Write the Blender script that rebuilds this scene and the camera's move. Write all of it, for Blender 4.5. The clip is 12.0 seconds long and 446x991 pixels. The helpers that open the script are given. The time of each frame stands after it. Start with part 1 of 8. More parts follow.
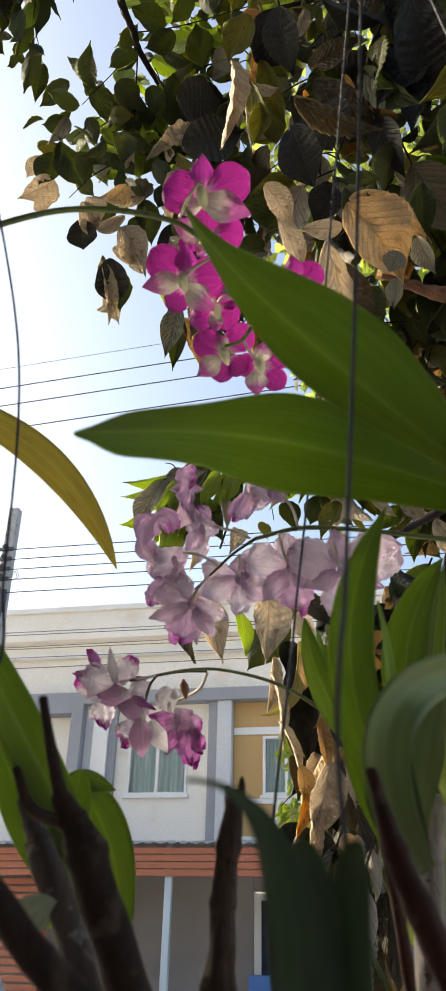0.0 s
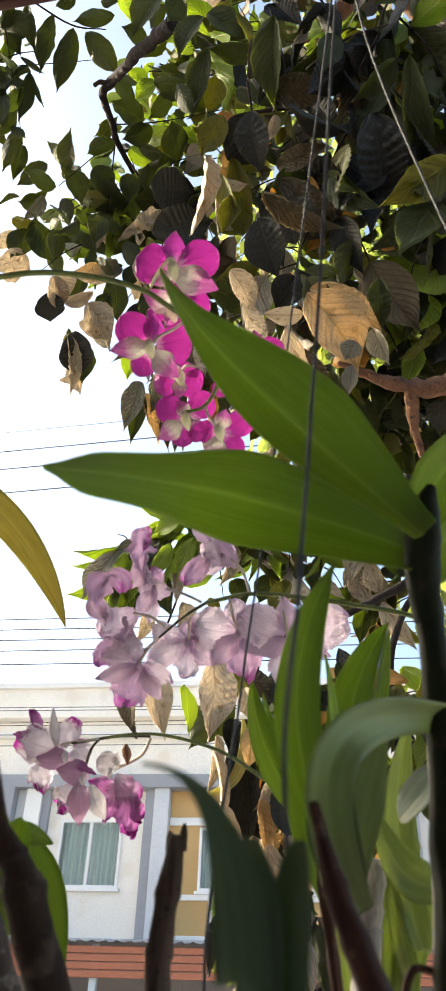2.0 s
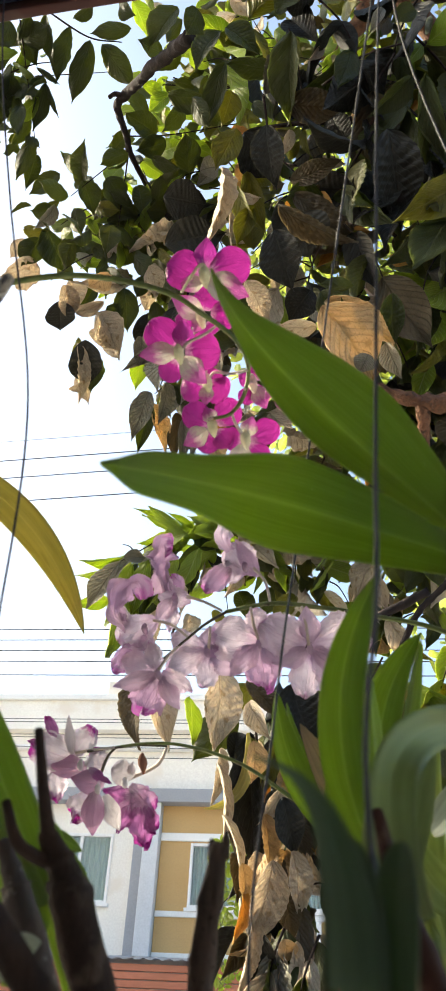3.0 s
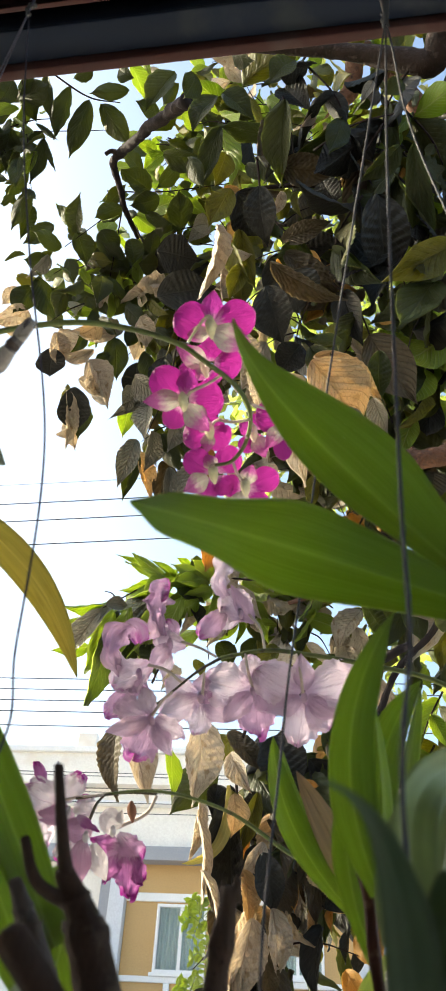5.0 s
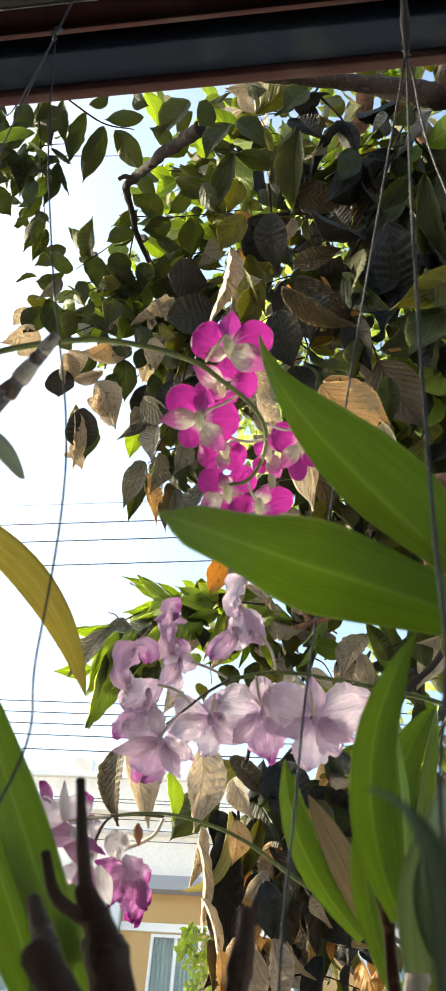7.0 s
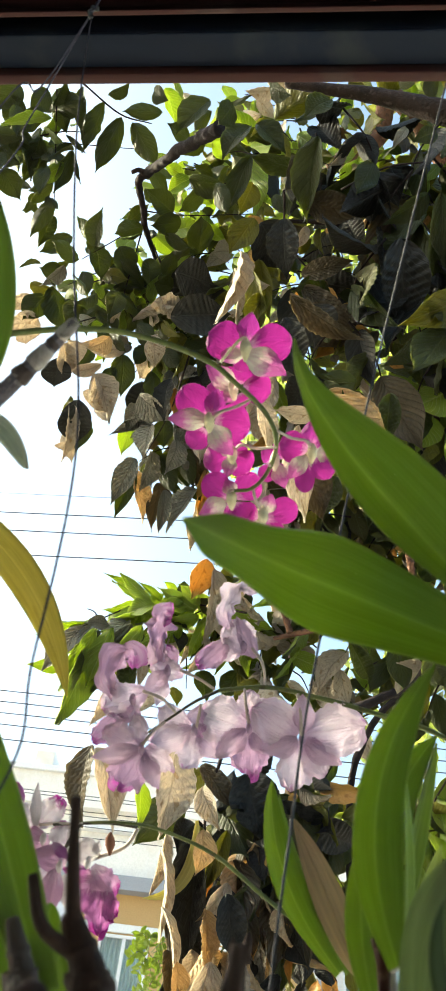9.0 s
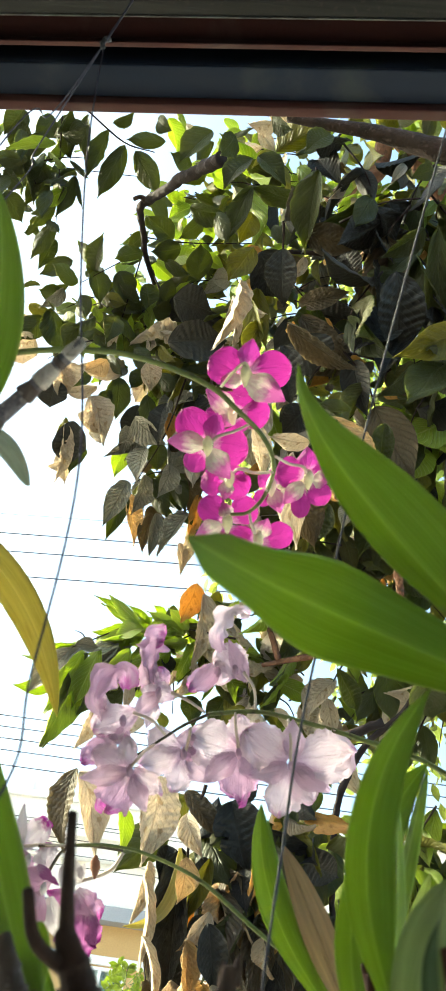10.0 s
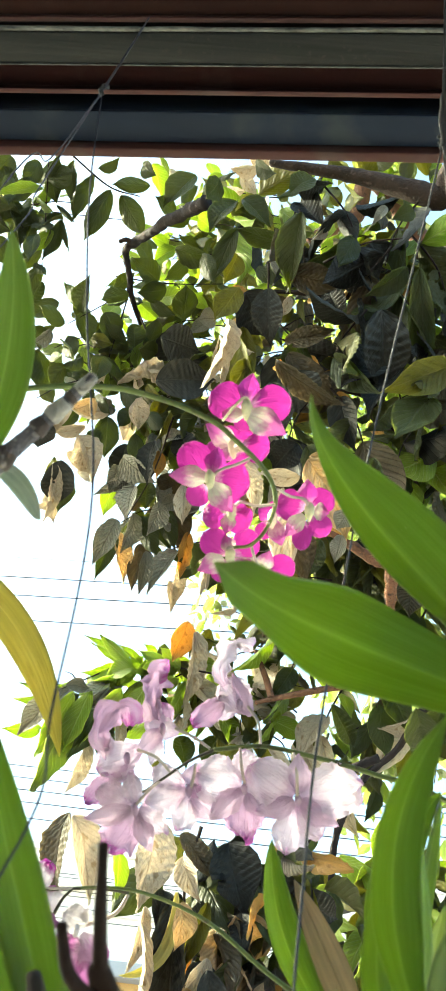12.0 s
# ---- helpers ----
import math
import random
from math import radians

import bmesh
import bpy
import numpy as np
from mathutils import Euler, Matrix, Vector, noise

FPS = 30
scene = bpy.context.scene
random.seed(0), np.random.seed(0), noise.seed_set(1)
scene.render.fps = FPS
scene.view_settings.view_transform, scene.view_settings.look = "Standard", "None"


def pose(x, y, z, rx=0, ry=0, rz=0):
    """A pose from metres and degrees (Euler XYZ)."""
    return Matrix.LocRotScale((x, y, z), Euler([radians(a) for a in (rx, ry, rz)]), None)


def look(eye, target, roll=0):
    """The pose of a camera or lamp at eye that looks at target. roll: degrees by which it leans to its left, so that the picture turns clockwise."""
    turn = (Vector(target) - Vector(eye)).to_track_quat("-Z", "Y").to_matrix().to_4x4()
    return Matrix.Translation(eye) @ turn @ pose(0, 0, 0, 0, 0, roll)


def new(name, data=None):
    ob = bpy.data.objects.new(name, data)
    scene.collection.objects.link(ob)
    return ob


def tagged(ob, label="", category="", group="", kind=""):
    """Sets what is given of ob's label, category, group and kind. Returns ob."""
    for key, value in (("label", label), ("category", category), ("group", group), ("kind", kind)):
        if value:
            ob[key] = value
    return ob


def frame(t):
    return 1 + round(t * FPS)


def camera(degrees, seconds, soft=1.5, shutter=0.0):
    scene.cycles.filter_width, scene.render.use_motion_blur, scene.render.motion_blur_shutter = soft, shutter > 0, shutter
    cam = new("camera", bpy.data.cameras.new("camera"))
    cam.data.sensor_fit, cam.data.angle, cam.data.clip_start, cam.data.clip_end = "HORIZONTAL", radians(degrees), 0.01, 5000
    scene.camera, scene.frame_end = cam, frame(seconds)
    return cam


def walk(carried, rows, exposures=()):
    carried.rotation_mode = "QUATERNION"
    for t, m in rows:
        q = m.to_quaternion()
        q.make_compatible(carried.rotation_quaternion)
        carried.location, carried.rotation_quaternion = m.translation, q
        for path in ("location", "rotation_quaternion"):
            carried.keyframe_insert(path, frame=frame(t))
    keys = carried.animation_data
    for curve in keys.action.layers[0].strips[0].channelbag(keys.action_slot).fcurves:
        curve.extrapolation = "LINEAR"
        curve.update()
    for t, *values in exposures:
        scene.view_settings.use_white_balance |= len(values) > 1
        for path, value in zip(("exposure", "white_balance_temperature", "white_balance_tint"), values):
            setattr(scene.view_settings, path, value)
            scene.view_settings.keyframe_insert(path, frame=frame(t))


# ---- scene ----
cam = camera(30.4, 12.0, 0.4)
cam.data.dof.use_dof, cam.data.dof.focus_distance, cam.data.dof.aperture_fstop = True, 1.8, 32.0
PATH = [
    (0, (0.262, 0.257, 1.504), (-0.103, 1.958, 2.491), 1.5),
    (0.5, (0.274, 0.243, 1.5), (-0.03, 1.899, 2.58), 1.8),
    (1, (0.273, 0.242, 1.494), (0.013, 1.878, 2.615), 2.0),
    (1.5, (0.263, 0.251, 1.487), (0.016, 1.874, 2.63), 2.0),
    (2, (0.26, 0.253, 1.482), (0.024, 1.866, 2.641), 2.4),
    (2.5, (0.244, 0.254, 1.479), (0.022, 1.86, 2.649), 2.7),
    (3, (0.235, 0.257, 1.479), (0.008, 1.851, 2.666), 3.4),
    (3.2, (0.232, 0.264, 1.48), (0.017, 1.855, 2.672), 3.7),
    (5, (0.216, 0.25, 1.469), (0.048, 1.772, 2.755), 3.7),
    (5.5, (0.213, 0.253, 1.469), (0.042, 1.762, 2.77), 4.0),
    (6, (0.207, 0.25, 1.467), (0.04, 1.749, 2.78), 4.1),
    (6.5, (0.211, 0.248, 1.465), (0.035, 1.735, 2.791), 4.8),
    (8.3, (0.179, 0.275, 1.476), (0.037, 1.755, 2.813), 6.1),
    (8.5, (0.181, 0.275, 1.479), (0.04, 1.754, 2.818), 6.8),
    (9, (0.185, 0.268, 1.48), (0.055, 1.745, 2.822), 8.4),
    (9.5, (0.188, 0.267, 1.477), (0.052, 1.722, 2.843), 10.9),
    (10, (0.18, 0.266, 1.474), (0.068, 1.699, 2.865), 9.6),
    (10.5, (0.179, 0.269, 1.472), (0.104, 1.682, 2.885), 8.4),
    (11, (0.177, 0.264, 1.469), (0.122, 1.654, 2.906), 7.4),
    (11.2, (0.174, 0.266, 1.468), (0.128, 1.644, 2.917), 7.3),
    (11.5, (0.172, 0.265, 1.467), (0.115, 1.636, 2.922), 7.6),
    (12, (0.164, 0.267, 1.466), (0.085, 1.631, 2.927), 7.9),
]
walk(cam, [(t, look(eye, target, roll)) for t, eye, target, roll in PATH], [(0.0, 1.18, 6500, 6), (1.0, 1.75, 6500, 6), (3.0, 1.73, 6450, 4), (6.0, 1.84, 6400, 2), (8.5, 1.94, 6450, -2), (9.5, 2.04, 6400, -6), (10.0, 2.3, 6400, -8), (10.5, 2.6, 6350, -10), (11.0, 2.74, 6250, -12), (12.0, 2.7, 6250, -13)])

# ---- light and exposure ----
world = bpy.data.worlds.new("sky")
scene.world = world
world.use_nodes = True
_wn = world.node_tree
_sky = _wn.nodes.new("ShaderNodeTexSky")
_sky.sky_type, _sky.sun_disc = "NISHITA", False
SUN_WAY = Vector((0.86, -0.2, -0.42)).normalized()
_sky.sun_elevation = math.asin(-SUN_WAY.z)
_sky.sun_rotation = math.atan2(-SUN_WAY.x, -SUN_WAY.y)
_sky.air_density, _sky.dust_density, _sky.ozone_density = 1.0, 5.0, 1.0
_wn.links.new(_sky.outputs[0], _wn.nodes["Background"].inputs[0])
_wn.nodes["Background"].inputs[1].default_value = 0.15
sun = new("sun", bpy.data.lights.new("sun", "SUN"))
sun.data.energy, sun.data.angle, sun.data.color = 3.0, radians(1.0), (1.0, 0.86, 0.66)
sun.matrix_world = look((0, 0, 20), Vector((0, 0, 20)) + SUN_WAY)

# ---- materials ----
def shader(name):
    m = bpy.data.materials.new(name)
    m.use_nodes = True
    nt = m.node_tree
    return m, nt, nt.nodes["Principled BSDF"]


def node(nt, kind, **values):
    n = nt.nodes.new("ShaderNode" + kind)
    for key, v in values.items():
        n.inputs[key.replace("_", " ")].default_value = v
    return n


def ramp(nt, source, stops):
    r = nt.nodes.new("ShaderNodeValToRGB")
    while len(r.color_ramp.elements) < len(stops):
        r.color_ramp.elements.new(0.5)
    for e, (at, c) in zip(r.color_ramp.elements, stops):
        e.position, e.color = at, (*c, 1)
    nt.links.new(source, r.inputs[0])
    return r.outputs[0]


def blend(nt, fac, a, b, how="MIX"):
    n = nt.nodes.new("ShaderNodeMix")
    n.data_type, n.blend_type = "RGBA", how
    for socket, v in ((n.inputs[0], fac), (n.inputs[6], a), (n.inputs[7], b)):
        if isinstance(v, bpy.types.NodeSocket):
            nt.links.new(v, socket)
        elif isinstance(v, tuple):
            socket.default_value = (*v, 1)
        else:
            socket.default_value = v
    return n.outputs[2]


def maths(nt, how, a, b=0.0):
    n = nt.nodes.new("ShaderNodeMath")
    n.operation = how
    for socket, v in zip(n.inputs, (a, b)):
        if isinstance(v, bpy.types.NodeSocket):
            nt.links.new(v, socket)
        else:
            socket.default_value = v
    return n.outputs[0]


def noise_of(nt, scale, detail=4.0, coords="Object", stretch=None):
    tc = nt.nodes.new("ShaderNodeTexCoord")
    n = node(nt, "TexNoise", Scale=scale, Detail=detail)
    src = tc.outputs[coords]
    if stretch:
        mp = nt.nodes.new("ShaderNodeMapping")
        mp.inputs["Scale"].default_value = stretch
        nt.links.new(src, mp.inputs[0])
        src = mp.outputs[0]
    nt.links.new(src, n.inputs["Vector"])
    return n.outputs[0]


def bump(nt, bsdf, height, strength, distance):
    b = node(nt, "Bump", Strength=strength, Distance=distance)
    nt.links.new(height, b.inputs["Height"])
    nt.links.new(b.outputs[0], bsdf.inputs["Normal"])
    return b.outputs[0]


def surface(name, c1, c2, rough=0.6, metal=0.0, scale=8.0, fine=90.0, relief=0.3, deep=0.002, stretch=None, dirt=None, spec=0.5):
    """A plain worn surface: two colours in broad stains, fine grain and relief."""
    m, nt, b = shader(name)
    broad = noise_of(nt, scale, 5.0, "Object", stretch)
    col = ramp(nt, broad, [(0.3, c1), (0.7, c2)])
    grain = noise_of(nt, fine, 3.0, "Object", stretch)
    col = blend(nt, 0.25, col, ramp(nt, grain, [(0.3, tuple(v * 0.7 for v in c1)), (0.7, tuple(min(1, v * 1.15) for v in c2))]))
    if dirt:
        spots = noise_of(nt, scale * 2.3, 6.0)
        col = blend(nt, ramp(nt, spots, [(0.58, (0, 0, 0)), (0.7, (1, 1, 1))]), col, dirt)
    nt.links.new(col, b.inputs["Base Color"])
    b.inputs["Metallic"].default_value = metal
    b.inputs["Specular IOR Level"].default_value = spec
    rr = ramp(nt, grain, [(0.2, (rough * 0.8,) * 3), (0.8, (min(1, rough * 1.2),) * 3)])
    nt.links.new(rr, b.inputs["Roughness"])
    bump(nt, b, grain, relief, deep)
    return m


def leafy(name, c1, c2, shine, through_col, thin, veins="", vein_col=None, blotch=None, relief=0.4, sheen=0.0, rib=0.6, ribwide=0.09, spec=0.5, ridge=2.4):
    """A leaf or petal skin: two greens in stains, veins along its own length, and some light let through."""
    m, nt, b = shader(name)
    uv = nt.nodes.new("ShaderNodeUVMap")
    sep = nt.nodes.new("ShaderNodeSeparateXYZ")
    nt.links.new(uv.outputs[0], sep.inputs[0])
    off = maths(nt, "ABSOLUTE", maths(nt, "SUBTRACT", sep.outputs[0], 0.5))
    info = nt.nodes.new("ShaderNodeObjectInfo")
    broad = noise_of(nt, 9.0, 5.0, "UV")
    isle = nt.nodes.new("ShaderNodeNewGeometry")
    each = maths(nt, "FRACT", maths(nt, "ADD", info.outputs["Random"], isle.outputs["Random Per Island"]))
    shade = maths(nt, "ADD", maths(nt, "MULTIPLY", broad, 0.6), maths(nt, "MULTIPLY", each, 0.4))
    col = ramp(nt, shade, [(0.25, c1), (0.75, c2)])
    height = noise_of(nt, 60.0, 3.0, "UV")
    if veins == "long":
        w = node(nt, "TexNoise", Scale=1.0, Detail=2.0)
        mp = nt.nodes.new("ShaderNodeMapping")
        mp.inputs["Scale"].default_value = (42, 2, 1)
        nt.links.new(uv.outputs[0], mp.inputs[0])
        nt.links.new(mp.outputs[0], w.inputs["Vector"])
        line = ramp(nt, w.outputs[0], [(0.45, (0, 0, 0)), (0.6, (1, 1, 1))])
        mid = ramp(nt, off, [(0.0, (1, 1, 1)), (0.014, (0.55, 0.55, 0.55)), (0.06, (0, 0, 0))])
        belt = noise_of(nt, 1.0, 2.0, "UV", (7, 1.1, 1))
        col = blend(nt, maths(nt, "MULTIPLY", ramp(nt, belt, [(0.36, (1, 1, 1)), (0.6, (0, 0, 0))]), 0.55), col, tuple(v * 0.5 for v in c1))
        col = blend(nt, maths(nt, "MULTIPLY", line, 0.16), col, vein_col)
        col = blend(nt, maths(nt, "MULTIPLY", mid, 0.6), col, vein_col)
        height = maths(nt, "ADD", maths(nt, "MULTIPLY", height, 0.3), maths(nt, "MULTIPLY", line, 0.7))
        height = maths(nt, "SUBTRACT", height, maths(nt, "MULTIPLY", mid, 3.0))
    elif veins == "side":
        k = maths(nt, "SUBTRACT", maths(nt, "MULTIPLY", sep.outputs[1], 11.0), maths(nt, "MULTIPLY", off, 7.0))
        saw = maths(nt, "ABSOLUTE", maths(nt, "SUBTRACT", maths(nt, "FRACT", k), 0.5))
        # Vein lines; where wide and dark they also paint the shade between ribs.
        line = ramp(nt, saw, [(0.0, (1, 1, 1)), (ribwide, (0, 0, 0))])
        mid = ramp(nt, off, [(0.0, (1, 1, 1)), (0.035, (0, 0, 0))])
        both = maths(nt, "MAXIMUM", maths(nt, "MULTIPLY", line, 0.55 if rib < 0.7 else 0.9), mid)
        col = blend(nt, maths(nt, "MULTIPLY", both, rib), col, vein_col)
        fleck = noise_of(nt, 34.0, 4.0, "UV")
        col = blend(nt, maths(nt, "MULTIPLY", ramp(nt, fleck, [(0.5, (0, 0, 0)), (0.68, (1, 1, 1))]), 0.45), col, tuple(v * 0.45 for v in c1))
        height = maths(nt, "ADD", maths(nt, "SUBTRACT", maths(nt, "MULTIPLY", height, 0.6), both), maths(nt, "MULTIPLY", saw, ridge))
        height = maths(nt, "ADD", height, noise_of(nt, 14.0, 3.0, "UV"))
    if veins == "long":
        dust = noise_of(nt, 70.0, 2.0, "UV")
        col = blend(nt, maths(nt, "MULTIPLY", ramp(nt, dust, [(0.72, (0, 0, 0)), (0.76, (1, 1, 1))]), 0.5), col, (0.5, 0.5, 0.4))
        col = blend(nt, maths(nt, "MULTIPLY", ramp(nt, off, [(0.46, (0, 0, 0)), (0.495, (1, 1, 1))]), 0.5), col, vein_col)
    if blotch:
        spots = noise_of(nt, 5.0, 6.0, "UV")
        col = blend(nt, ramp(nt, spots, [(0.56, (0, 0, 0)), (0.64, (1, 1, 1))]), col, blotch)
    nt.links.new(col, b.inputs["Base Color"])
    b.inputs["Roughness"].default_value = shine
    b.inputs["Sheen Weight"].default_value = sheen
    b.inputs["Specular IOR Level"].default_value = spec
    n = bump(nt, b, height, relief, 0.0022 if veins == "side" else 0.0008)
    t = node(nt, "BsdfTranslucent")
    nt.links.new(blend(nt, 0.45, through_col, col), t.inputs[0])
    nt.links.new(n, t.inputs["Normal"])
    mix = node(nt, "MixShader", Fac=thin)
    nt.links.new(b.outputs[0], mix.inputs[1])
    nt.links.new(t.outputs[0], mix.inputs[2])
    nt.links.new(mix.outputs[0], nt.nodes["Material Output"].inputs[0])
    return m


def petal_skin(name, base, middle, rim, streak, rim_from=0.72, thin=0.45, foot=(0.12, 0.34), lines=0.3):
    """A petal: one colour at its foot, another over the blade, a third round the rim, with fine veins."""
    m, nt, b = shader(name)
    uv = nt.nodes.new("ShaderNodeUVMap")
    sep = nt.nodes.new("ShaderNodeSeparateXYZ")
    nt.links.new(uv.outputs[0], sep.inputs[0])
    off = maths(nt, "MULTIPLY", maths(nt, "ABSOLUTE", maths(nt, "SUBTRACT", sep.outputs[0], 0.5)), 2.0)
    rough_edge = maths(nt, "MULTIPLY", maths(nt, "SUBTRACT", noise_of(nt, 7.0, 4.0, "UV"), 0.5), 0.45)
    v = maths(nt, "ADD", sep.outputs[1], rough_edge)
    col = ramp(nt, v, [(foot[0], base), (foot[1], middle)])
    far = maths(nt, "ADD", maths(nt, "MAXIMUM", sep.outputs[1], maths(nt, "MULTIPLY", off, maths(nt, "ADD", maths(nt, "MULTIPLY", sep.outputs[1], 0.5), 0.5))), rough_edge)
    col = blend(nt, ramp(nt, far, [(rim_from, (0, 0, 0)), (rim_from + 0.16, (1, 1, 1))]), col, rim)
    w = node(nt, "TexNoise", Scale=1.0, Detail=2.0)
    mp = nt.nodes.new("ShaderNodeMapping")
    mp.inputs["Scale"].default_value = (26, 1.5, 1)
    nt.links.new(uv.outputs[0], mp.inputs[0])
    nt.links.new(mp.outputs[0], w.inputs["Vector"])
    line = ramp(nt, w.outputs[0], [(0.5, (0, 0, 0)), (0.62, (1, 1, 1))])
    col = blend(nt, maths(nt, "MULTIPLY", line, lines), col, streak)
    nt.links.new(col, b.inputs["Base Color"])
    b.inputs["Roughness"].default_value = 0.55
    n = bump(nt, b, maths(nt, "ADD", maths(nt, "MULTIPLY", noise_of(nt, 7.0, 3.0, "UV"), 1.6), maths(nt, "ADD", line, noise_of(nt, 30.0, 3.0, "UV"))), 0.8, 0.001)
    t = node(nt, "BsdfTranslucent")
    nt.links.new(col, t.inputs[0])
    nt.links.new(n, t.inputs["Normal"])
    mix = node(nt, "MixShader", Fac=thin)
    nt.links.new(b.outputs[0], mix.inputs[1])
    nt.links.new(t.outputs[0], mix.inputs[2])
    nt.links.new(mix.outputs[0], nt.nodes["Material Output"].inputs[0])
    return m


ORCHID_LEAF = leafy("orchid_leaf", (0.08, 0.122, 0.034), (0.155, 0.2, 0.062), 0.34, (0.62, 0.84, 0.15), 0.57, "long", (0.44, 0.5, 0.2), relief=0.25)
ORCHID_DARK = leafy("dark_orchid_leaf", (0.25, 0.32, 0.145), (0.36, 0.44, 0.21), 0.4, (0.5, 0.62, 0.26), 0.45, "long", (0.34, 0.4, 0.24), relief=0.2)
# Pale green leaf, lightened further to make up for missing light.
ORCHID_LIME = leafy("lightened_lime_orchid_leaf", (0.3, 0.37, 0.14), (0.44, 0.52, 0.21), 0.4, (0.78, 0.9, 0.28), 0.52, "long", (0.54, 0.6, 0.32), relief=0.25)
ORCHID_DEEP = leafy("deep_orchid_leaf", (0.065, 0.098, 0.056), (0.105, 0.145, 0.085), 0.38, (0.3, 0.44, 0.16), 0.36, "long", (0.15, 0.2, 0.13), relief=0.2)
ORCHID_YELLOW = leafy("yellowing_leaf", (0.44, 0.4, 0.11), (0.6, 0.55, 0.19), 0.4, (0.88, 0.78, 0.24), 0.5, "long", (0.66, 0.6, 0.26), (0.33, 0.29, 0.08))
ORCHID_SILVER = leafy("silvery_leaf", (0.4, 0.46, 0.37), (0.56, 0.62, 0.52), 0.5, (0.66, 0.74, 0.6), 0.42, "long", (0.6, 0.63, 0.54), relief=0.4)
ORCHID_DRY = leafy("dry_leaf", (0.7, 0.55, 0.37), (0.85, 0.71, 0.52), 0.8, (0.95, 0.8, 0.58), 0.45, "long", (0.34, 0.24, 0.15), relief=0.9)
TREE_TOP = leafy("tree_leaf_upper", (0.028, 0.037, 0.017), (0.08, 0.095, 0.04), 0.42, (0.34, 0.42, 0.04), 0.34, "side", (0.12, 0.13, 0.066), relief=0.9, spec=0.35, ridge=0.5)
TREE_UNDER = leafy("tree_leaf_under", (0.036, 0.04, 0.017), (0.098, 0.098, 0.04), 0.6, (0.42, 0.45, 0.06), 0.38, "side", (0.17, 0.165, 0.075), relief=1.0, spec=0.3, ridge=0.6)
# Green leaf brightened in colour and translucency to look sunlit.
TREE_LIGHT = leafy("tree_leaf_sun_bright", (0.13, 0.21, 0.028), (0.3, 0.4, 0.07), 0.36, (0.76, 0.88, 0.14), 0.58, "side", (0.62, 0.62, 0.34), relief=0.8, rib=0.8, ridge=0.7)
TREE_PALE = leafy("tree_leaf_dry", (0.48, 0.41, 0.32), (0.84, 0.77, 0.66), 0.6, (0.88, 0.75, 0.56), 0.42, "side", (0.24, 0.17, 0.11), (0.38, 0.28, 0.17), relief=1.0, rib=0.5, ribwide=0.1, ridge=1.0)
# Wide dark ribs put the shading of the folds into the colour.
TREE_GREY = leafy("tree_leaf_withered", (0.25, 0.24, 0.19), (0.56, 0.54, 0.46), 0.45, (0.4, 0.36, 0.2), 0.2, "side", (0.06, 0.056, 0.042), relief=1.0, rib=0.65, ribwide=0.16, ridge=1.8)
# Near-black leaf; the crown's deep shade is put into this dark colour too.
TREE_BLACK = leafy("tree_leaf_shade_black", (0.015, 0.016, 0.016), (0.043, 0.043, 0.038), 0.5, (0.14, 0.13, 0.04), 0.14, "side", (0.075, 0.074, 0.064), relief=0.8, spec=0.3, rib=0.35, ridge=0.45)
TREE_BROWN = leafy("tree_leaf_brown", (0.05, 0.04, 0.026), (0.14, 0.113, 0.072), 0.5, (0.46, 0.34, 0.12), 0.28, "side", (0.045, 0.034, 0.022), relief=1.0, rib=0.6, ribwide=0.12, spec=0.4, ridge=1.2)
TREE_OLIVE = leafy("tree_leaf_olive", (0.095, 0.1, 0.014), (0.2, 0.19, 0.03), 0.42, (0.52, 0.5, 0.05), 0.42, "side", (0.3, 0.28, 0.09), (0.07, 0.065, 0.018), relief=0.8, ridge=0.7)
# Dry leaf with golden sunlight put into its tan colour.
TREE_SUNNED = leafy("tree_leaf_sunned", (0.52, 0.37, 0.19), (0.8, 0.62, 0.37), 0.6, (0.85, 0.62, 0.3), 0.4, "side", (0.3, 0.19, 0.09), (0.42, 0.29, 0.15), relief=1.0, rib=0.6, ribwide=0.1, ridge=1.0)
TREE_GOLD = leafy("tree_leaf_orange", (0.4, 0.22, 0.05), (0.6, 0.37, 0.1), 0.45, (0.78, 0.46, 0.11), 0.42, "side", (0.28, 0.14, 0.03), (0.24, 0.12, 0.02), ridge=0.7)
PURPLE = petal_skin("purple_petal", (0.76, 0.4, 0.62), (0.5, 0.03, 0.345), (0.66, 0.24, 0.54), (0.36, 0.012, 0.24), 0.96, 0.3, (0.06, 0.24))
PURPLE_SEPAL = petal_skin("purple_sepal", (0.84, 0.82, 0.68), (0.62, 0.14, 0.47), (0.56, 0.06, 0.42), (0.56, 0.16, 0.42), 0.86, 0.25, (0.3, 0.66), 0.2)
PURPLE_TIP = petal_skin("purple_top_sepal", (0.66, 0.28, 0.54), (0.54, 0.05, 0.42), (0.8, 0.55, 0.72), (0.42, 0.03, 0.32), 0.93, 0.3, (0.1, 0.3), 0.25)
PINK = petal_skin("pink_petal", (0.68, 0.5, 0.67), (0.87, 0.74, 0.85), (0.78, 0.5, 0.75), (0.64, 0.4, 0.6), 0.95, 0.46, lines=0.22)
PINK_SEPAL = petal_skin("pink_sepal", (0.6, 0.44, 0.6), (0.76, 0.58, 0.74), (0.7, 0.42, 0.67), (0.56, 0.34, 0.52), 0.92, 0.45, lines=0.25)
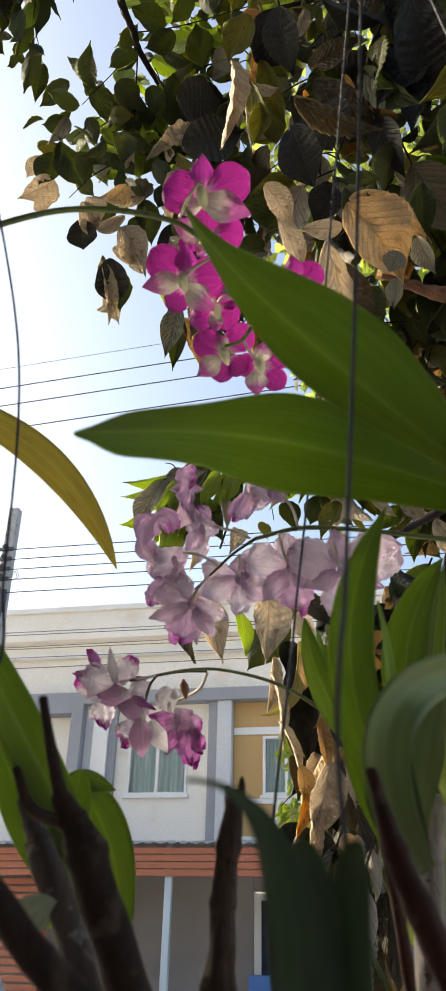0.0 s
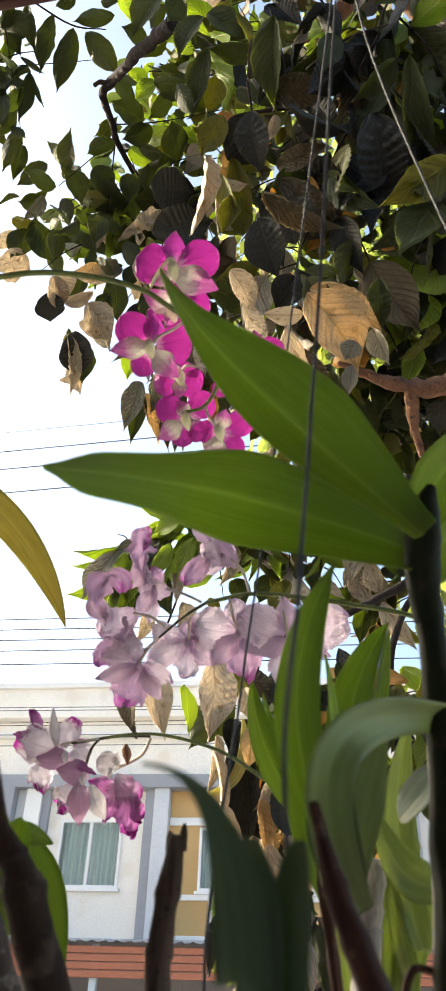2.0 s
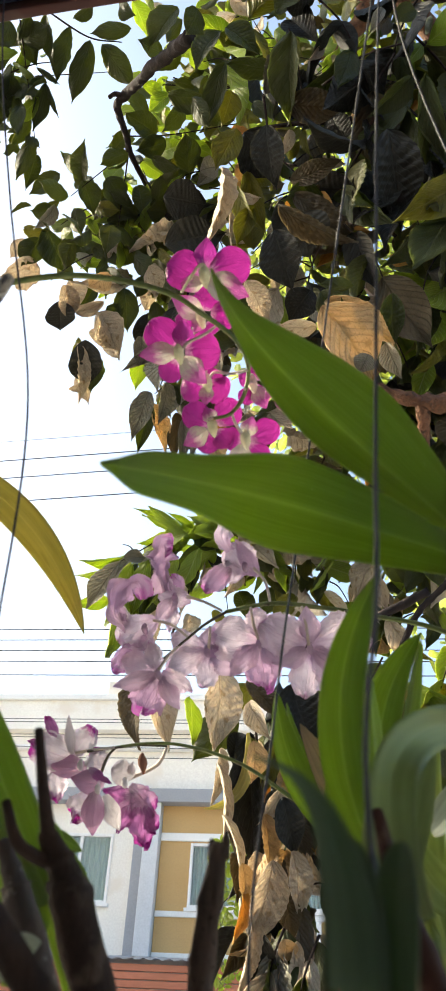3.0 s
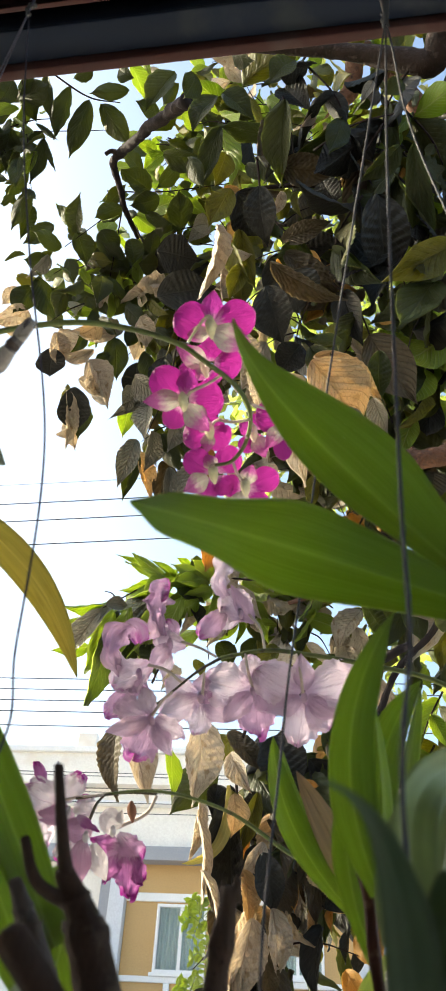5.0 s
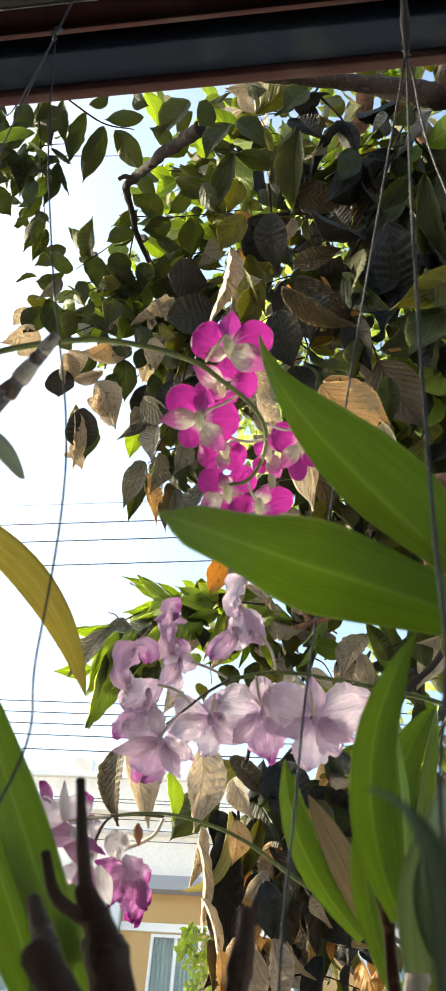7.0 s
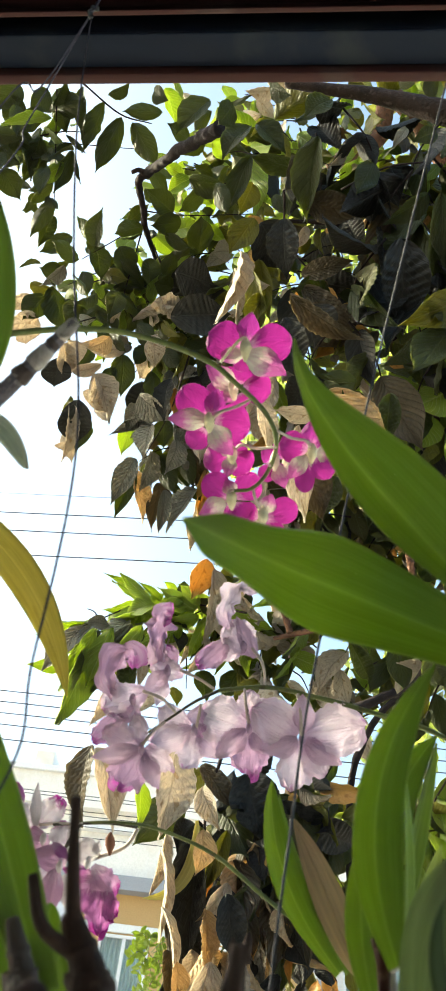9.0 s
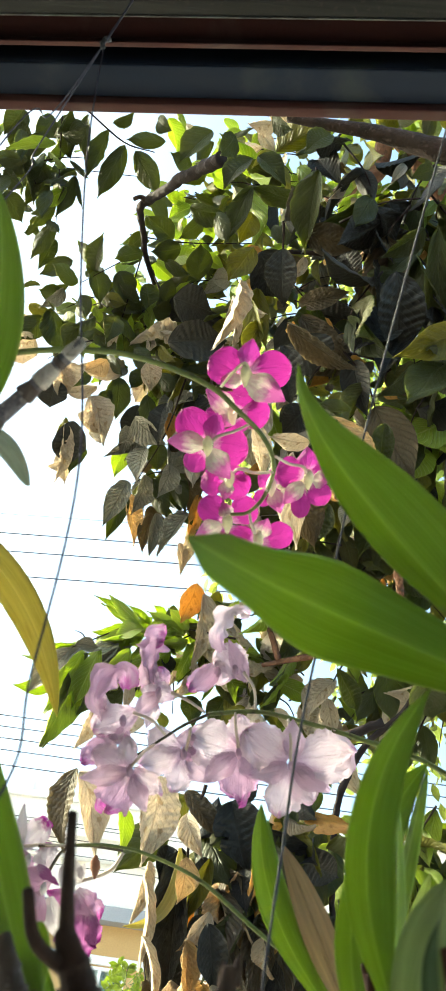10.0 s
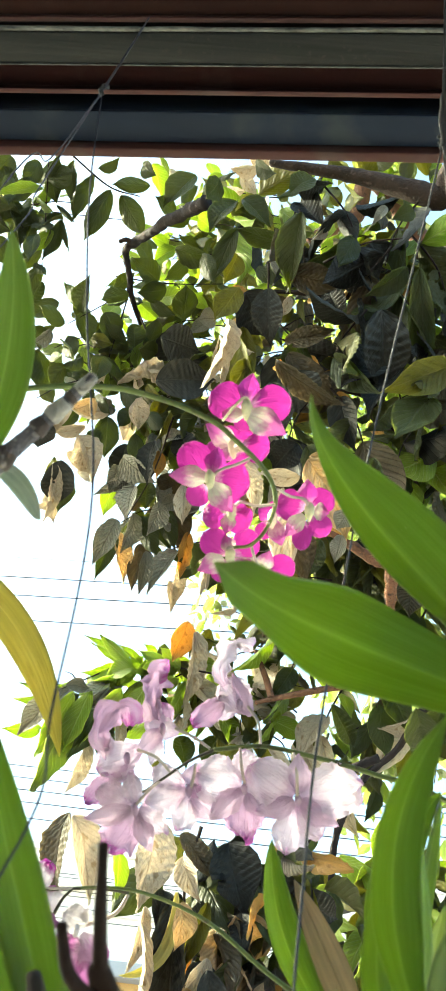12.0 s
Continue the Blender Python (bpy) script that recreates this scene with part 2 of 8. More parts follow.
PINK_LIP = petal_skin("pink_lip", (0.58, 0.42, 0.56), (0.68, 0.44, 0.65), (0.6, 0.13, 0.52), (0.52, 0.27, 0.48), 0.82, 0.4, lines=0.28)
FRILL = petal_skin("frilled_petal", (0.78, 0.69, 0.78), (0.86, 0.79, 0.86), (0.5, 0.02, 0.38), (0.7, 0.48, 0.67), 0.8, 0.32)
FRILL_SEPAL = petal_skin("frilled_sepal", (0.66, 0.46, 0.6), (0.6, 0.35, 0.54), (0.54, 0.22, 0.48), (0.46, 0.22, 0.4), 0.88, 0.25)
FRILL_LIP = petal_skin("frilled_lip", (0.64, 0.42, 0.62), (0.48, 0.17, 0.44), (0.36, 0.02, 0.28), (0.3, 0.05, 0.25), 0.78, 0.28)
FRILL_LILAC = petal_skin("frilled_lilac_petal", (0.7, 0.55, 0.68), (0.6, 0.34, 0.58), (0.46, 0.08, 0.38), (0.46, 0.2, 0.42), 0.72, 0.2)
FRILL_WHITE = petal_skin("frilled_white_sepal", (0.7, 0.68, 0.7), (0.76, 0.72, 0.76), (0.7, 0.6, 0.7), (0.56, 0.5, 0.56), 0.9, 0.2)
COLUMN = surface("flower_column", (0.75, 0.72, 0.42), (0.88, 0.84, 0.62), 0.5, scale=60, fine=300)
STEM_GREEN = surface("green_stem", (0.1, 0.14, 0.03), (0.2, 0.24, 0.07), 0.45, scale=30, fine=200, dirt=(0.08, 0.05, 0.03))
STEM_DARK = surface("dark_stem", (0.035, 0.03, 0.02), (0.09, 0.075, 0.04), 0.5, scale=40, fine=200)
PEDICEL = surface("pale_pedicel", (0.5, 0.42, 0.36), (0.66, 0.56, 0.5), 0.5, scale=40, fine=200)
CANE = surface("old_cane", (0.022, 0.013, 0.010), (0.085, 0.052, 0.04), 0.7, scale=26, fine=320, relief=1.0, deep=0.001, stretch=(1.4, 1.4, 0.5), dirt=(0.12, 0.085, 0.068), spec=0.2)
STUMP = surface("weathered_stump", (0.02, 0.012, 0.010), (0.16, 0.115, 0.095), 0.8, scale=150, fine=500, relief=1.0, deep=0.001, stretch=(1, 1, 0.12), dirt=(0.05, 0.034, 0.028), spec=0.2)
CANE_RED = surface("red_brown_cane", (0.032, 0.012, 0.009), (0.095, 0.04, 0.028), 0.65, scale=60, fine=260, relief=0.5, deep=0.0006, stretch=(1, 1, 0.2), dirt=(0.13, 0.08, 0.06), spec=0.2)
CANE_TOP = surface("young_cane", (0.010, 0.014, 0.007), (0.026, 0.030, 0.013), 0.6, scale=50, fine=240, relief=0.3, stretch=(1, 1, 0.2), dirt=(0.045, 0.028, 0.02), spec=0.15)
CANE_BAND = surface("banded_cane", (0.05, 0.045, 0.055), (0.19, 0.175, 0.2), 0.6, scale=70, fine=400, relief=0.9, stretch=(1.4, 1.4, 0.5), dirt=(0.34, 0.32, 0.31))
CANE_GREY = surface("papery_cane", (0.2, 0.18, 0.16), (0.66, 0.62, 0.57), 0.7, scale=60, fine=300, relief=0.9, stretch=(1, 1, 0.15), dirt=(0.1, 0.075, 0.06))
CANE_HUSK = surface("brown_husk", (0.05, 0.036, 0.032), (0.15, 0.115, 0.1), 0.7, scale=50, fine=300, relief=0.9, stretch=(1, 1, 0.15), dirt=(0.42, 0.38, 0.35))
BARK = surface("bark", (0.012, 0.008, 0.007), (0.042, 0.027, 0.022), 0.85, scale=30, fine=160, relief=1.0, deep=0.004, dirt=(0.075, 0.052, 0.044), spec=0.25)
BARK_DARK = surface("dark_bark", (0.010, 0.008, 0.009), (0.036, 0.026, 0.026), 0.85, scale=40, fine=200, relief=1.0, deep=0.003, spec=0.25)
BARK_RED = surface("red_bark", (0.085, 0.036, 0.02), (0.22, 0.105, 0.058), 0.85, scale=24, fine=160, relief=1.0, deep=0.006, dirt=(0.04, 0.022, 0.016))
WIRE = surface("dark_wire", (0.03, 0.03, 0.04), (0.06, 0.06, 0.075), 0.6, 0.0, scale=60, fine=400)
WIRE_BLUE = surface("bluish_wire", (0.04, 0.04, 0.065), (0.075, 0.075, 0.115), 0.5, 0.1, scale=60, fine=400)
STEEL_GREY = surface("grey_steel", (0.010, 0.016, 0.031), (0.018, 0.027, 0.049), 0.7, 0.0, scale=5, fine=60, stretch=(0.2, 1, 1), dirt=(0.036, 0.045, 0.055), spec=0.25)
# Red primer darkened for the inner beams in shade; the lit lip keeps STEEL_RED.
STEEL_RED_SHADED = surface("shaded_red_primer", (0.012, 0.004, 0.004), (0.024, 0.008, 0.007), 0.8, 0.0, scale=6, fine=80, stretch=(0.2, 1, 1), dirt=(0.03, 0.016, 0.014), spec=0.1)
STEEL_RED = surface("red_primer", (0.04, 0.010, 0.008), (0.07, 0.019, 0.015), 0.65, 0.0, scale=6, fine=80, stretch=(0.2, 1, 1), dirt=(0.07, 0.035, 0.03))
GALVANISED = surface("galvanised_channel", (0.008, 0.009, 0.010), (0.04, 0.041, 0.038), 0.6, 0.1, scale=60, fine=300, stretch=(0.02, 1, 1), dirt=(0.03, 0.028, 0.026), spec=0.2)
ZINC = surface("scratched_zinc", (0.04, 0.04, 0.04), (0.24, 0.24, 0.22), 0.5, 0.1, scale=90, fine=400, relief=0.8, stretch=(0.5, 1, 1), spec=0.3)
RIM_STEEL = surface("car_wheel_steel", (0.06, 0.054, 0.05), (0.15, 0.14, 0.125), 0.55, 0.2, scale=14, fine=70)
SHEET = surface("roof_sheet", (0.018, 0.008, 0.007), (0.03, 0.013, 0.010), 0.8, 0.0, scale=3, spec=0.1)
WALL_WHITE = surface("white_render", (0.84, 0.78, 0.71), (0.89, 0.85, 0.79), 0.85, scale=0.8, fine=30, relief=0.08, dirt=(0.79, 0.72, 0.63))
TRIM_WHITE = surface("white_trim", (0.78, 0.77, 0.75), (0.86, 0.85, 0.84), 0.6, scale=1.2, fine=40)
GREY_PAINT = surface("grey_paint", (0.27, 0.28, 0.31), (0.34, 0.35, 0.38), 0.7, scale=1.0, fine=40)
GREY_LIGHT = surface("light_grey_paint", (0.52, 0.54, 0.58), (0.62, 0.64, 0.68), 0.7, scale=1.0, fine=40)
OCHRE = surface("ochre_panel", (0.5, 0.31, 0.12), (0.58, 0.38, 0.16), 0.7, scale=1.0, fine=40)
SLAT_RED = surface("red_brown_slat", (0.3, 0.1, 0.05), (0.4, 0.14, 0.08), 0.6, scale=2.0, fine=50, stretch=(0.2, 1, 1))
# Wall below the awning; the shade there is put into its dark colour.
SHADED_WALL = surface("shaded_wall", (0.2, 0.18, 0.175), (0.27, 0.245, 0.235), 0.8, scale=1.0, fine=40)
CURTAIN = surface("green_curtain", (0.34, 0.48, 0.4), (0.74, 0.84, 0.75), 0.8, scale=7.0, fine=90, stretch=(4, 1, 0.1))
POST_BLUE = surface("pale_blue_post", (0.4, 0.48, 0.56), (0.5, 0.58, 0.66), 0.5, scale=2.0)
CONCRETE = surface("concrete", (0.5, 0.48, 0.45), (0.6, 0.58, 0.54), 0.9, scale=1.5, fine=40, relief=0.6)
POLE_GREY = surface("weathered_pole", (0.36, 0.36, 0.37), (0.52, 0.52, 0.52), 0.9, scale=3.0, fine=40, relief=0.6, stretch=(1, 1, 0.3), dirt=(0.26, 0.26, 0.27))
IRON = surface("rusty_iron", (0.05, 0.055, 0.07), (0.11, 0.115, 0.14), 0.7, scale=20, fine=120)
# Street and ground colours are raised to bounce light onto facade and leaves.
ASPHALT = surface("concrete_street", (0.42, 0.4, 0.37), (0.52, 0.5, 0.46), 0.9, scale=0.4, fine=40)
SOIL = surface("ground", (0.34, 0.31, 0.26), (0.44, 0.4, 0.34), 0.95, scale=0.3, fine=12)
CAR_WHITE = surface("car_paint", (0.76, 0.76, 0.77), (0.82, 0.82, 0.83), 0.25, scale=1.0)
CLAY = surface("clay", (0.24, 0.1, 0.06), (0.36, 0.17, 0.1), 0.85, scale=12, fine=120)
MOSS = surface("coir", (0.06, 0.04, 0.025), (0.14, 0.1, 0.06), 0.95, scale=40, fine=300, relief=1.0)
CABLE = surface("black_cable", (0.025, 0.027, 0.033), (0.05, 0.053, 0.06), 0.7, scale=2.0)
BLUE_PLASTIC = surface("blue_plastic", (0.04, 0.12, 0.35), (0.06, 0.17, 0.45), 0.5, scale=3.0)


def glass_pane():
    m, nt, b = shader("window_glass")
    b.inputs["Base Color"].default_value = (0.9, 0.94, 0.92, 1)
    b.inputs["Roughness"].default_value = 0.03
    b.inputs["Transmission Weight"].default_value = 0.9
    b.inputs["IOR"].default_value = 1.45
    return m


GLASS = glass_pane()

# ---- building helpers ----
EYE_SIDE = Vector((0.2, 0.26, 1.47))


def mesh_of(name, bm, *mats):
    for f in bm.faces:
        f.smooth = True
    me = bpy.data.meshes.new(name)
    bm.to_mesh(me)
    bm.free()
    for m in mats:
        me.materials.append(m)
    return me


def thing(name, at, label, category, group="", kind=""):
    ob = new(name)
    ob.location = at
    ob.empty_display_size = 0.05
    ob["root"] = [float(v) for v in at]
    return tagged(ob, label, category, group, kind)


def part(name, bm, material, parent, label="", flat=False):
    """Links a bmesh in world places as one mesh under a thing or a part of it."""
    root = Vector(parent["root"])
    for v in bm.verts:
        v.co -= root
    ob = new(name, mesh_of(name, bm, *(material if isinstance(material, tuple) else (material,))))
    if flat:
        for p in ob.data.polygons:
            p.use_smooth = False
    ob.parent = parent
    ob["root"] = [float(v) for v in root]
    return tagged(ob, label)


def whole(name, bm, material, label, category, kind="", flat=True):
    """A thing, or a piece of the setting, of one mesh."""
    ob = new(name, mesh_of(name, bm, *(material if isinstance(material, tuple) else (material,))))
    if flat:
        for p in ob.data.polygons:
            p.use_smooth = False
    ob["root"] = [0.0, 0.0, 0.0]
    return tagged(ob, label, category, kind=kind)


def box(lo, hi, bm=None, bevel=0.0, turn=None):
    bm = bm or bmesh.new()
    lo, hi = Vector(lo), Vector(hi)
    made = bmesh.ops.create_cube(bm, size=1.0)["verts"]
    for v in made:
        v.co = Vector([(a + b) / 2 + c * (b - a) for a, b, c in zip(lo, hi, v.co)])
    if bevel:
        edges = list({e for v in made for e in v.link_edges})
        bmesh.ops.bevel(bm, geom=edges, offset=bevel, segments=2, affect="EDGES", profile=0.5)
    if turn:
        for v in bm.verts:
            v.co = turn @ v.co
    return bm


def curve_points(points, n):
    """A smooth line through the points, in n steps a span."""
    ps = [Vector(p) for p in points]
    if len(ps) == 2:
        return [ps[0].lerp(ps[1], i / n) for i in range(n + 1)]
    ext = [2 * ps[0] - ps[1], *ps, 2 * ps[-1] - ps[-2]]
    out = []
    for a, b, c, d in zip(ext, ext[1:], ext[2:], ext[3:]):
        for i in range(n):
            t = i / n
            out.append(0.5 * (2 * b + (c - a) * t + (2 * a - 5 * b + 4 * c - d) * t * t + (3 * b - a - 3 * c + d) * t ** 3))
    return out + [ps[-1]]


def tube(points, radii, sides=10, steps=6, bm=None, wobble=0.0, rings=()):
    """A round stem along the points; its radii run evenly from first to last. rings: places along it (0 to 1) that swell."""
    bm = bm or bmesh.new()
    line = curve_points(points, steps)
    radii = radii if isinstance(radii, (tuple, list)) else (radii, radii)
    n = len(line) - 1
    side = None
    loops = []
    for i, p in enumerate(line):
        ahead = (line[min(i + 1, n)] - line[max(i - 1, 0)]).normalized()
        if side is None:
            side = ahead.orthogonal().normalized()
        side = (side - ahead * side.dot(ahead)).normalized()
        up = ahead.cross(side)
        s = i / n * (len(radii) - 1)
        k = min(int(s), len(radii) - 2)
        r = radii[k] * (1 - s + k) + radii[k + 1] * (s - k)
        for at in rings:
            r *= 1 + 0.16 * math.exp(-((i / n - at) / 0.022) ** 2)
        ring = []
        for j in range(sides):
            a = 2 * math.pi * j / sides
            w = 1 + wobble * noise.noise(p * 60 + Vector((math.cos(a), math.sin(a), 0)))
            ring.append(bm.verts.new(p + (side * math.cos(a) + up * math.sin(a)) * r * w))
        loops.append(ring)
        last = (p, ahead, side, up, r)
    p, ahead, side, up, r = last
    for lift, small in ((0.4, 0.85), (0.65, 0.5)):
        loops.append([bm.verts.new(p + ahead * r * lift + (side * math.cos(2 * math.pi * j / sides) + up * math.sin(2 * math.pi * j / sides)) * r * small) for j in range(sides)])
    for a, b in zip(loops, loops[1:]):
        for j in range(sides):
            bm.faces.new((a[j], a[(j + 1) % sides], b[(j + 1) % sides], b[j]))
    bm.faces.new(loops[0][::-1])
    bm.faces.new(loops[-1])
    return bm


def profile(v, kind):
    if kind == "strap":
        return (0.62 + 0.38 * math.sin(math.pi / 2 * min(1, v / 0.42))) * max(0.0, 1 - max(0.0, (v - 0.42) / 0.58) ** 1.9) ** 0.9
    if kind == "orchid":
        return (0.2 + 0.8 * math.sin(math.pi / 2 * min(1, v / 0.34)) ** 0.8) * max(0.0, 1 - max(0.0, (v - 0.42) / 0.58) ** 1.7) ** 0.85
    if kind == "taper":
        return (1 - v) ** 1.7 * (0.85 + 0.5 * math.sin(math.pi * v))
    if kind == "sheath":
        return (0.34 + 0.66 * math.sin(math.pi / 2 * min(1, v / 0.5)) ** 1.3) * max(0.0, 1 - max(0.0, (v - 0.45) / 0.55) ** 2.0) ** 0.85
    if kind == "lance":
        return math.sin(math.pi * min(1, (v * 0.97 + 0.03)) ** 0.85) ** 0.8 if v < 1 else 0.0
    if kind == "round":
        return (0.24 + 0.76 * math.sin(math.pi / 2 * min(1, v / 0.56))) * math.sqrt(max(0.0, 1 - (max(0.0, v - 0.56) / 0.44) ** 2))
    if kind == "point":
        return (0.3 + 0.7 * math.sin(math.pi / 2 * min(1, v / 0.42))) * (1 - (max(0.0, v - 0.42) / 0.58) ** 1.7)
    if kind == "petal":
        return max(0.02, (math.sin(math.pi * (v * 0.86 + 0.05)) ** 0.65) * (0.45 + 0.75 * v))
    if kind == "sepal":
        return max(0.02, math.sin(math.pi * (v * 0.9 + 0.08)) ** 0.8)
    return max(0.0, math.sin(math.pi * v)) ** 0.7


def eased(values, v):
    """A smooth run through values set at even steps."""
    k = min(int(v * (len(values) - 1)), len(values) - 2)
    t = v * (len(values) - 1) - k
    a, b, c, d = values[max(k - 1, 0)], values[k], values[k + 1], values[min(k + 2, len(values) - 1)]
    return max(0.0003, 0.5 * (2 * b + (c - a) * t + (2 * a - 5 * b + 4 * c - d) * t * t + (3 * b - a - 3 * c + d) * t ** 3))


def blade(base, mid, tip, width, roll=0.0, kind="strap", fold=0.12, thick=0.0012, ruffle=0.0, along=18, across=8, face=None, twist=0.0, seed=0):
    """A leaf or petal from base to tip through mid; width: its greatest width, or half-widths at even steps from base to tip. Its upper side looks to face (by default to the porch), turned by roll degrees about its length."""
    bm = bmesh.new()
    uvs = bm.loops.layers.uv.new("UVMap")
    base, mid, tip = Vector(base), Vector(mid), Vector(tip)
    ctrl = 2 * mid - (base + tip) / 2
    look_to = Vector(face) if face else EYE_SIDE - mid
    half = width if isinstance(width, tuple) else None
    width = 2 * max(half) if half else width
    layers = []
    for lay in ((0, 1) if thick else (0,)):
        rows = []
        for i in range(along + 1):
            v = 1 - (1 - i / along) ** (1.5 if kind in ("round", "point") else 1.0)
            c = base * (1 - v) ** 2 + ctrl * 2 * v * (1 - v) + tip * v * v
            t = ((ctrl - base) * (1 - v) + (tip - ctrl) * v).normalized()
            n = (look_to - t * look_to.dot(t)).normalized()
            n = Matrix.Rotation(radians(roll + twist * (v - 0.5)), 3, t) @ n
            s = t.cross(n)
            w = eased(half, v) if half else width * profile(v, kind) / 2 + 0.0004
            if ruffle > 0.12:
                w *= 1 + 0.4 * ruffle * noise.noise(Vector((v * 21, seed * 2.3, 0.5)))
            line = []
            for j in range(across + 1):
                u = j / across * 2 - 1
                h = fold * w * (abs(u) ** 1.4)
                if ruffle:
                    h += ruffle * width * (abs(u) ** 2 * 0.7 + v ** 2 * 0.5) * noise.noise(Vector((v * 4 + seed * 3.1, u * 2.2, seed * 1.7)))
                    h += 0.5 * ruffle * width * max(abs(u), v) ** 3 * noise.noise(Vector((v * 15 + seed, u * 11, seed * 0.7)))
                q = c + s * u * w + n * (h - lay * thick * (1 - 0.7 * abs(u)))
                line.append((bm.verts.new(q), (u / 2 + 0.5, v)))
            rows.append(line)
        layers.append(rows)
        for a, b in zip(rows, rows[1:]):
            for j in range(across):
                quad = [a[j], a[j + 1], b[j + 1], b[j]]
                quad = quad if lay == 0 else quad[::-1]
                f = bm.faces.new([q[0] for q in quad])
                for loop, q in zip(f.loops, quad):
                    loop[uvs].uv = q[1]
    if thick:
        up, lo = layers
        for edge in (0, -1):
            for a, b, c, d in zip(up, up[1:], lo, lo[1:]):
                quad = [a[edge], b[edge], d[edge], c[edge]]
                f = bm.faces.new([q[0] for q in (quad if edge == 0 else quad[::-1])])
                for loop, q in zip(f.loops, quad if edge == 0 else quad[::-1]):
                    loop[uvs].uv = q[1]
    return bm



# ---- the setting: ground, street, porch ----
def sheet(x0, y0, x1, y1, z, bm=None, n=1):
    bm = bm or bmesh.new()
    for i in range(n):
        for j in range(n):
            c = [(x0 + (x1 - x0) * (i + a) / n, y0 + (y1 - y0) * (j + b) / n, z) for a, b in ((0, 0), (1, 0), (1, 1), (0, 1))]
            bm.faces.new([bm.verts.new(p) for p in c])
    return bm


# Ground and street lie out of view; their pale colours act as reflectors.
whole("ground", sheet(-600, -600, 600, 600, 0.0), SOIL, "unseen ground reaching to the horizon, made pale to bounce light", "ground", "structure")
whole("road", box((-80, 8.5, -0.05), (80, 14.0, 0.02)), ASPHALT, "pale concrete street between the houses", "road", "structure")
whole("pavement", box((-80, 14.0, -0.05), (80, 16.9, 0.12)), CONCRETE, "concrete apron before the row house", "pavement", "structure")
whole("floor", box((-5, -3, -0.05), (5, 1.1, 0.1)), CONCRETE, "concrete porch floor", "floor", "structure")
whole("wall_back", box((-5, -3.2, 0), (5, -3.0, 3.1)), WALL_WHITE, "plain white house wall closing the porch", "wall", "structure")
# Partition out of view, added to block the low sun from the near plants.
whole("shade_wall", box((-1.05, -3.0, 0), (-0.9, 1.25, 2.47)), WALL_WHITE, "unseen white partition added to keep sun off the near orchids", "wall", "structure")
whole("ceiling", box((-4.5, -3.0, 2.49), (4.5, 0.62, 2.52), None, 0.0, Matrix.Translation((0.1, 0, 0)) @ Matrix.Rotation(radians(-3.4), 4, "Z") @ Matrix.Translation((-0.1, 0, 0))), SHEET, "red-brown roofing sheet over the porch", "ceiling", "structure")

# the steel at the edge of the porch roof runs a little askew
EDGE = Matrix.Translation((0.1, 0.62, 2.4)) @ Matrix.Rotation(radians(-3.4), 4, "Z")

edge_beam = thing("roof_edge_beam", (0.1, 0.62, 2.4), "dark grey steel channel with a red-primed lower lip", "beam")
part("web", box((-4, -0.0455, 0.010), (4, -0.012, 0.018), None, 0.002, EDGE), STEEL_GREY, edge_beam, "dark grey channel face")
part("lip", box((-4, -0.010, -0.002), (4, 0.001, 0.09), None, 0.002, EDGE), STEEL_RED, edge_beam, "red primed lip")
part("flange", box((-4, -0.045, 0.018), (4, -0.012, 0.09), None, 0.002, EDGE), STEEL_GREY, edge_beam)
inner = thing("inner_beam", (0.1, 0.55, 2.45), "red primed steel purlin under the porch roof, coloured as in shade", "beam")
part("flange", box((-4, -0.0905, 0.028), (4, -0.066, 0.034), None, 0.001, EDGE), STEEL_RED_SHADED, inner)
part("edge_line", box((-4, -0.0668, 0.0135), (4, -0.0620, 0.0158), None, 0.0005, EDGE), STEEL_RED, inner, "lighter red edge")
part("web", box((-4, -0.066, 0.016), (4, -0.062, 0.09), None, 0.001, EDGE), STEEL_RED_SHADED, inner)
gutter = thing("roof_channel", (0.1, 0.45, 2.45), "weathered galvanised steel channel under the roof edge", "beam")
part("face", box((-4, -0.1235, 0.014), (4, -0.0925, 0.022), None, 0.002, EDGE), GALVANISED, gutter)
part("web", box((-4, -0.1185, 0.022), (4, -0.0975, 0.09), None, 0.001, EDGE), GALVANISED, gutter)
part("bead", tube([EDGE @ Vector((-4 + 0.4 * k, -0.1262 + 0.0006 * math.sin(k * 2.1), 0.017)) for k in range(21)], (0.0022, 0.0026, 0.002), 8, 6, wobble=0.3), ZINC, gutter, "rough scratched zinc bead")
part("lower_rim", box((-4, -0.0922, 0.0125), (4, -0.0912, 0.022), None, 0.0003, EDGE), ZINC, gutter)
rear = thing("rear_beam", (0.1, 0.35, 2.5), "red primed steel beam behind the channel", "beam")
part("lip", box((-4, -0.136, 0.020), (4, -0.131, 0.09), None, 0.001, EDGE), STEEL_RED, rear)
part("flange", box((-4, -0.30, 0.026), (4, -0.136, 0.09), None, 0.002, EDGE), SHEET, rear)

# ---- the row house across the street ----
HOUSE_Y = 17.0
house = thing("row_house", (-4.0, 17.0, 0.0), "two-storey white row house with grey frames and ochre panels", "house")


def slab(name, x0, x1, z0, z1, out, material, back=0.25, parent=None, label="", bevel=0.012):
    return part(name, box((x0, HOUSE_Y - out, z0), (x1, HOUSE_Y + back, z1), None, bevel), material, parent or house, label, flat=True)


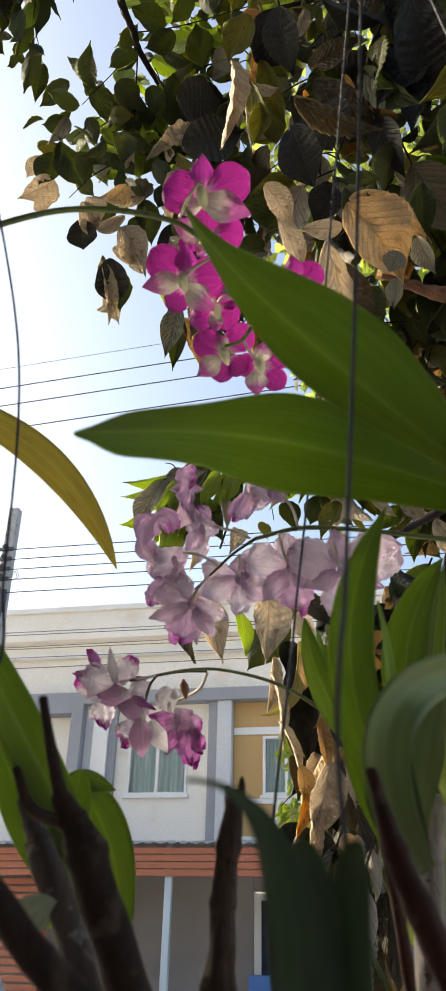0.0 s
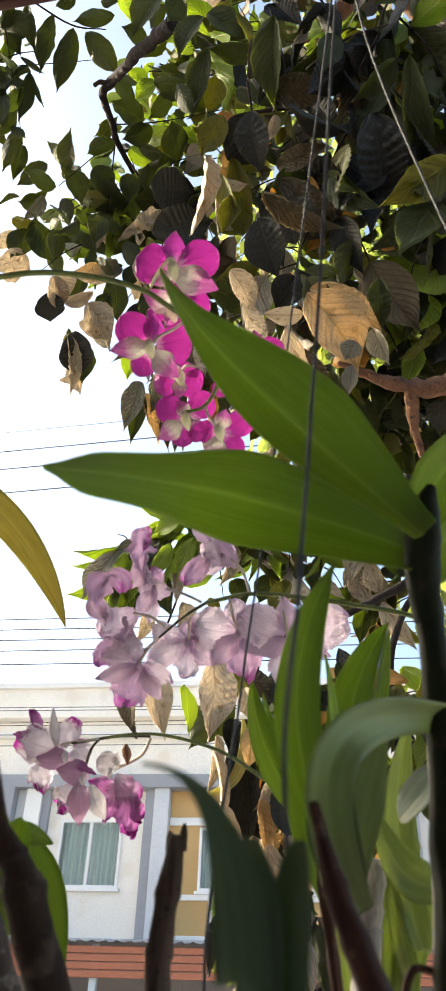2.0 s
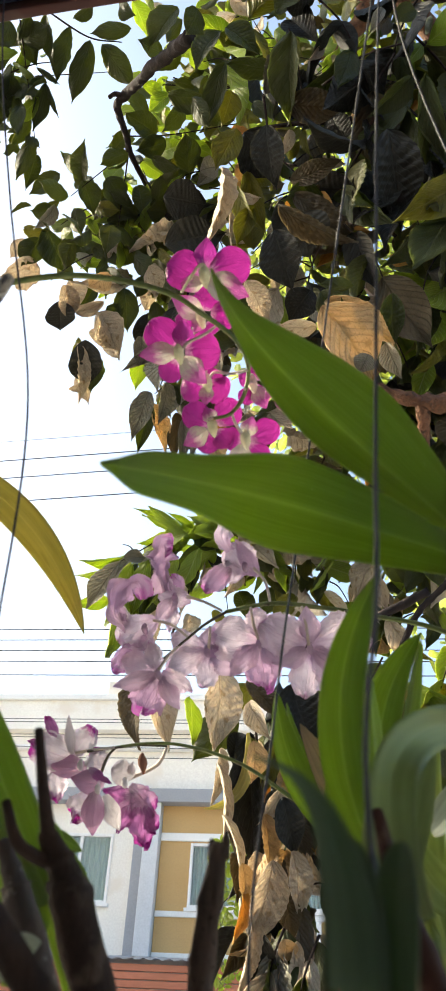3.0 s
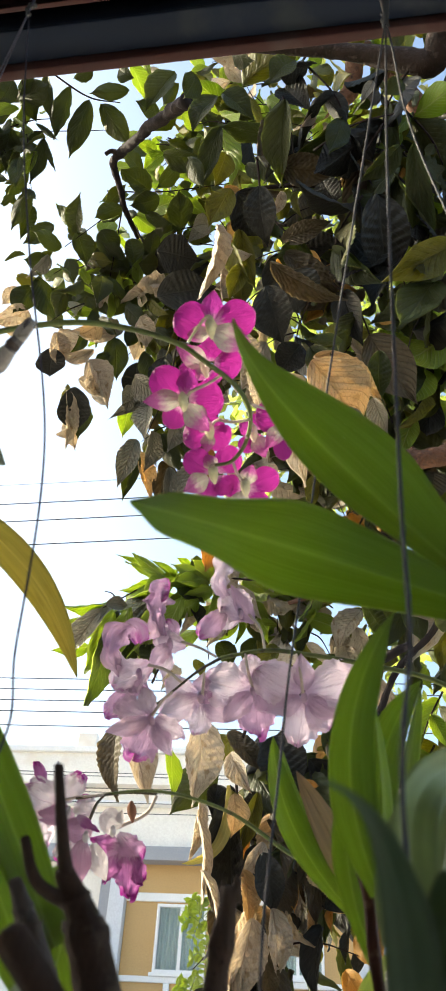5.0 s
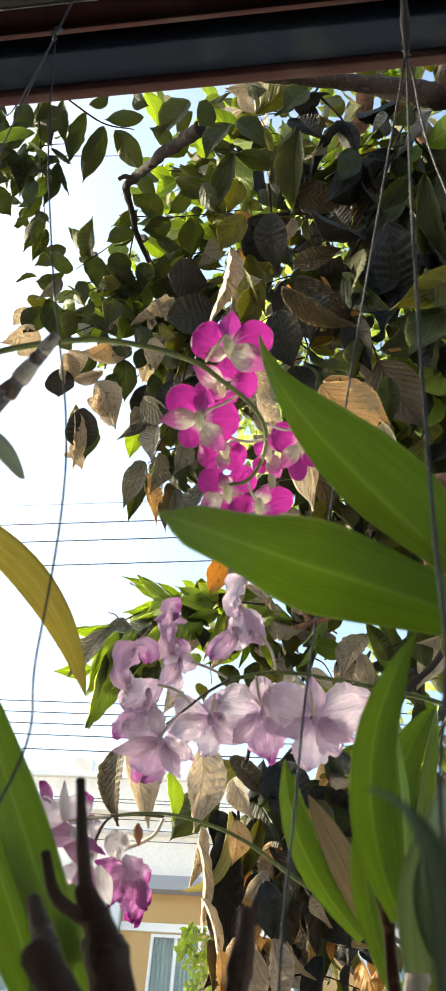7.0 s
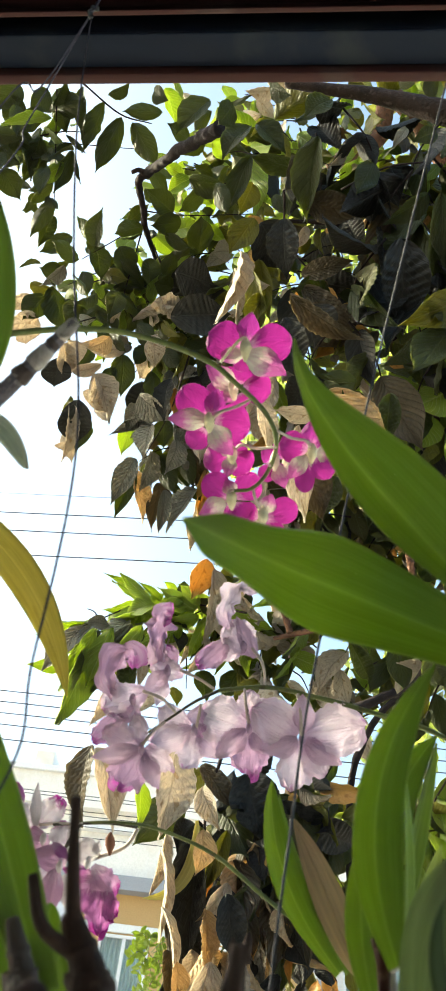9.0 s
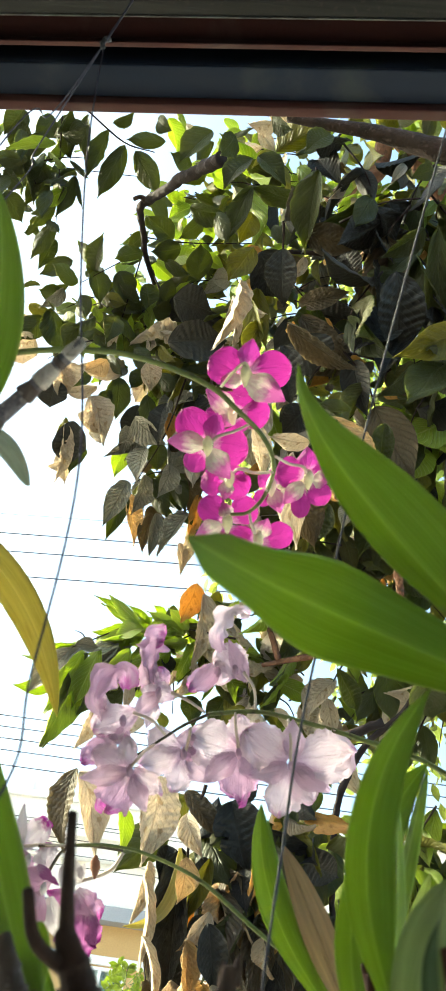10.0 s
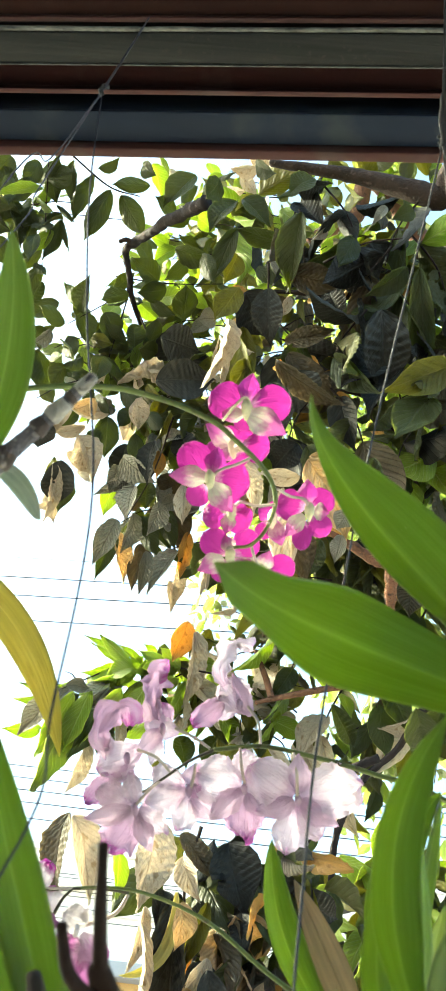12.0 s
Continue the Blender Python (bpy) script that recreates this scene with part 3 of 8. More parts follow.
def house_window(x0, x1, z0, z1, panes=2, out=0.0, curtain=CURTAIN):
    f = 0.055
    bm = bmesh.new()
    y0, y1 = HOUSE_Y - out - 0.03, HOUSE_Y - out + 0.06
    box((x0, y0, z0), (x0 + f, y1, z1), bm, 0.006)
    box((x1 - f, y0, z0), (x1, y1, z1), bm, 0.006)
    box((x0 + f, y0, z1 - f), (x1 - f, y1, z1), bm, 0.006)
    box((x0 + f, y0, z0), (x1 - f, y1, z0 + f), bm, 0.006)
    win = part("window", bm, TRIM_WHITE, house, "white sliding window with green curtains", flat=True)
    w = (x1 - x0 - 2 * f) / panes
    for i in range(panes):
        a = x0 + f + w * i
        part("pane", box((a, y0 + 0.04, z0 + f), (a + w, y0 + 0.046, z1 - f)), GLASS, win, flat=True)
        if i:
            part("mullion", box((a - 0.03, y0, z0 + f), (a + 0.03, y0 + 0.07, z1 - f), None, 0.004), TRIM_WHITE, win, flat=True)
    n = 60
    bm = bmesh.new()
    rows = []
    for k in (z0, z1):
        rows.append([bm.verts.new((x0 + (x1 - x0) * i / n, y1 + 0.14 + 0.08 * math.sin(i * 1.15) + 0.03 * math.sin(i * 0.37), k)) for i in range(n + 1)])
    for i in range(n):
        bm.faces.new((rows[0][i], rows[0][i + 1], rows[1][i + 1], rows[1][i]))
    part("curtain", bm, curtain, win, "pleated green curtain")
    part("sill", box((x0 - 0.05, y0 - 0.05, z0 - 0.06), (x1 + 0.05, y1, z0), None, 0.006), TRIM_WHITE, win, flat=True)


def wall_round(x0, x1, z0, z1, wx0, wx1, wz0, wz1, material, out=0.0):
    slab("wall", x0, wx0, z0, z1, out, material, bevel=0)
    slab("wall", wx1, x1, z0, z1, out, material, bevel=0)
    slab("wall", wx0, wx1, z0, wz0, out, material, bevel=0)
    slab("wall", wx0, wx1, wz1, z1, out, material, bevel=0)


def white_bay(x):
    """A white bay with one window; x is its left end."""
    wall_round(x, x + 1.98, 3.5, 6.2, x + 0.27, x + 1.54, 4.38, 5.64, WALL_WHITE)
    house_window(x + 0.27, x + 1.54, 4.38, 5.64)


def ochre_bay(x):
    wall_round(x, x + 2.16, 3.5, 6.2, x + 0.6, x + 1.55, 4.35, 5.5, OCHRE)
    house_window(x + 0.6, x + 1.55, 4.35, 5.5)
    slab("band", x, x + 2.16, 5.53, 5.68, 0.05, TRIM_WHITE)
    slab("band", x, x + 2.16, 4.19, 4.29, 0.05, TRIM_WHITE)
    for k in (0.83, 1.26):
        slab("rail", x + k, x + k + 0.11, 3.5, 4.19, 0.05, TRIM_WHITE)
    slab("band", x, x + 2.16, 3.52, 3.6, 0.06, TRIM_WHITE)


def pillar(x, flip=1):
    a, b, c = (x, x + 0.2, x + 0.5) if flip == 1 else (x, x + 0.3, x + 0.5)
    slab("pillar", a, b, 3.5, 6.2, 0.16, GREY_PAINT if flip == 1 else GREY_LIGHT)
    slab("pillar", b, c, 3.5, 6.2, 0.24, GREY_LIGHT if flip == 1 else GREY_PAINT)


white_bay(-5.46)
pillar(-3.48)
ochre_bay(-2.97)
ochre_bay(-0.81)
pillar(1.35, -1)
white_bay(1.86)
slab("pillar", -5.62, -5.46, 3.5, 6.2, 0.12, GREY_PAINT)
slab("pillar", -5.95, -5.62, 3.5, 6.2, 0.2, TRIM_WHITE)
slab("pillar", -6.16, -5.95, 3.5, 6.2, 0.1, GREY_LIGHT)
slab("frame", -6.42, -6.16, 3.5, 6.22, 0.34, GREY_PAINT, label="grey window surround")
slab("frame", -9.0, -6.42, 6.0, 6.22, 0.34, GREY_PAINT)
wall_round(-9.0, -6.42, 3.5, 6.0, -8.5, -7.2, 4.33, 5.5, WALL_WHITE)
house_window(-8.5, -7.2, 4.33, 5.5, 2, 0.0, BLUE_PLASTIC)
slab("wall", -16, -9.0, 3.5, 6.2, 0.0, WALL_WHITE)
slab("wall", 3.84, 14, 3.5, 6.2, 0.0, WALL_WHITE)
slab("band", -16, 14, 6.2, 6.46, 0.3, GREY_PAINT, label="grey band under the parapet")
slab("parapet", -16, 14, 6.46, 7.28, 0.05, WALL_WHITE, label="white stepped parapet")
slab("parapet", -16, 14, 7.28, 7.36, 0.22, TRIM_WHITE)
slab("parapet", -16, 14, 7.36, 7.64, 0.14, WALL_WHITE)
slab("parapet", -16, 14, 7.64, 8.28, 0.34, WALL_WHITE)
slab("coping", -16, 14, 8.28, 8.4, 0.42, TRIM_WHITE, label="pale coping")
slab("parapet", -4.35, -3.95, 8.4, 8.72, 0.34, WALL_WHITE)
part("roof", box((-16, 17.25, 8.0), (14, 24, 8.1)), CONCRETE, house, flat=True)
slab("ground_wall", -16, -2.55, 0.12, 3.5, 0.0, SHADED_WALL, label="ground-floor wall, darkened for the awning's shade")
slab("ground_wall", -1.6, 14, 0.12, 3.5, 0.0, SHADED_WALL)
slab("ground_wall", -2.55, -1.6, 2.66, 3.5, 0.0, SHADED_WALL)
door = slab("door", -2.55, -1.6, 0.12, 2.62, -0.05, TRIM_WHITE, back=0.1, label="white door with dark glass")
part("pane", box((-2.4, 16.99, 1.0), (-1.75, 17.04, 2.5)), STEEL_GREY, door, flat=True)

awning = thing("awning", (-4.0, 15.0, 2.7), "red-brown slatted awning with a wavy metal top", "awning")
for k in range(4):
    part("slat", box((-11, 14.97, 2.735 + 0.115 * k), (9, 15.03, 2.835 + 0.115 * k), None, 0.008), SLAT_RED, awning, flat=True)
bm = bmesh.new()
grid = [[bm.verts.new((-11 + 20 * i / 320, y, z + 0.018 * math.sin(i * 1.9))) for i in range(321)] for y, z in ((14.88, 3.24), (17.0, 3.52))]
for i in range(320):
    bm.faces.new((grid[0][i], grid[0][i + 1], grid[1][i + 1], grid[1][i]))
part("top_sheet", bm, GREY_PAINT, awning, "wavy grey metal sheet")
for x in (-10.8, -3.69, 2.6, 8.6):
    part("post", box((x - 0.06, 15.06, 0.12), (x + 0.06, 15.18, 3.22), None, 0.01), POST_BLUE, awning, "pale blue steel post", flat=True)
louver = thing("louver_screen", (-6.6, 15.4, 0.12), "red-brown slatted screen below the awning", "screen")
for k in range(18):
    part("slat", box((-8.6, 15.36, 0.5 + k * 0.125), (-5.95, 15.42, 0.59 + k * 0.125), None, 0.006), SLAT_RED, louver, flat=True)
for x in (-8.6, -7.3, -6.0):
    part("post", box((x, 15.42, 0.12), (x + 0.06, 15.48, 2.7)), SLAT_RED, louver, flat=True)
crate = thing("crate", (-2.2, 16.4, 0.12), "blue plastic crates stacked against the wall", "crate")
for k in range(4):
    part("crate_box", box((-2.5, 16.2, 0.12 + 0.3 * k), (-1.95, 16.6, 0.41 + 0.3 * k), None, 0.02), BLUE_PLASTIC, crate, flat=True)


def car(x, y):
    c = thing("car", (x, y, 0.02), "white parked car beside the house", "car")
    bm = box((x - 2.1, y - 0.85, 0.3), (x + 2.1, y + 0.85, 0.82), None, 0.12)
    part("body", bm, CAR_WHITE, c)
    bm = box((x - 1.35, y - 0.74, 0.8), (x + 1.05, y + 0.74, 1.36), None, 0.0)
    for v in bm.verts:
        if v.co.z > 1:
            v.co.x = x + (v.co.x - x) * 0.68
            v.co.y = y + (v.co.y - y) * 0.86
    bmesh.ops.bevel(bm, geom=list(bm.edges), offset=0.1, segments=3, affect="EDGES")
    part("cabin", bm, CAR_WHITE, c)
    part("windscreen", box((x - 1.0, y - 0.72, 0.9), (x + 0.8, y - 0.66, 1.2), None, 0.02), STEEL_GREY, c)
    for dx in (-1.3, 1.3):
        for dy in (-0.8, 0.68):
            w = part("wheel", tube([(x + dx, y + dy, 0.34), (x + dx, y + dy + 0.16, 0.34)], (0.32, 0.32), 24, 3), CABLE, c)
            part("rim", tube([(x + dx, y + dy - 0.01, 0.34), (x + dx, y + dy + 0.17, 0.34)], (0.19, 0.19), 20, 2), RIM_STEEL, w)


car(-6.6, 13.0)

pole = thing("utility_pole", (-6.52, 13.0, 0.0), "grey square concrete utility pole", "pole")
bm = box((-6.67, 12.85, 0), (-6.37, 13.15, 8.95), None, 0.03)
for v in bm.verts:
    if v.co.z > 4:
        v.co.x = -6.52 + (v.co.x + 6.52) * 0.62
        v.co.y = 13 + (v.co.y - 13) * 0.62
part("shaft", bm, POLE_GREY, pole, flat=True)
for z in (7.2, 7.45, 7.65, 7.85, 8.05):
    part("bracket", box((-6.66, 12.86, z - 0.035), (-6.38, 12.9, z + 0.035), None, 0.006), IRON, pole)
    part("insulator", tube([(-6.52, 12.87, z), (-6.52, 12.82, z + 0.02), (-6.52, 12.76, z)], (0.05, 0.06, 0.03), 10, 3), IRON, pole)
part("junction_box", box((-6.5, 12.72, 6.78), (-6.34, 12.86, 7.18), None, 0.015), IRON, pole, "grey-blue junction box")
part("conduit", tube([(-6.42, 12.84, 4.2), (-6.42, 12.84, 5.6), (-6.42, 12.82, 6.8)], (0.03, 0.03), 8, 6), IRON, pole)
for z in (8.35, 8.5, 8.6):
    part("bolt", tube([(-6.56, 12.92, z), (-6.56, 12.88, z)], (0.018, 0.018), 8, 2), IRON, pole)
for x in (-6.3, -6.26):
    part("tie_wire", tube([(x, 12.76, 7.4), (x + 0.09, 12.72, 7.52), (x + 0.13, 12.76, 7.42), (x + 0.02, 12.78, 7.36)], (0.006, 0.006), 6, 6), CABLE, pole)


def end_pole(x, y, high):
    p = thing("utility_pole", (x, y, 0.0), "grey square concrete utility pole", "pole")
    part("shaft", box((x - 0.15, y - 0.15, 0), (x + 0.15, y + 0.15, high), None, 0.03), CONCRETE, p, flat=True)


for x in (-40, 40):
    end_pole(x, 9.2, 8.2 if x < 0 else 12.6)
    end_pole(x, 12.9, 9.0)
    end_pole(x, 13.4, 7.5)


def cable(x0, x1, y, z0, z1, sag, r, label):
    c = tube([(x0, y, z0), ((x0 + x1) / 2, y, (z0 + z1) / 2 - sag), (x1, y, z1)], (r, r), 6, 14)
    ob = tagged(new("power_line", mesh_of("power_line", c, CABLE)), label, "power line", "overhead lines")


for z, r in ((8.9, 0.0085), (8.57, 0.0085), (8.14, 0.0085), (9.27, 0.004)):
    cable(-40, 40, 9.2, z - 1.92, z + 2.64, 0.15, r, "thin black overhead power line above the street")
for z in (8.05, 7.85, 7.65, 7.45, 7.2):
    cable(-40, 40, 12.76, z + 0.1, z - 0.1, 0.1, 0.009, "black cable strung along the street poles")
for k, z in enumerate((6.75, 6.6, 6.5, 6.35, 6.28, 6.12)):
    cable(-40, 40, 13.4, z + 0.25 * math.sin(k * 2.3), z - 0.2 * math.cos(k * 1.7), 0.12, 0.006, "slack cable hanging before the house")

# ---- orchids ----
def ribbon(points, width, ruffle=0.1, face=None, seed=0, kind="point", fold=0.5):
    """A narrow petal that curls along several points."""
    bm = bmesh.new()
    uvs = bm.loops.layers.uv.new("UVMap")
    line = curve_points(points, 9)
    n = len(line) - 1
    rows = []
    for i, p in enumerate(line):
        v = i / n
        t = (line[min(i + 1, n)] - line[max(i - 1, 0)]).normalized()
        n_ = Vector(face) if face else EYE_SIDE - p
        n_ = (n_ - t * n_.dot(t)).normalized()
        n_ = Matrix.Rotation(radians(30 * math.sin(v * 4 + seed)), 3, t) @ n_
        s = t.cross(n_)
        w = width * (0.35 + 0.65 * profile(v * 0.97, kind)) / 2 * (1 + 0.9 * ruffle * noise.noise(Vector((v * 9, seed, 0.3))))
        row = []
        for j in range(9):
            u = j / 4 - 1
            h = fold * w * u * u + ruffle * width * (0.4 + u * u) * noise.noise(Vector((v * 5 + seed, u * 2.5, seed * 0.6))) + 0.5 * ruffle * width * abs(u) ** 3 * noise.noise(Vector((v * 17 + seed, u * 6, seed)))
            row.append((bm.verts.new(p + s * u * w + n_ * h), (u / 2 + 0.5, v)))
        rows.append(row)
    for a, b in zip(rows, rows[1:]):
        for j in range(8):
            quad = [a[j], a[j + 1], b[j + 1], b[j]]
            f = bm.faces.new([q[0] for q in quad])
            for loop, q in zip(f.loops, quad):
                loop[uvs].uv = q[1]
    return bm


def bloom(spray, heart, view, petals, seed, label=""):
    """A flower seen from behind. petals: foot across and up, tip across and up, width and nearness, all in millimetres from the heart in the plane of view, then skin, form and waviness."""
    rnd = random.Random(seed)
    heart, (x, y) = Vector(heart), view
    z = x.cross(y)
    mm = 0.001
    green = petals[0][6] in (PURPLE, PURPLE_SEPAL)
    r = 0.0044 if green else 0.003
    bm = tube([heart + y * r * 1.5 + z * 0.002, heart + y * r * 0.6 + z * 0.007, heart - y * r * 0.6 + z * 0.006, heart - y * r * 2.0 + z * 0.002], (r * 0.45, r, r * 0.95, r * 0.35), 12, 5, wobble=0.15)
    core = part("flower", bm, COLUMN if green else PINK_SEPAL if petals[0][6] in (PINK, PINK_SEPAL) else FRILL_WHITE, spray, label)
    for k, (fx, fy, tx, ty, wide, near, skin, form, wave) in enumerate(petals):
        foot = heart + (x * fx + y * fy + z * near) * mm
        tip = heart + (x * tx + y * ty + z * near) * mm
        long_ = (tip - foot).length
        mid = foot.lerp(tip, 0.5) + z * long_ * rnd.uniform(0.07, 0.14)
        tip -= z * long_ * rnd.uniform(0.02, 0.12)
        name = "lip" if skin in (FRILL_LIP, PINK_LIP) else "sepal" if form == "point" else "petal"
        bm = blade(foot, mid, tip, wide * mm, rnd.uniform(-10, 10), form, -0.12 if form == "round" else -0.3, 0.0, wave, 22, 14, tuple(z), rnd.uniform(-14, 14), seed * 0.37 + k * 1.9)
        part(name, bm, skin, core)
    return core


def pedicel(spray, *points, r=0.0012, material=None):
    part("pedicel", tube(points, (r, r * 1.25), 8, 6), material or PEDICEL, spray)


# the purple spray arches in from the basket beside the wires
purple = thing("purple_orchid_spray", (-0.074, 0.631, 1.907), "arching spray of magenta orchids with white hearts", "orchid")
part("stem", tube([(-0.129, 0.728, 1.759), (-0.119, 0.654, 1.859), (-0.074, 0.631, 1.907), (-0.025, 0.636, 1.954), (0.035, 0.650, 1.988), (0.081, 0.665, 1.999), (0.122, 0.681, 1.998), (0.144, 0.693, 1.989), (0.170, 0.717, 1.983), (0.181, 0.737, 1.971), (0.176, 0.762, 1.961), (0.164, 0.773, 1.950), (0.150, 0.775, 1.947)], (0.0027, 0.0023, 0.0015), 10, 6), STEM_GREEN, purple, "olive green arching stem")
PURPLE_VIEW = (Vector((0.992, -0.039, 0.120)), Vector((-0.113, -0.697, 0.709)))
PINK_VIEW = (Vector((0.992, -0.039, 0.120)), Vector((-0.113, -0.697, 0.709)))
FRILLED_VIEW = (Vector((0.991, 0.131, 0.029)), Vector((0.051, -0.570, 0.820)))
bloom(purple, (0.1490, 0.6813, 2.0171), PURPLE_VIEW, [
    (-2.1, 0.0, -28.7, 16.2, 32.3, -2, PURPLE, "round", 0.07),
    (0.0, 6.3, 6.8, 31.3, 18.8, -1, PURPLE_TIP, "point", 0.05),
    (4.2, 3.1, 38.6, 6.3, 31.3, -2, PURPLE, "round", 0.07),
    (-1.0, -3.1, -23.4, -6.3, 13.5, 1, PURPLE_SEPAL, "point", 0.05),
    (0.0, -3.1, 33.3, -21.4, 24.0, 3, PURPLE_SEPAL, "point", 0.05),
    (-1.0, -5.2, -5.2, -16.7, 13.5, -4, PURPLE, "round", 0.07)], 65)
bloom(purple, (0.1403, 0.7265, 2.0202), PURPLE_VIEW, [
    (1.1, 0.0, -23.0, 21.4, 19.7, 2, PURPLE_SEPAL, "point", 0.05),
    (8.8, 3.8, 32.3, -2.7, 27.4, -1, PURPLE, "round", 0.07),
    (4.4, -3.8, 9.9, -14.8, 16.4, -3, PURPLE, "round", 0.07),
    (3.3, 5.5, 9.3, 19.2, 26.3, -3, PURPLE, "round", 0.07),
    (-3.3, -2.7, -23.0, 2.7, 13.2, -2, PURPLE, "round", 0.07),
    (1.1, 0.0, -8.8, -11.5, 13.2, 1, PURPLE_SEPAL, "point", 0.05)], 66)
bloom(purple, (0.1244, 0.7282, 1.9784), PURPLE_VIEW, [
    (-1.6, 1.6, -20.6, 31.1, 29.5, -2, PURPLE, "round", 0.07),
    (2.6, 4.7, 8.4, 27.9, 17.9, 0, PURPLE_TIP, "point", 0.05),
    (-1.6, 1.6, -34.3, 3.7, 18.5, 3, PURPLE_SEPAL, "point", 0.05),
    (4.7, 1.6, 34.3, -1.6, 32.7, -2, PURPLE, "round", 0.07),
    (-3.7, -4.7, -16.3, -20.6, 20.0, -4, PURPLE, "round", 0.07),
    (1.6, -3.7, 18.5, -27.9, 21.1, 3, PURPLE_SEPAL, "point", 0.05)], 67)
bloom(purple, (0.1442, 0.7614, 1.9760), PURPLE_VIEW, [
    (-2.7, 0.0, -25.0, -4.9, 22.8, -2, PURPLE, "round", 0.07),
    (0.5, 0.0, 15.2, -13.6, 25.0, -2, PURPLE, "round", 0.07),
    (-1.6, -1.6, -4.9, -19.0, 13.0, 3, PURPLE_SEPAL, "point", 0.05),
    (0.5, 0.5, -10.9, 10.3, 12.0, 1, PURPLE_SEPAL, "point", 0.05),
    (1.6, 1.6, 11.4, 8.2, 16.3, -4, PURPLE, "round", 0.07)], 68)
bloom(purple, (0.1467, 0.7898, 1.9513), PURPLE_VIEW, [
    (-2.2, 1.1, -22.9, 19.6, 25.1, -2, PURPLE, "round", 0.07),
    (-5.5, -2.2, -28.4, -12.6, 18.6, 2, PURPLE_SEPAL, "point", 0.05),
    (3.3, 1.1, 24.6, 17.5, 25.1, -3, PURPLE, "round", 0.07),
    (2.2, -4.4, 13.1, -18.6, 20.7, -2, PURPLE, "round", 0.07),
    (-2.2, -4.4, -10.9, -22.9, 19.6, -3, PURPLE, "round", 0.07),
    (1.1, 3.3, -4.4, 17.5, 13.1, 2, PURPLE_SEPAL, "point", 0.05)], 69)
bloom(purple, (0.1743, 0.8020, 1.9466), PURPLE_VIEW, [
    (3.3, -1.1, 30.7, 7.1, 23.0, -2, PURPLE, "round", 0.07),
    (-3.3, -1.1, -19.8, 3.8, 19.8, -3, PURPLE, "round", 0.07),
    (1.1, 1.6, 8.8, 18.1, 15.4, 2, PURPLE_SEPAL, "point", 0.05),
    (2.2, -4.9, 15.4, -24.7, 19.8, -2, PURPLE, "round", 0.07),
    (-3.3, -4.9, -8.8, -25.8, 19.8, 2, PURPLE_SEPAL, "point", 0.05)], 70)
bloom(purple, (0.2116, 0.7678, 1.9935), PURPLE_VIEW, [
    (-2.8, 2.8, -27.7, 7.2, 27.7, -2, PURPLE, "round", 0.07),
    (-1.1, 6.1, 0.0, 28.2, 17.7, 1, PURPLE_TIP, "point", 0.05),
    (2.8, 2.8, 21.6, 14.9, 23.2, -2, PURPLE, "round", 0.07),
    (2.8, -3.9, 16.0, -22.7, 21.0, -1, PURPLE, "round", 0.07),
    (-3.9, -3.9, -21.6, -22.7, 15.5, 2, PURPLE_SEPAL, "point", 0.05),
    (-5.0, -8.3, -7.2, -34.9, 16.6, -3, PURPLE, "round", 0.07),
    (3.9, -0.6, 18.3, -2.8, 16.6, 2, PURPLE_SEPAL, "point", 0.05)], 71)
bloom(purple, (0.1805, 0.7867, 1.9988), PURPLE_VIEW, [
    (-0.6, -1.1, 1.7, -17.0, 19.3, -1, PURPLE, "round", 0.07),
    (-0.6, 1.1, -11.9, 9.1, 14.8, 0, PURPLE_TIP, "point", 0.05),
    (2.8, 2.3, 10.8, 13.6, 19.3, -2, PURPLE, "round", 0.07),
    (1.7, -4.0, 8.5, -25.0, 17.0, 1, PURPLE_SEPAL, "point", 0.05),
    (-2.8, -2.3, -10.8, -18.2, 15.9, -3, PURPLE, "round", 0.07)], 72)
pedicel(purple, (0.1314, 0.6805, 1.9979), (0.1408, 0.6733, 2.0118), (0.1482, 0.6702, 2.0185), (0.1537, 0.6774, 2.0144), material=COLUMN)
pedicel(purple, (0.1587, 0.7074, 1.9882), (0.1460, 0.7129, 1.9829), (0.1330, 0.7164, 1.9783), (0.1271, 0.7229, 1.9768))
pedicel(purple, (0.1814, 0.7289, 1.9751), (0.1939, 0.7465, 1.9867), (0.2062, 0.7521, 1.9906), (0.2111, 0.7618, 1.9896))
pedicel(purple, (0.1808, 0.7381, 1.9656), (0.1650, 0.7460, 1.9705), (0.1518, 0.7477, 1.9748), (0.1449, 0.7560, 1.9730))
pedicel(purple, (0.1495, 0.7763, 1.9496), (0.1448, 0.7790, 1.9492), (0.1468, 0.7846, 1.9480))
pedicel(purple, (0.1642, 0.7742, 1.9529), (0.1675, 0.7831, 1.9469), (0.1736, 0.7956, 1.9431))
pedicel(purple, (0.1772, 0.7559, 1.9612), (0.1777, 0.7671, 1.9786), (0.1803, 0.7803, 1.9939))
pedicel(purple, (0.1509, 0.7014, 1.9894), (0.1455, 0.7103, 2.0057), (0.1412, 0.7220, 2.0149))

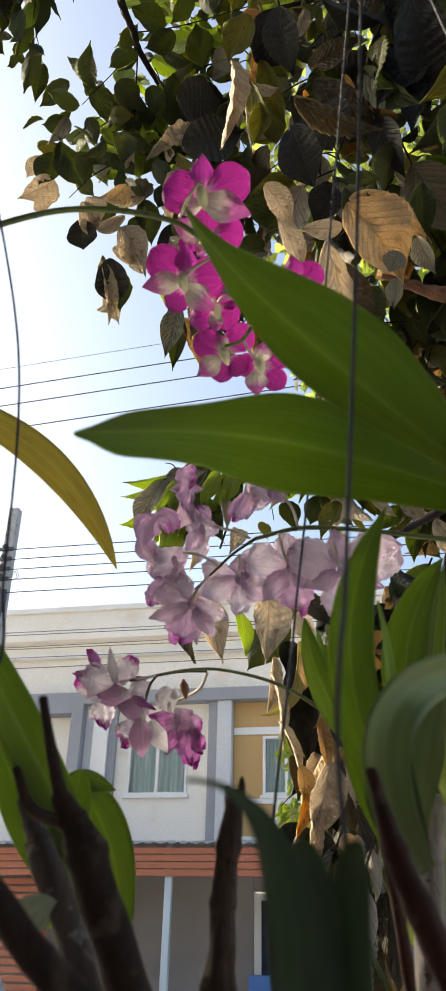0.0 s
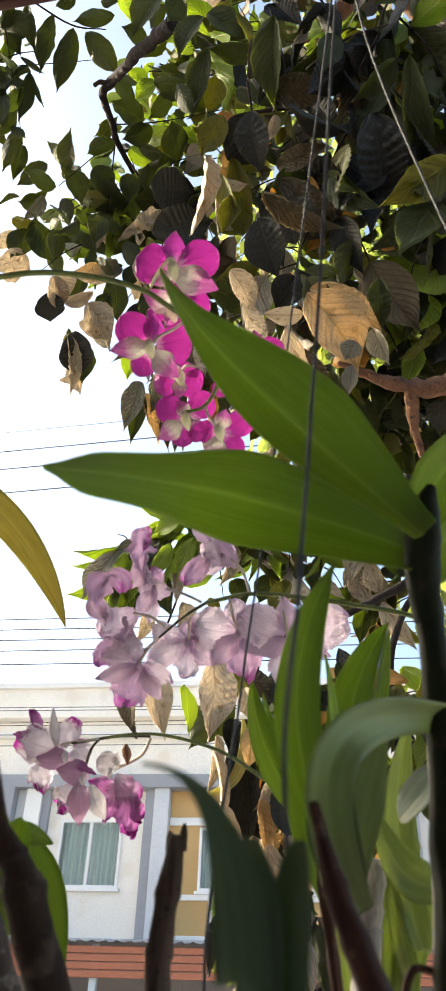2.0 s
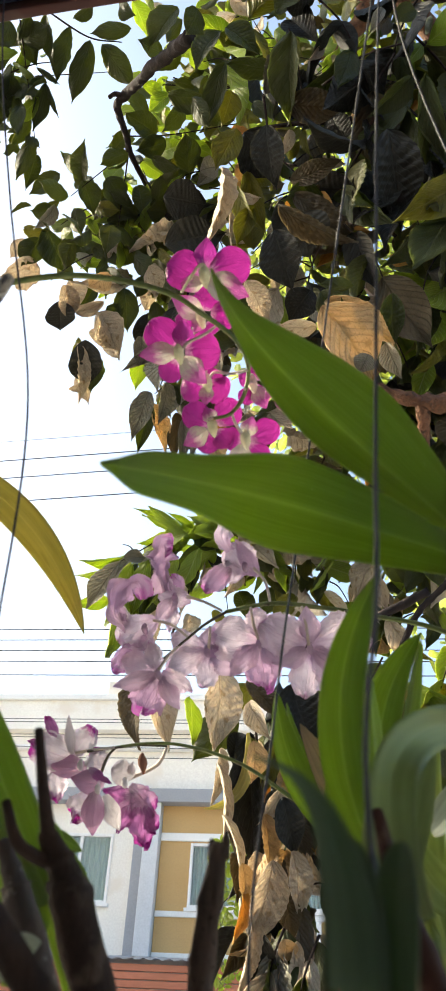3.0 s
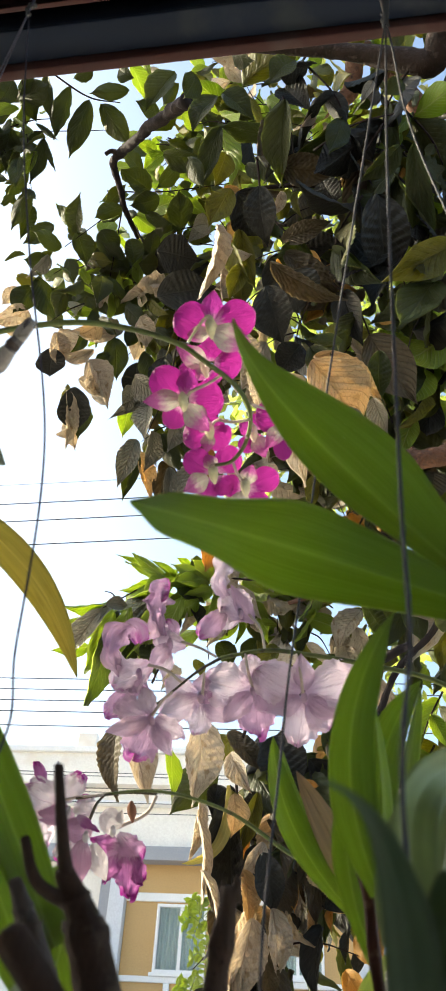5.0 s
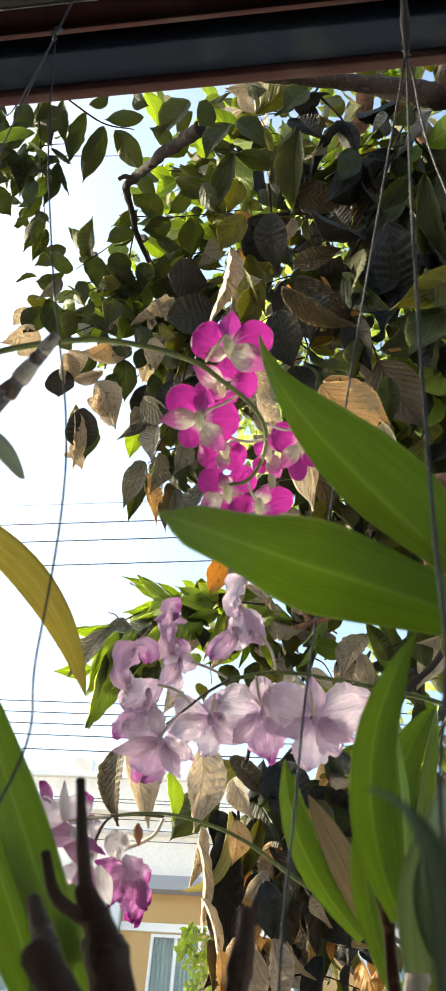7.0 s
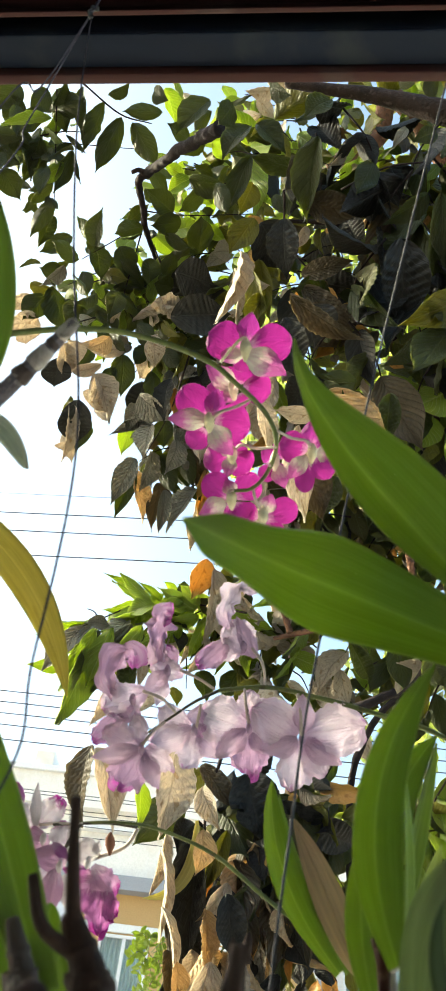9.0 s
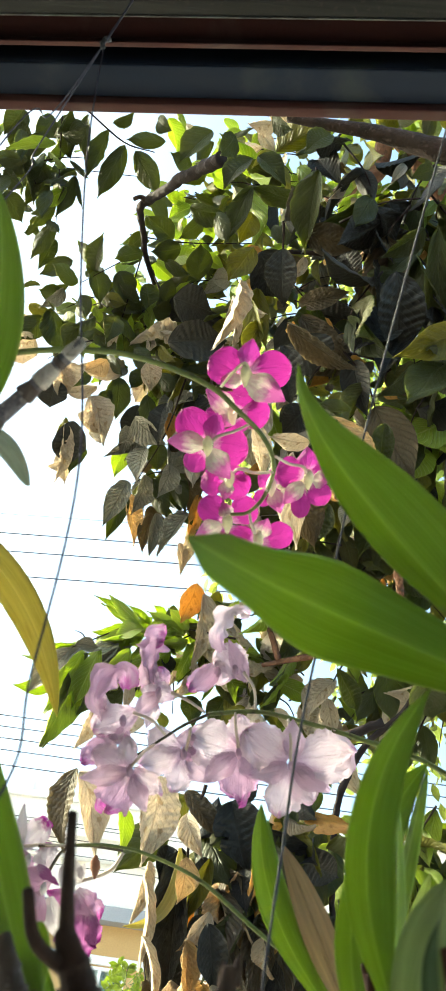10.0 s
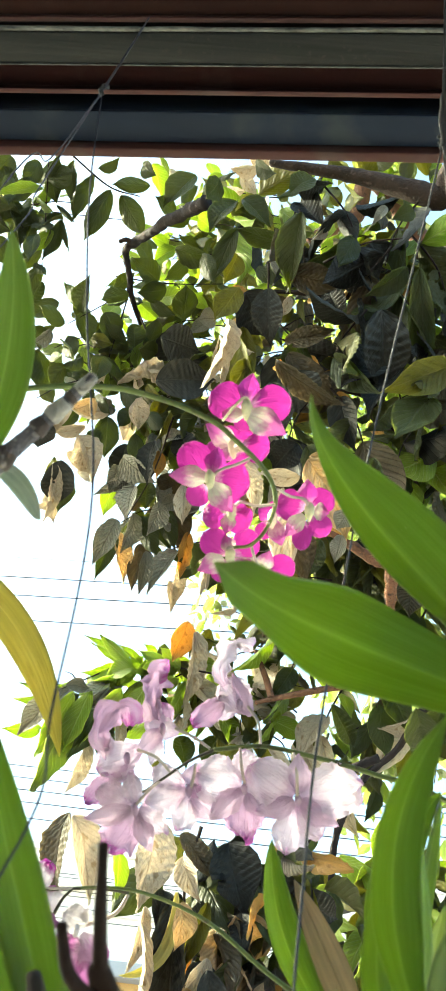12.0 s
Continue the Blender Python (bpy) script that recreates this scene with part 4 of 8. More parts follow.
pink = thing("pale_pink_orchid_spray", (0.314, 0.919, 1.827), "drooping spray of pale pink orchids seen from behind", "orchid")
part("stem", tube([(0.461, 0.916, 1.662), (0.424, 0.910, 1.751), (0.348, 0.917, 1.814), (0.283, 0.925, 1.837), (0.233, 0.926, 1.847), (0.191, 0.927, 1.852), (0.149, 0.931, 1.846)], (0.0024, 0.0019), 10, 6), STEM_GREEN, pink)
part("stem_tip", tube([(0.149, 0.931, 1.846), (0.128, 0.936, 1.835), (0.109, 0.942, 1.821), (0.085, 0.949, 1.803)], (0.0016, 0.001), 8, 6), STEM_DARK, pink, "dark thin tip of the stem")
bloom(pink, (0.0868, 0.9502, 1.7941), PINK_VIEW, [
    (-1.7, -0.6, -44.8, -7.7, 18.8, 4, PINK_SEPAL, "point", 0.14),
    (-2.2, -5.0, -22.7, -35.4, 34.3, -2, PINK_LIP, "round", 0.42),
    (1.7, -3.9, 13.3, -37.0, 17.7, 3, PINK_SEPAL, "point", 0.14),
    (2.8, 0.6, 24.3, -21.6, 21.0, 2, PINK, "round", 0.34),
    (0.0, 1.7, -4.4, 28.2, 16.6, 0, PINK, "round", 0.34),
    (-3.9, 1.7, -33.7, 14.9, 25.4, -3, PINK, "round", 0.34)], 129, "open pale lilac flower with a pink edge")
bloom(pink, (0.0741, 0.9310, 1.8302), PINK_VIEW, [
    (11.2, 6.7, -25.8, -7.9, 33.7, 1, PINK, "round", 0.34),
    (-3.4, -11.2, -38.2, -38.2, 22.5, -1, PINK_LIP, "round", 0.42),
    (2.2, -3.9, -11.2, -22.5, 22.5, 3, PINK_SEPAL, "point", 0.14),
    (-15.7, 0.0, -22.5, 28.1, 13.5, 0, PINK, "point", 0.3)], 130, "fading lilac flower with a curled lobe")
bloom(pink, (0.1012, 0.9231, 1.8576), PINK_VIEW, [
    (13.7, -5.7, -16.0, 5.7, 24.0, 0, PINK, "round", 0.34),
    (0.0, -1.1, -24.0, -21.1, 17.1, 2, PINK_SEPAL, "point", 0.14),
    (-3.4, -8.0, -12.0, -33.1, 14.8, 1, PINK, "point", 0.3),
    (5.7, 2.3, -1.1, 20.6, 17.1, -2, PINK_LIP, "round", 0.42),
    (-6.9, 4.6, -8.6, 27.4, 13.7, 0, PINK, "point", 0.3)], 131, "fading lilac flower with a curled lobe")
bloom(pink, (0.1668, 0.9113, 1.8837), PINK_VIEW, [
    (9.2, -8.1, -13.8, 20.7, 32.2, 0, PINK, "round", 0.34),
    (-11.5, 5.8, -42.6, -19.6, 20.7, 2, PINK_LIP, "round", 0.42),
    (10.4, -11.5, -5.8, 26.5, 15.0, 4, PINK_SEPAL, "point", 0.14),
    (0.0, -4.6, -24.2, -3.5, 23.0, -2, PINK, "round", 0.34)], 132, "fading lilac flower with a curled lobe")
bloom(pink, (0.1302, 0.9511, 1.8168), PINK_VIEW, [
    (-1.1, 0.0, -38.9, -11.3, 25.9, 1, PINK, "round", 0.34),
    (-2.8, 2.8, -33.2, 16.9, 22.5, -2, PINK, "round", 0.34),
    (-0.6, -4.5, -9.6, -36.1, 24.8, -1, PINK, "round", 0.34),
    (2.8, -5.6, 26.5, -25.9, 22.5, 2, PINK_SEPAL, "point", 0.14),
    (1.7, 4.5, 11.8, -6.8, 12.4, 4, PINK_LIP, "point", 0.3),
    (1.7, 2.3, 5.1, 21.4, 19.2, 0, PINK_SEPAL, "point", 0.14)], 133, "open pale lilac flower with a magenta heart")
bloom(pink, (0.1787, 0.9484, 1.8235), PINK_VIEW, [
    (-2.3, 1.1, -42.3, 13.5, 41.7, 0, PINK, "round", 0.34),
    (2.3, 0.6, 25.9, 16.9, 33.8, -4, PINK, "round", 0.34),
    (0.0, -5.1, -1.1, -46.2, 34.9, -2, PINK_LIP, "round", 0.42),
    (-2.3, -2.3, -31.6, -28.2, 23.7, 3, PINK_SEPAL, "point", 0.14),
    (-1.1, 3.9, 2.3, 30.4, 23.7, -3, PINK, "round", 0.34),
    (3.4, -3.4, 19.2, -27.0, 22.5, 2, PINK_SEPAL, "point", 0.14)], 134, "broad pale lilac flower seen from behind")
bloom(pink, (0.2251, 0.9441, 1.8158), PINK_VIEW, [
    (-2.8, 2.2, -40.0, 27.7, 41.1, 0, PINK, "round", 0.34),
    (2.2, 2.2, 55.5, 10.0, 48.8, -1, PINK, "round", 0.34),
    (-1.1, -5.5, -11.1, -45.5, 34.4, -2, PINK, "round", 0.34),
    (-2.8, -1.1, -36.6, -10.0, 23.3, 3, PINK_SEPAL, "point", 0.14),
    (2.2, -3.3, 18.9, -33.3, 25.5, 0, PINK, "round", 0.34),
    (3.3, -1.1, 35.5, -25.5, 23.3, 3, PINK_SEPAL, "point", 0.14),
    (0.0, 5.0, 2.2, 38.8, 22.2, 2, PINK_SEPAL, "point", 0.14)], 135, "broad pale lilac flower seen from behind")
part("curled_lobe", ribbon([(0.0564, 0.9291, 1.8278), (0.0491, 0.9130, 1.8351), (0.0524, 0.8985, 1.8446), (0.0623, 0.8911, 1.8530), (0.0707, 0.8958, 1.8546), (0.0726, 0.9095, 1.8479)], 0.021, 0.6, None, 2), PINK_LIP, pink, "curled lilac lobe")
part("curled_lobe", ribbon([(0.0952, 0.9151, 1.8597), (0.0902, 0.9000, 1.8706), (0.0907, 0.8880, 1.8815), (0.0930, 0.8808, 1.8891), (0.1021, 0.8828, 1.8892)], 0.021, 0.8, None, 5, "round"), PINK_LIP, pink, "frilled lilac lobe standing up")
part("curled_lobe", ribbon([(0.1525, 0.8972, 1.8914), (0.1481, 0.8853, 1.9004), (0.1529, 0.8738, 1.9097), (0.1610, 0.8679, 1.9165), (0.1749, 0.8714, 1.9169)], 0.0165, 0.7, None, 8), PINK, pink, "thin pale lobe bent over")
pedicel(pink, (0.1899, 0.9284, 1.8522), (0.1859, 0.9121, 1.8658), (0.1752, 0.9082, 1.8790))
pedicel(pink, (0.1451, 0.9287, 1.8454), (0.1299, 0.9222, 1.8509), (0.1130, 0.9200, 1.8561))
pedicel(pink, (0.1126, 0.9375, 1.8237), (0.0993, 0.9262, 1.8299), (0.0829, 0.9231, 1.8332))
pedicel(pink, (0.1043, 0.9418, 1.8157), (0.0966, 0.9394, 1.8061), (0.0873, 0.9433, 1.7926))
pedicel(pink, (0.1340, 0.9315, 1.8315), (0.1338, 0.9349, 1.8223), (0.1317, 0.9455, 1.8141))
pedicel(pink, (0.1715, 0.9277, 1.8485), (0.1746, 0.9303, 1.8317), (0.1792, 0.9428, 1.8207))
pedicel(pink, (0.2189, 0.9235, 1.8466), (0.2224, 0.9248, 1.8283), (0.2245, 0.9368, 1.8133))

frilled = thing("frilled_orchid_spray", (0.121, 1.040, 1.745), "spray of white and purple frilled orchids with a dry bud", "orchid")
part("stem", tube([(0.299, 1.032, 1.657), (0.216, 1.030, 1.700), (0.159, 1.026, 1.735), (0.106, 1.023, 1.751), (0.068, 1.019, 1.752), (0.028, 1.020, 1.747)], (0.0022, 0.0012), 10, 6), STEM_GREEN, frilled)
part("stem_tip", tube([(0.085, 1.029, 1.753), (0.060, 1.024, 1.752), (0.037, 1.018, 1.747), (0.012, 1.012, 1.741)], (0.0013, 0.0012), 8, 5), STEM_DARK, frilled)

bloom(frilled, (0.0010, 1.0338, 1.7364), FRILLED_VIEW, [
    (-3.7, 4.4, -49.3, 20.6, 37.4, -1, FRILL, "round", 0.6),
    (-23.7, 25.6, -34.9, 44.9, 11.2, 1, FRILL_LIP, "round", 0.4),
    (-8.7, 9.4, -13.7, 46.1, 10.0, 2, FRILL_WHITE, "point", 0.12),
    (-7.5, 9.4, 9.4, 34.3, 23.7, -2, FRILL, "round", 0.6),
    (6.2, -1.9, -38.7, -0.6, 22.4, 3, FRILL_SEPAL, "point", 0.1),
    (-22.4, -5.6, -27.4, -33.7, 24.9, -2, FRILL, "round", 0.6)], 119, "white orchid flower with a magenta frilled edge")
bloom(frilled, (0.0208, 1.0367, 1.7156), FRILLED_VIEW, [
    (5.5, 3.7, -27.0, 8.6, 23.3, 2, FRILL_SEPAL, "point", 0.1),
    (-2.5, -2.5, -4.9, -46.7, 22.1, 4, FRILL_SEPAL, "point", 0.1),
    (-7.4, -6.1, -22.7, -30.1, 30.7, -2, FRILL, "round", 0.6),
    (6.1, -7.4, 20.9, -42.4, 18.4, 0, FRILL_WHITE, "point", 0.12),
    (1.2, 16.0, -6.1, 35.6, 23.3, -3, FRILL, "round", 0.6),
    (-9.8, 18.4, 12.3, 4.9, 8.6, 5, FRILL_LIP, "point", 0.4)], 120, "mauve and white frilled orchid flower")
bloom(frilled, (0.0423, 1.0524, 1.7260), FRILLED_VIEW, [
    (8.8, 5.0, -13.8, 12.5, 25.1, 2, FRILL_WHITE, "round", 0.12),
    (5.0, 7.5, 7.5, 20.0, 8.8, 3, FRILL_WHITE, "point", 0.12),
    (7.5, -13.8, -21.3, -8.1, 17.5, 3, FRILL_LIP, "point", 0.4),
    (5.0, -2.5, 28.8, -28.8, 27.6, 1, FRILL_LILAC, "round", 0.3),
    (13.8, -12.0, 19.4, -63.9, 27.0, -1, FRILL_LIP, "round", 0.5),
    (17.0, -18.0, 31.0, -47.0, 17.0, 1, FRILL_LIP, "round", 0.5),
    (5.0, -16.0, -6.3, -50.1, 20.0, 0, FRILL_LIP, "point", 0.4),
    (6.3, -7.5, -7.5, -32.6, 21.3, 2, FRILL_LILAC, "point", 0.3)], 121, "drooping purple frilled orchid flower")
pedicel(frilled, (0.037, 1.018, 1.747), (0.016, 1.013, 1.743), (-0.004, 1.028, 1.745))
pedicel(frilled, (0.037, 1.018, 1.747), (0.030, 1.019, 1.738), (0.021, 1.036, 1.727), material=STEM_DARK)
pedicel(frilled, (0.085, 1.030, 1.752), (0.075, 1.037, 1.737), (0.046, 1.053, 1.729), r=0.0016)
part("bud", tube([(0.062, 1.026, 1.745), (0.062, 1.028, 1.740), (0.063, 1.030, 1.735), (0.064, 1.032, 1.727)], (0.001, 0.0042, 0.0045, 0.001), 10, 5), CLAY, frilled, "dry brown bud")

# the plants themselves, in pots hung below
def rooted(points, z):
    """The points, led on downwards in the same line to the height z."""
    a, b = Vector(points[0]), Vector(points[1])
    way = a - b
    way.z = min(way.z, -0.3 * way.length)
    return [a + way * ((a.z - z) / -way.z), *points] if a.z > z else list(points)


def leaf_of(plant, base, mid, tip, width, roll=0.0, kind="strap", fold=0.15, material=None, label="", name="leaf", **more):
    return part(name, blade(base, mid, tip, width, roll, kind, fold, **more), material or ORCHID_LEAF, plant, label)


def cane_of(plant, points, radii, z=1.385, material=None, label="", **more):
    return part("cane", tube(rooted(points, z), radii, 16, 18, **more), material or CANE, plant, label)


right_plant = thing("orchid_plant", (0.36, 0.60, 1.385), "tall orchid plant with broad green leaves and dark canes", "orchid plant", "orchid plants")
cane_of(right_plant, [(0.307, 0.650, 1.518), (0.312, 0.638, 1.610), (0.310, 0.621, 1.670), (0.309, 0.616, 1.694), (0.309, 0.613, 1.705)], (0.009, 0.009, 0.008, 0.006, 0.0045, 0.002), material=CANE_TOP, rings=(0.3, 0.45, 0.6, 0.75), wobble=0.2, label="dark purple-brown cane")
leaf_of(right_plant, (0.308, 0.602, 1.693), (0.209, 0.631, 1.754), (0.1515, 0.501, 1.678), (0.0100, 0.0135, 0.0170, 0.0200, 0.0227, 0.0247, 0.0262, 0.0268, 0.0266, 0.0252, 0.0228, 0.0194, 0.0160, 0.0136, 0.0116, 0.0090, 0.0012), 3, fold=0.42, twist=-8, along=48, across=18, label="long bright green leaf")
leaf_of(right_plant, (0.308, 0.594, 1.699), (0.2195, 0.563, 1.786), (0.187, 0.508, 1.803), (0.0085, 0.0185, 0.0258, 0.0245, 0.019, 0.0125, 0.0066, 0.0032, 0.0006), 33, fold=0.5, twist=-26, along=48, across=18, label="long bright green leaf")
leaf_of(right_plant, (0.308, 0.615, 1.706), (0.322, 0.603, 1.740), (0.354, 0.599, 1.772), 0.032, 30, "sheath", fold=0.3)
leaf_of(right_plant, (0.313, 0.631, 1.696), (0.328, 0.636, 1.725), (0.351, 0.644, 1.745), 0.026, 30, fold=0.2)
leaf_of(right_plant, (0.256, 0.672, 1.578), (0.244, 0.645, 1.640), (0.266, 0.603, 1.691), (0.0046, 0.0082, 0.0112, 0.0116, 0.0112, 0.0102, 0.0084, 0.0052, 0.0004), 12, fold=0.5, along=30, across=12, twist=14)
leaf_of(right_plant, (0.259, 0.687, 1.572), (0.262, 0.673, 1.616), (0.259, 0.660, 1.668), 0.0085, 60, "sheath", fold=0.3)
leaf_of(right_plant, (0.254, 0.705, 1.556), (0.243, 0.695, 1.603), (0.249, 0.683, 1.647), 0.0145, -14, "sheath", fold=0.3)
leaf_of(right_plant, (0.262, 0.652, 1.552), (0.268, 0.640, 1.591), (0.286, 0.626, 1.618), 0.030, 24, fold=0.3, material=ORCHID_DARK)
part("sheath", tube([(0.310, 0.623, 1.667), (0.308, 0.612, 1.687), (0.309, 0.604, 1.702), (0.311, 0.599, 1.716), (0.315, 0.597, 1.728)], (0.0072, 0.0088, 0.0092, 0.0075, 0.0030), 16, 10, wobble=0.1), CANE_TOP, right_plant, "dark green sheath at the cane's top")
part("sheath", tube([(0.302, 0.659, 1.502), (0.306, 0.657, 1.559), (0.308, 0.649, 1.607), (0.308, 0.641, 1.636)], (0.0045, 0.0042, 0.0036, 0.0015), 14, 10, wobble=0.15), CANE_GREY, right_plant, "whitish papery sheath beside the cane")
part("sheath", tube([(0.262, 0.723, 1.590), (0.258, 0.715, 1.599), (0.254, 0.709, 1.605)], (0.0042, 0.0046, 0.0030), 12, 8, wobble=0.4), CANE_GREY, right_plant, "torn whitish papery sheath")

back_plant = thing("orchid_plant", (0.37, 0.86, 1.335), "green orchid plant with upright leaves and papery grey canes", "orchid plant", "orchid plants")
leaf_of(back_plant, (0.276, 0.826, 1.619), (0.274, 0.799, 1.686), (0.302, 0.765, 1.738), 0.029, -12, "sheath", fold=0.5)
leaf_of(back_plant, (0.280, 0.816, 1.616), (0.290, 0.789, 1.678), (0.302, 0.767, 1.734), 0.013, 40, "sheath", fold=0.35)
leaf_of(back_plant, (0.257, 0.909, 1.627), (0.215, 0.890, 1.681), (0.200, 0.862, 1.739), 0.0235, 14, "sheath", fold=0.45)
leaf_of(back_plant, (0.263, 0.913, 1.628), (0.225, 0.899, 1.685), (0.207, 0.885, 1.738), 0.010, 40, "sheath", fold=0.3)
leaf_of(back_plant, (0.268, 0.889, 1.622), (0.243, 0.877, 1.669), (0.218, 0.867, 1.714), 0.022, 8, "lance", fold=0.2, material=ORCHID_DRY, ruffle=0.12, label="tan dried leaf", name="dry_leaf")
leaf_of(back_plant, (0.329, 0.831, 1.588), (0.303, 0.824, 1.592), (0.285, 0.807, 1.630), 0.026, 20, "orchid", 0.5, material=ORCHID_LIME, label="pale green folded leaf")
leaf_of(back_plant, (0.331, 0.767, 1.644), (0.310, 0.777, 1.625), (0.300, 0.794, 1.617), 0.021, 30, "orchid", 0.4, material=ORCHID_SILVER, label="greyish curled leaf")
leaf_of(back_plant, (0.306, 0.859, 1.526), (0.298, 0.842, 1.565), (0.293, 0.833, 1.594), 0.0135, 10, "orchid", 0.3, material=ORCHID_LIME)
# The lime skin on the next four leaves stands in for light on them.
leaf_of(back_plant, (0.295, 0.861, 1.529), (0.306, 0.857, 1.568), (0.330, 0.861, 1.599), 0.03, 20, fold=0.3, material=ORCHID_LIME)
leaf_of(back_plant, (0.286, 0.861, 1.518), (0.295, 0.857, 1.571), (0.313, 0.852, 1.647), 0.026, -20, fold=0.25, material=ORCHID_LIME)
leaf_of(back_plant, (0.311, 0.838, 1.551), (0.303, 0.846, 1.629), (0.317, 0.837, 1.696), 0.024, 30, fold=0.25, material=ORCHID_LIME)
leaf_of(back_plant, (0.270, 0.902, 1.519), (0.266, 0.898, 1.564), (0.293, 0.892, 1.604), 0.024, 10, fold=0.25, material=ORCHID_LIME)
cane_of(back_plant, [(0.275, 0.841, 1.530), (0.279, 0.837, 1.568), (0.286, 0.833, 1.598)], (0.0095, 0.0095, 0.0085, 0.006), 1.335, CANE_GREY, "grey papery cane", rings=(0.55, 0.72, 0.9), wobble=0.12)
part("cane", tube([(0.283, 0.834, 1.590), (0.278, 0.830, 1.613), (0.276, 0.826, 1.631)], (0.005, 0.003), 10, 6, rings=(0.5,)), CANE_GREY, back_plant)
cane_of(back_plant, [(0.253, 0.692, 1.568), (0.252, 0.689, 1.579), (0.248, 0.687, 1.592)], (0.003, 0.003, 0.0015), 1.335, CANE_RED, wobble=0.5)

near_plant = thing("orchid_plant", (0.29, 0.50, 1.385), "dark orchid plant with drooping leaves close by", "orchid plant", "orchid plants")
cane_of(near_plant, [(0.270, 0.572, 1.510), (0.260, 0.564, 1.535), (0.253, 0.554, 1.562)], (0.0058, 0.0054, 0.0042, 0.0020), material=CANE_RED, rings=(0.4, 0.7), wobble=0.15, label="dark red-brown cane")
leaf_of(near_plant, (0.270, 0.597, 1.535), (0.259, 0.578, 1.563), (0.269, 0.566, 1.587), 0.0185, 10, "lance", 0.35, material=ORCHID_DEEP)
leaf_of(near_plant, (0.268, 0.589, 1.534), (0.268, 0.566, 1.592), (0.350, 0.702, 1.640), (0.0055, 0.0075, 0.0085, 0.0088, 0.0088, 0.0088, 0.0084, 0.0078, 0.0060), 24, fold=0.35, material=ORCHID_DARK, along=28)
leaf_of(near_plant, (0.240, 0.446, 1.498), (0.235, 0.434, 1.527), (0.221, 0.421, 1.535), 0.0125, 15, "taper", fold=0.3, material=ORCHID_DEEP, along=24)
leaf_of(near_plant, (0.242, 0.461, 1.482), (0.242, 0.456, 1.506), (0.240, 0.453, 1.528), 0.0110, 10, "round", fold=0.3, material=ORCHID_DEEP)
leaf_of(near_plant, (0.250, 0.462, 1.482), (0.250, 0.457, 1.507), (0.252, 0.455, 1.528), 0.0105, -20, "round", fold=0.3, material=ORCHID_DEEP)
cane_of(near_plant, [(0.179, 0.658, 1.490), (0.182, 0.658, 1.534), (0.186, 0.654, 1.572)], (0.0056, 0.0058, 0.0056, 0.0046), rings=(0.35, 0.6, 0.8), wobble=0.4, material=STUMP, label="broken dark cane stump with pale streaks")
for dx, up in ((-0.0026, 0.004), (0.003, 0.0075)):
    part("splinter", tube([(0.186 + dx, 0.655, 1.568), (0.186 + dx * 1.1, 0.654, 1.572 + up * 0.5), (0.186 + dx * 1.25, 0.653, 1.572 + up)], (0.0026, 0.002, 0.0008), 7, 4, wobble=0.4), STUMP, near_plant)
part("root", tube([(0.281, 0.655, 1.496), (0.287, 0.640, 1.518), (0.295, 0.651, 1.522), (0.306, 0.667, 1.519)], (0.0016, 0.0018, 0.0015), 8, 8, wobble=0.3), CANE_RED, near_plant, "thin brown aerial root")

left_plant = thing("orchid_plant", (0.07, 0.56, 1.385), "orchid plant with old dark canes and green leaves", "orchid plant", "orchid plants")
leaf_of(left_plant, (0.102, 0.681, 1.552), (0.071, 0.646, 1.613), (0.034, 0.595, 1.689), 0.0235, 6, fold=0.2)
leaf_of(left_plant, (0.090, 0.691, 1.537), (0.071, 0.680, 1.572), (0.049, 0.661, 1.614), 0.026, -10, fold=0.2)
leaf_of(left_plant, (0.060, 0.760, 1.596), (0.085, 0.774, 1.567), (0.101, 0.772, 1.500), 0.034, 20, fold=0.2)
leaf_of(left_plant, (0.058, 0.760, 1.594), (0.075, 0.755, 1.600), (0.094, 0.752, 1.592), 0.020, 40, "lance", 0.3)
leaf_of(left_plant, (0.092, 0.680, 1.516), (0.095, 0.683, 1.566), (0.096, 0.688, 1.591), 0.02, 10, fold=0.2)
cane_of(left_plant, [(0.111, 0.629, 1.532), (0.104, 0.624, 1.549), (0.097, 0.618, 1.564)], (0.0065, 0.0065, 0.005, 0.003), material=CANE_HUSK, rings=(0.5, 0.8), wobble=0.2)
cane_of(left_plant, [(0.139, 0.605, 1.529), (0.132, 0.600, 1.547), (0.124, 0.594, 1.562)], (0.0085, 0.0085, 0.007, 0.004), rings=(0.4, 0.8), wobble=0.2)
part("twig", tube([(0.127, 0.599, 1.552), (0.123, 0.587, 1.572), (0.120, 0.573, 1.597)], (0.0034, 0.0026, 0.002), 10, 6, wobble=0.25), CANE, left_plant)
part("twig", tube([(0.127, 0.599, 1.552), (0.116, 0.585, 1.556), (0.110, 0.579, 1.570)], (0.0034, 0.0026, 0.002), 10, 6, wobble=0.25), CANE, left_plant)
cane_of(left_plant, [(0.160, 0.539, 1.491), (0.143, 0.532, 1.508), (0.129, 0.525, 1.524)], (0.006, 0.006, 0.0055, 0.005), wobble=0.2)
leaf_of(left_plant, (0.117, 0.586, 1.510), (0.123, 0.583, 1.519), (0.132, 0.582, 1.522), 0.014, 20, "lance", 0.3, material=ORCHID_SILVER, label="pale curled leaf")
part("sheath", tube([(0.098, 0.635, 1.551), (0.104, 0.636, 1.540), (0.113, 0.638, 1.522)], (0.0048, 0.0058, 0.006), 14, 10, wobble=0.15), CANE_HUSK, left_plant, "papery brown sheath round the cane")

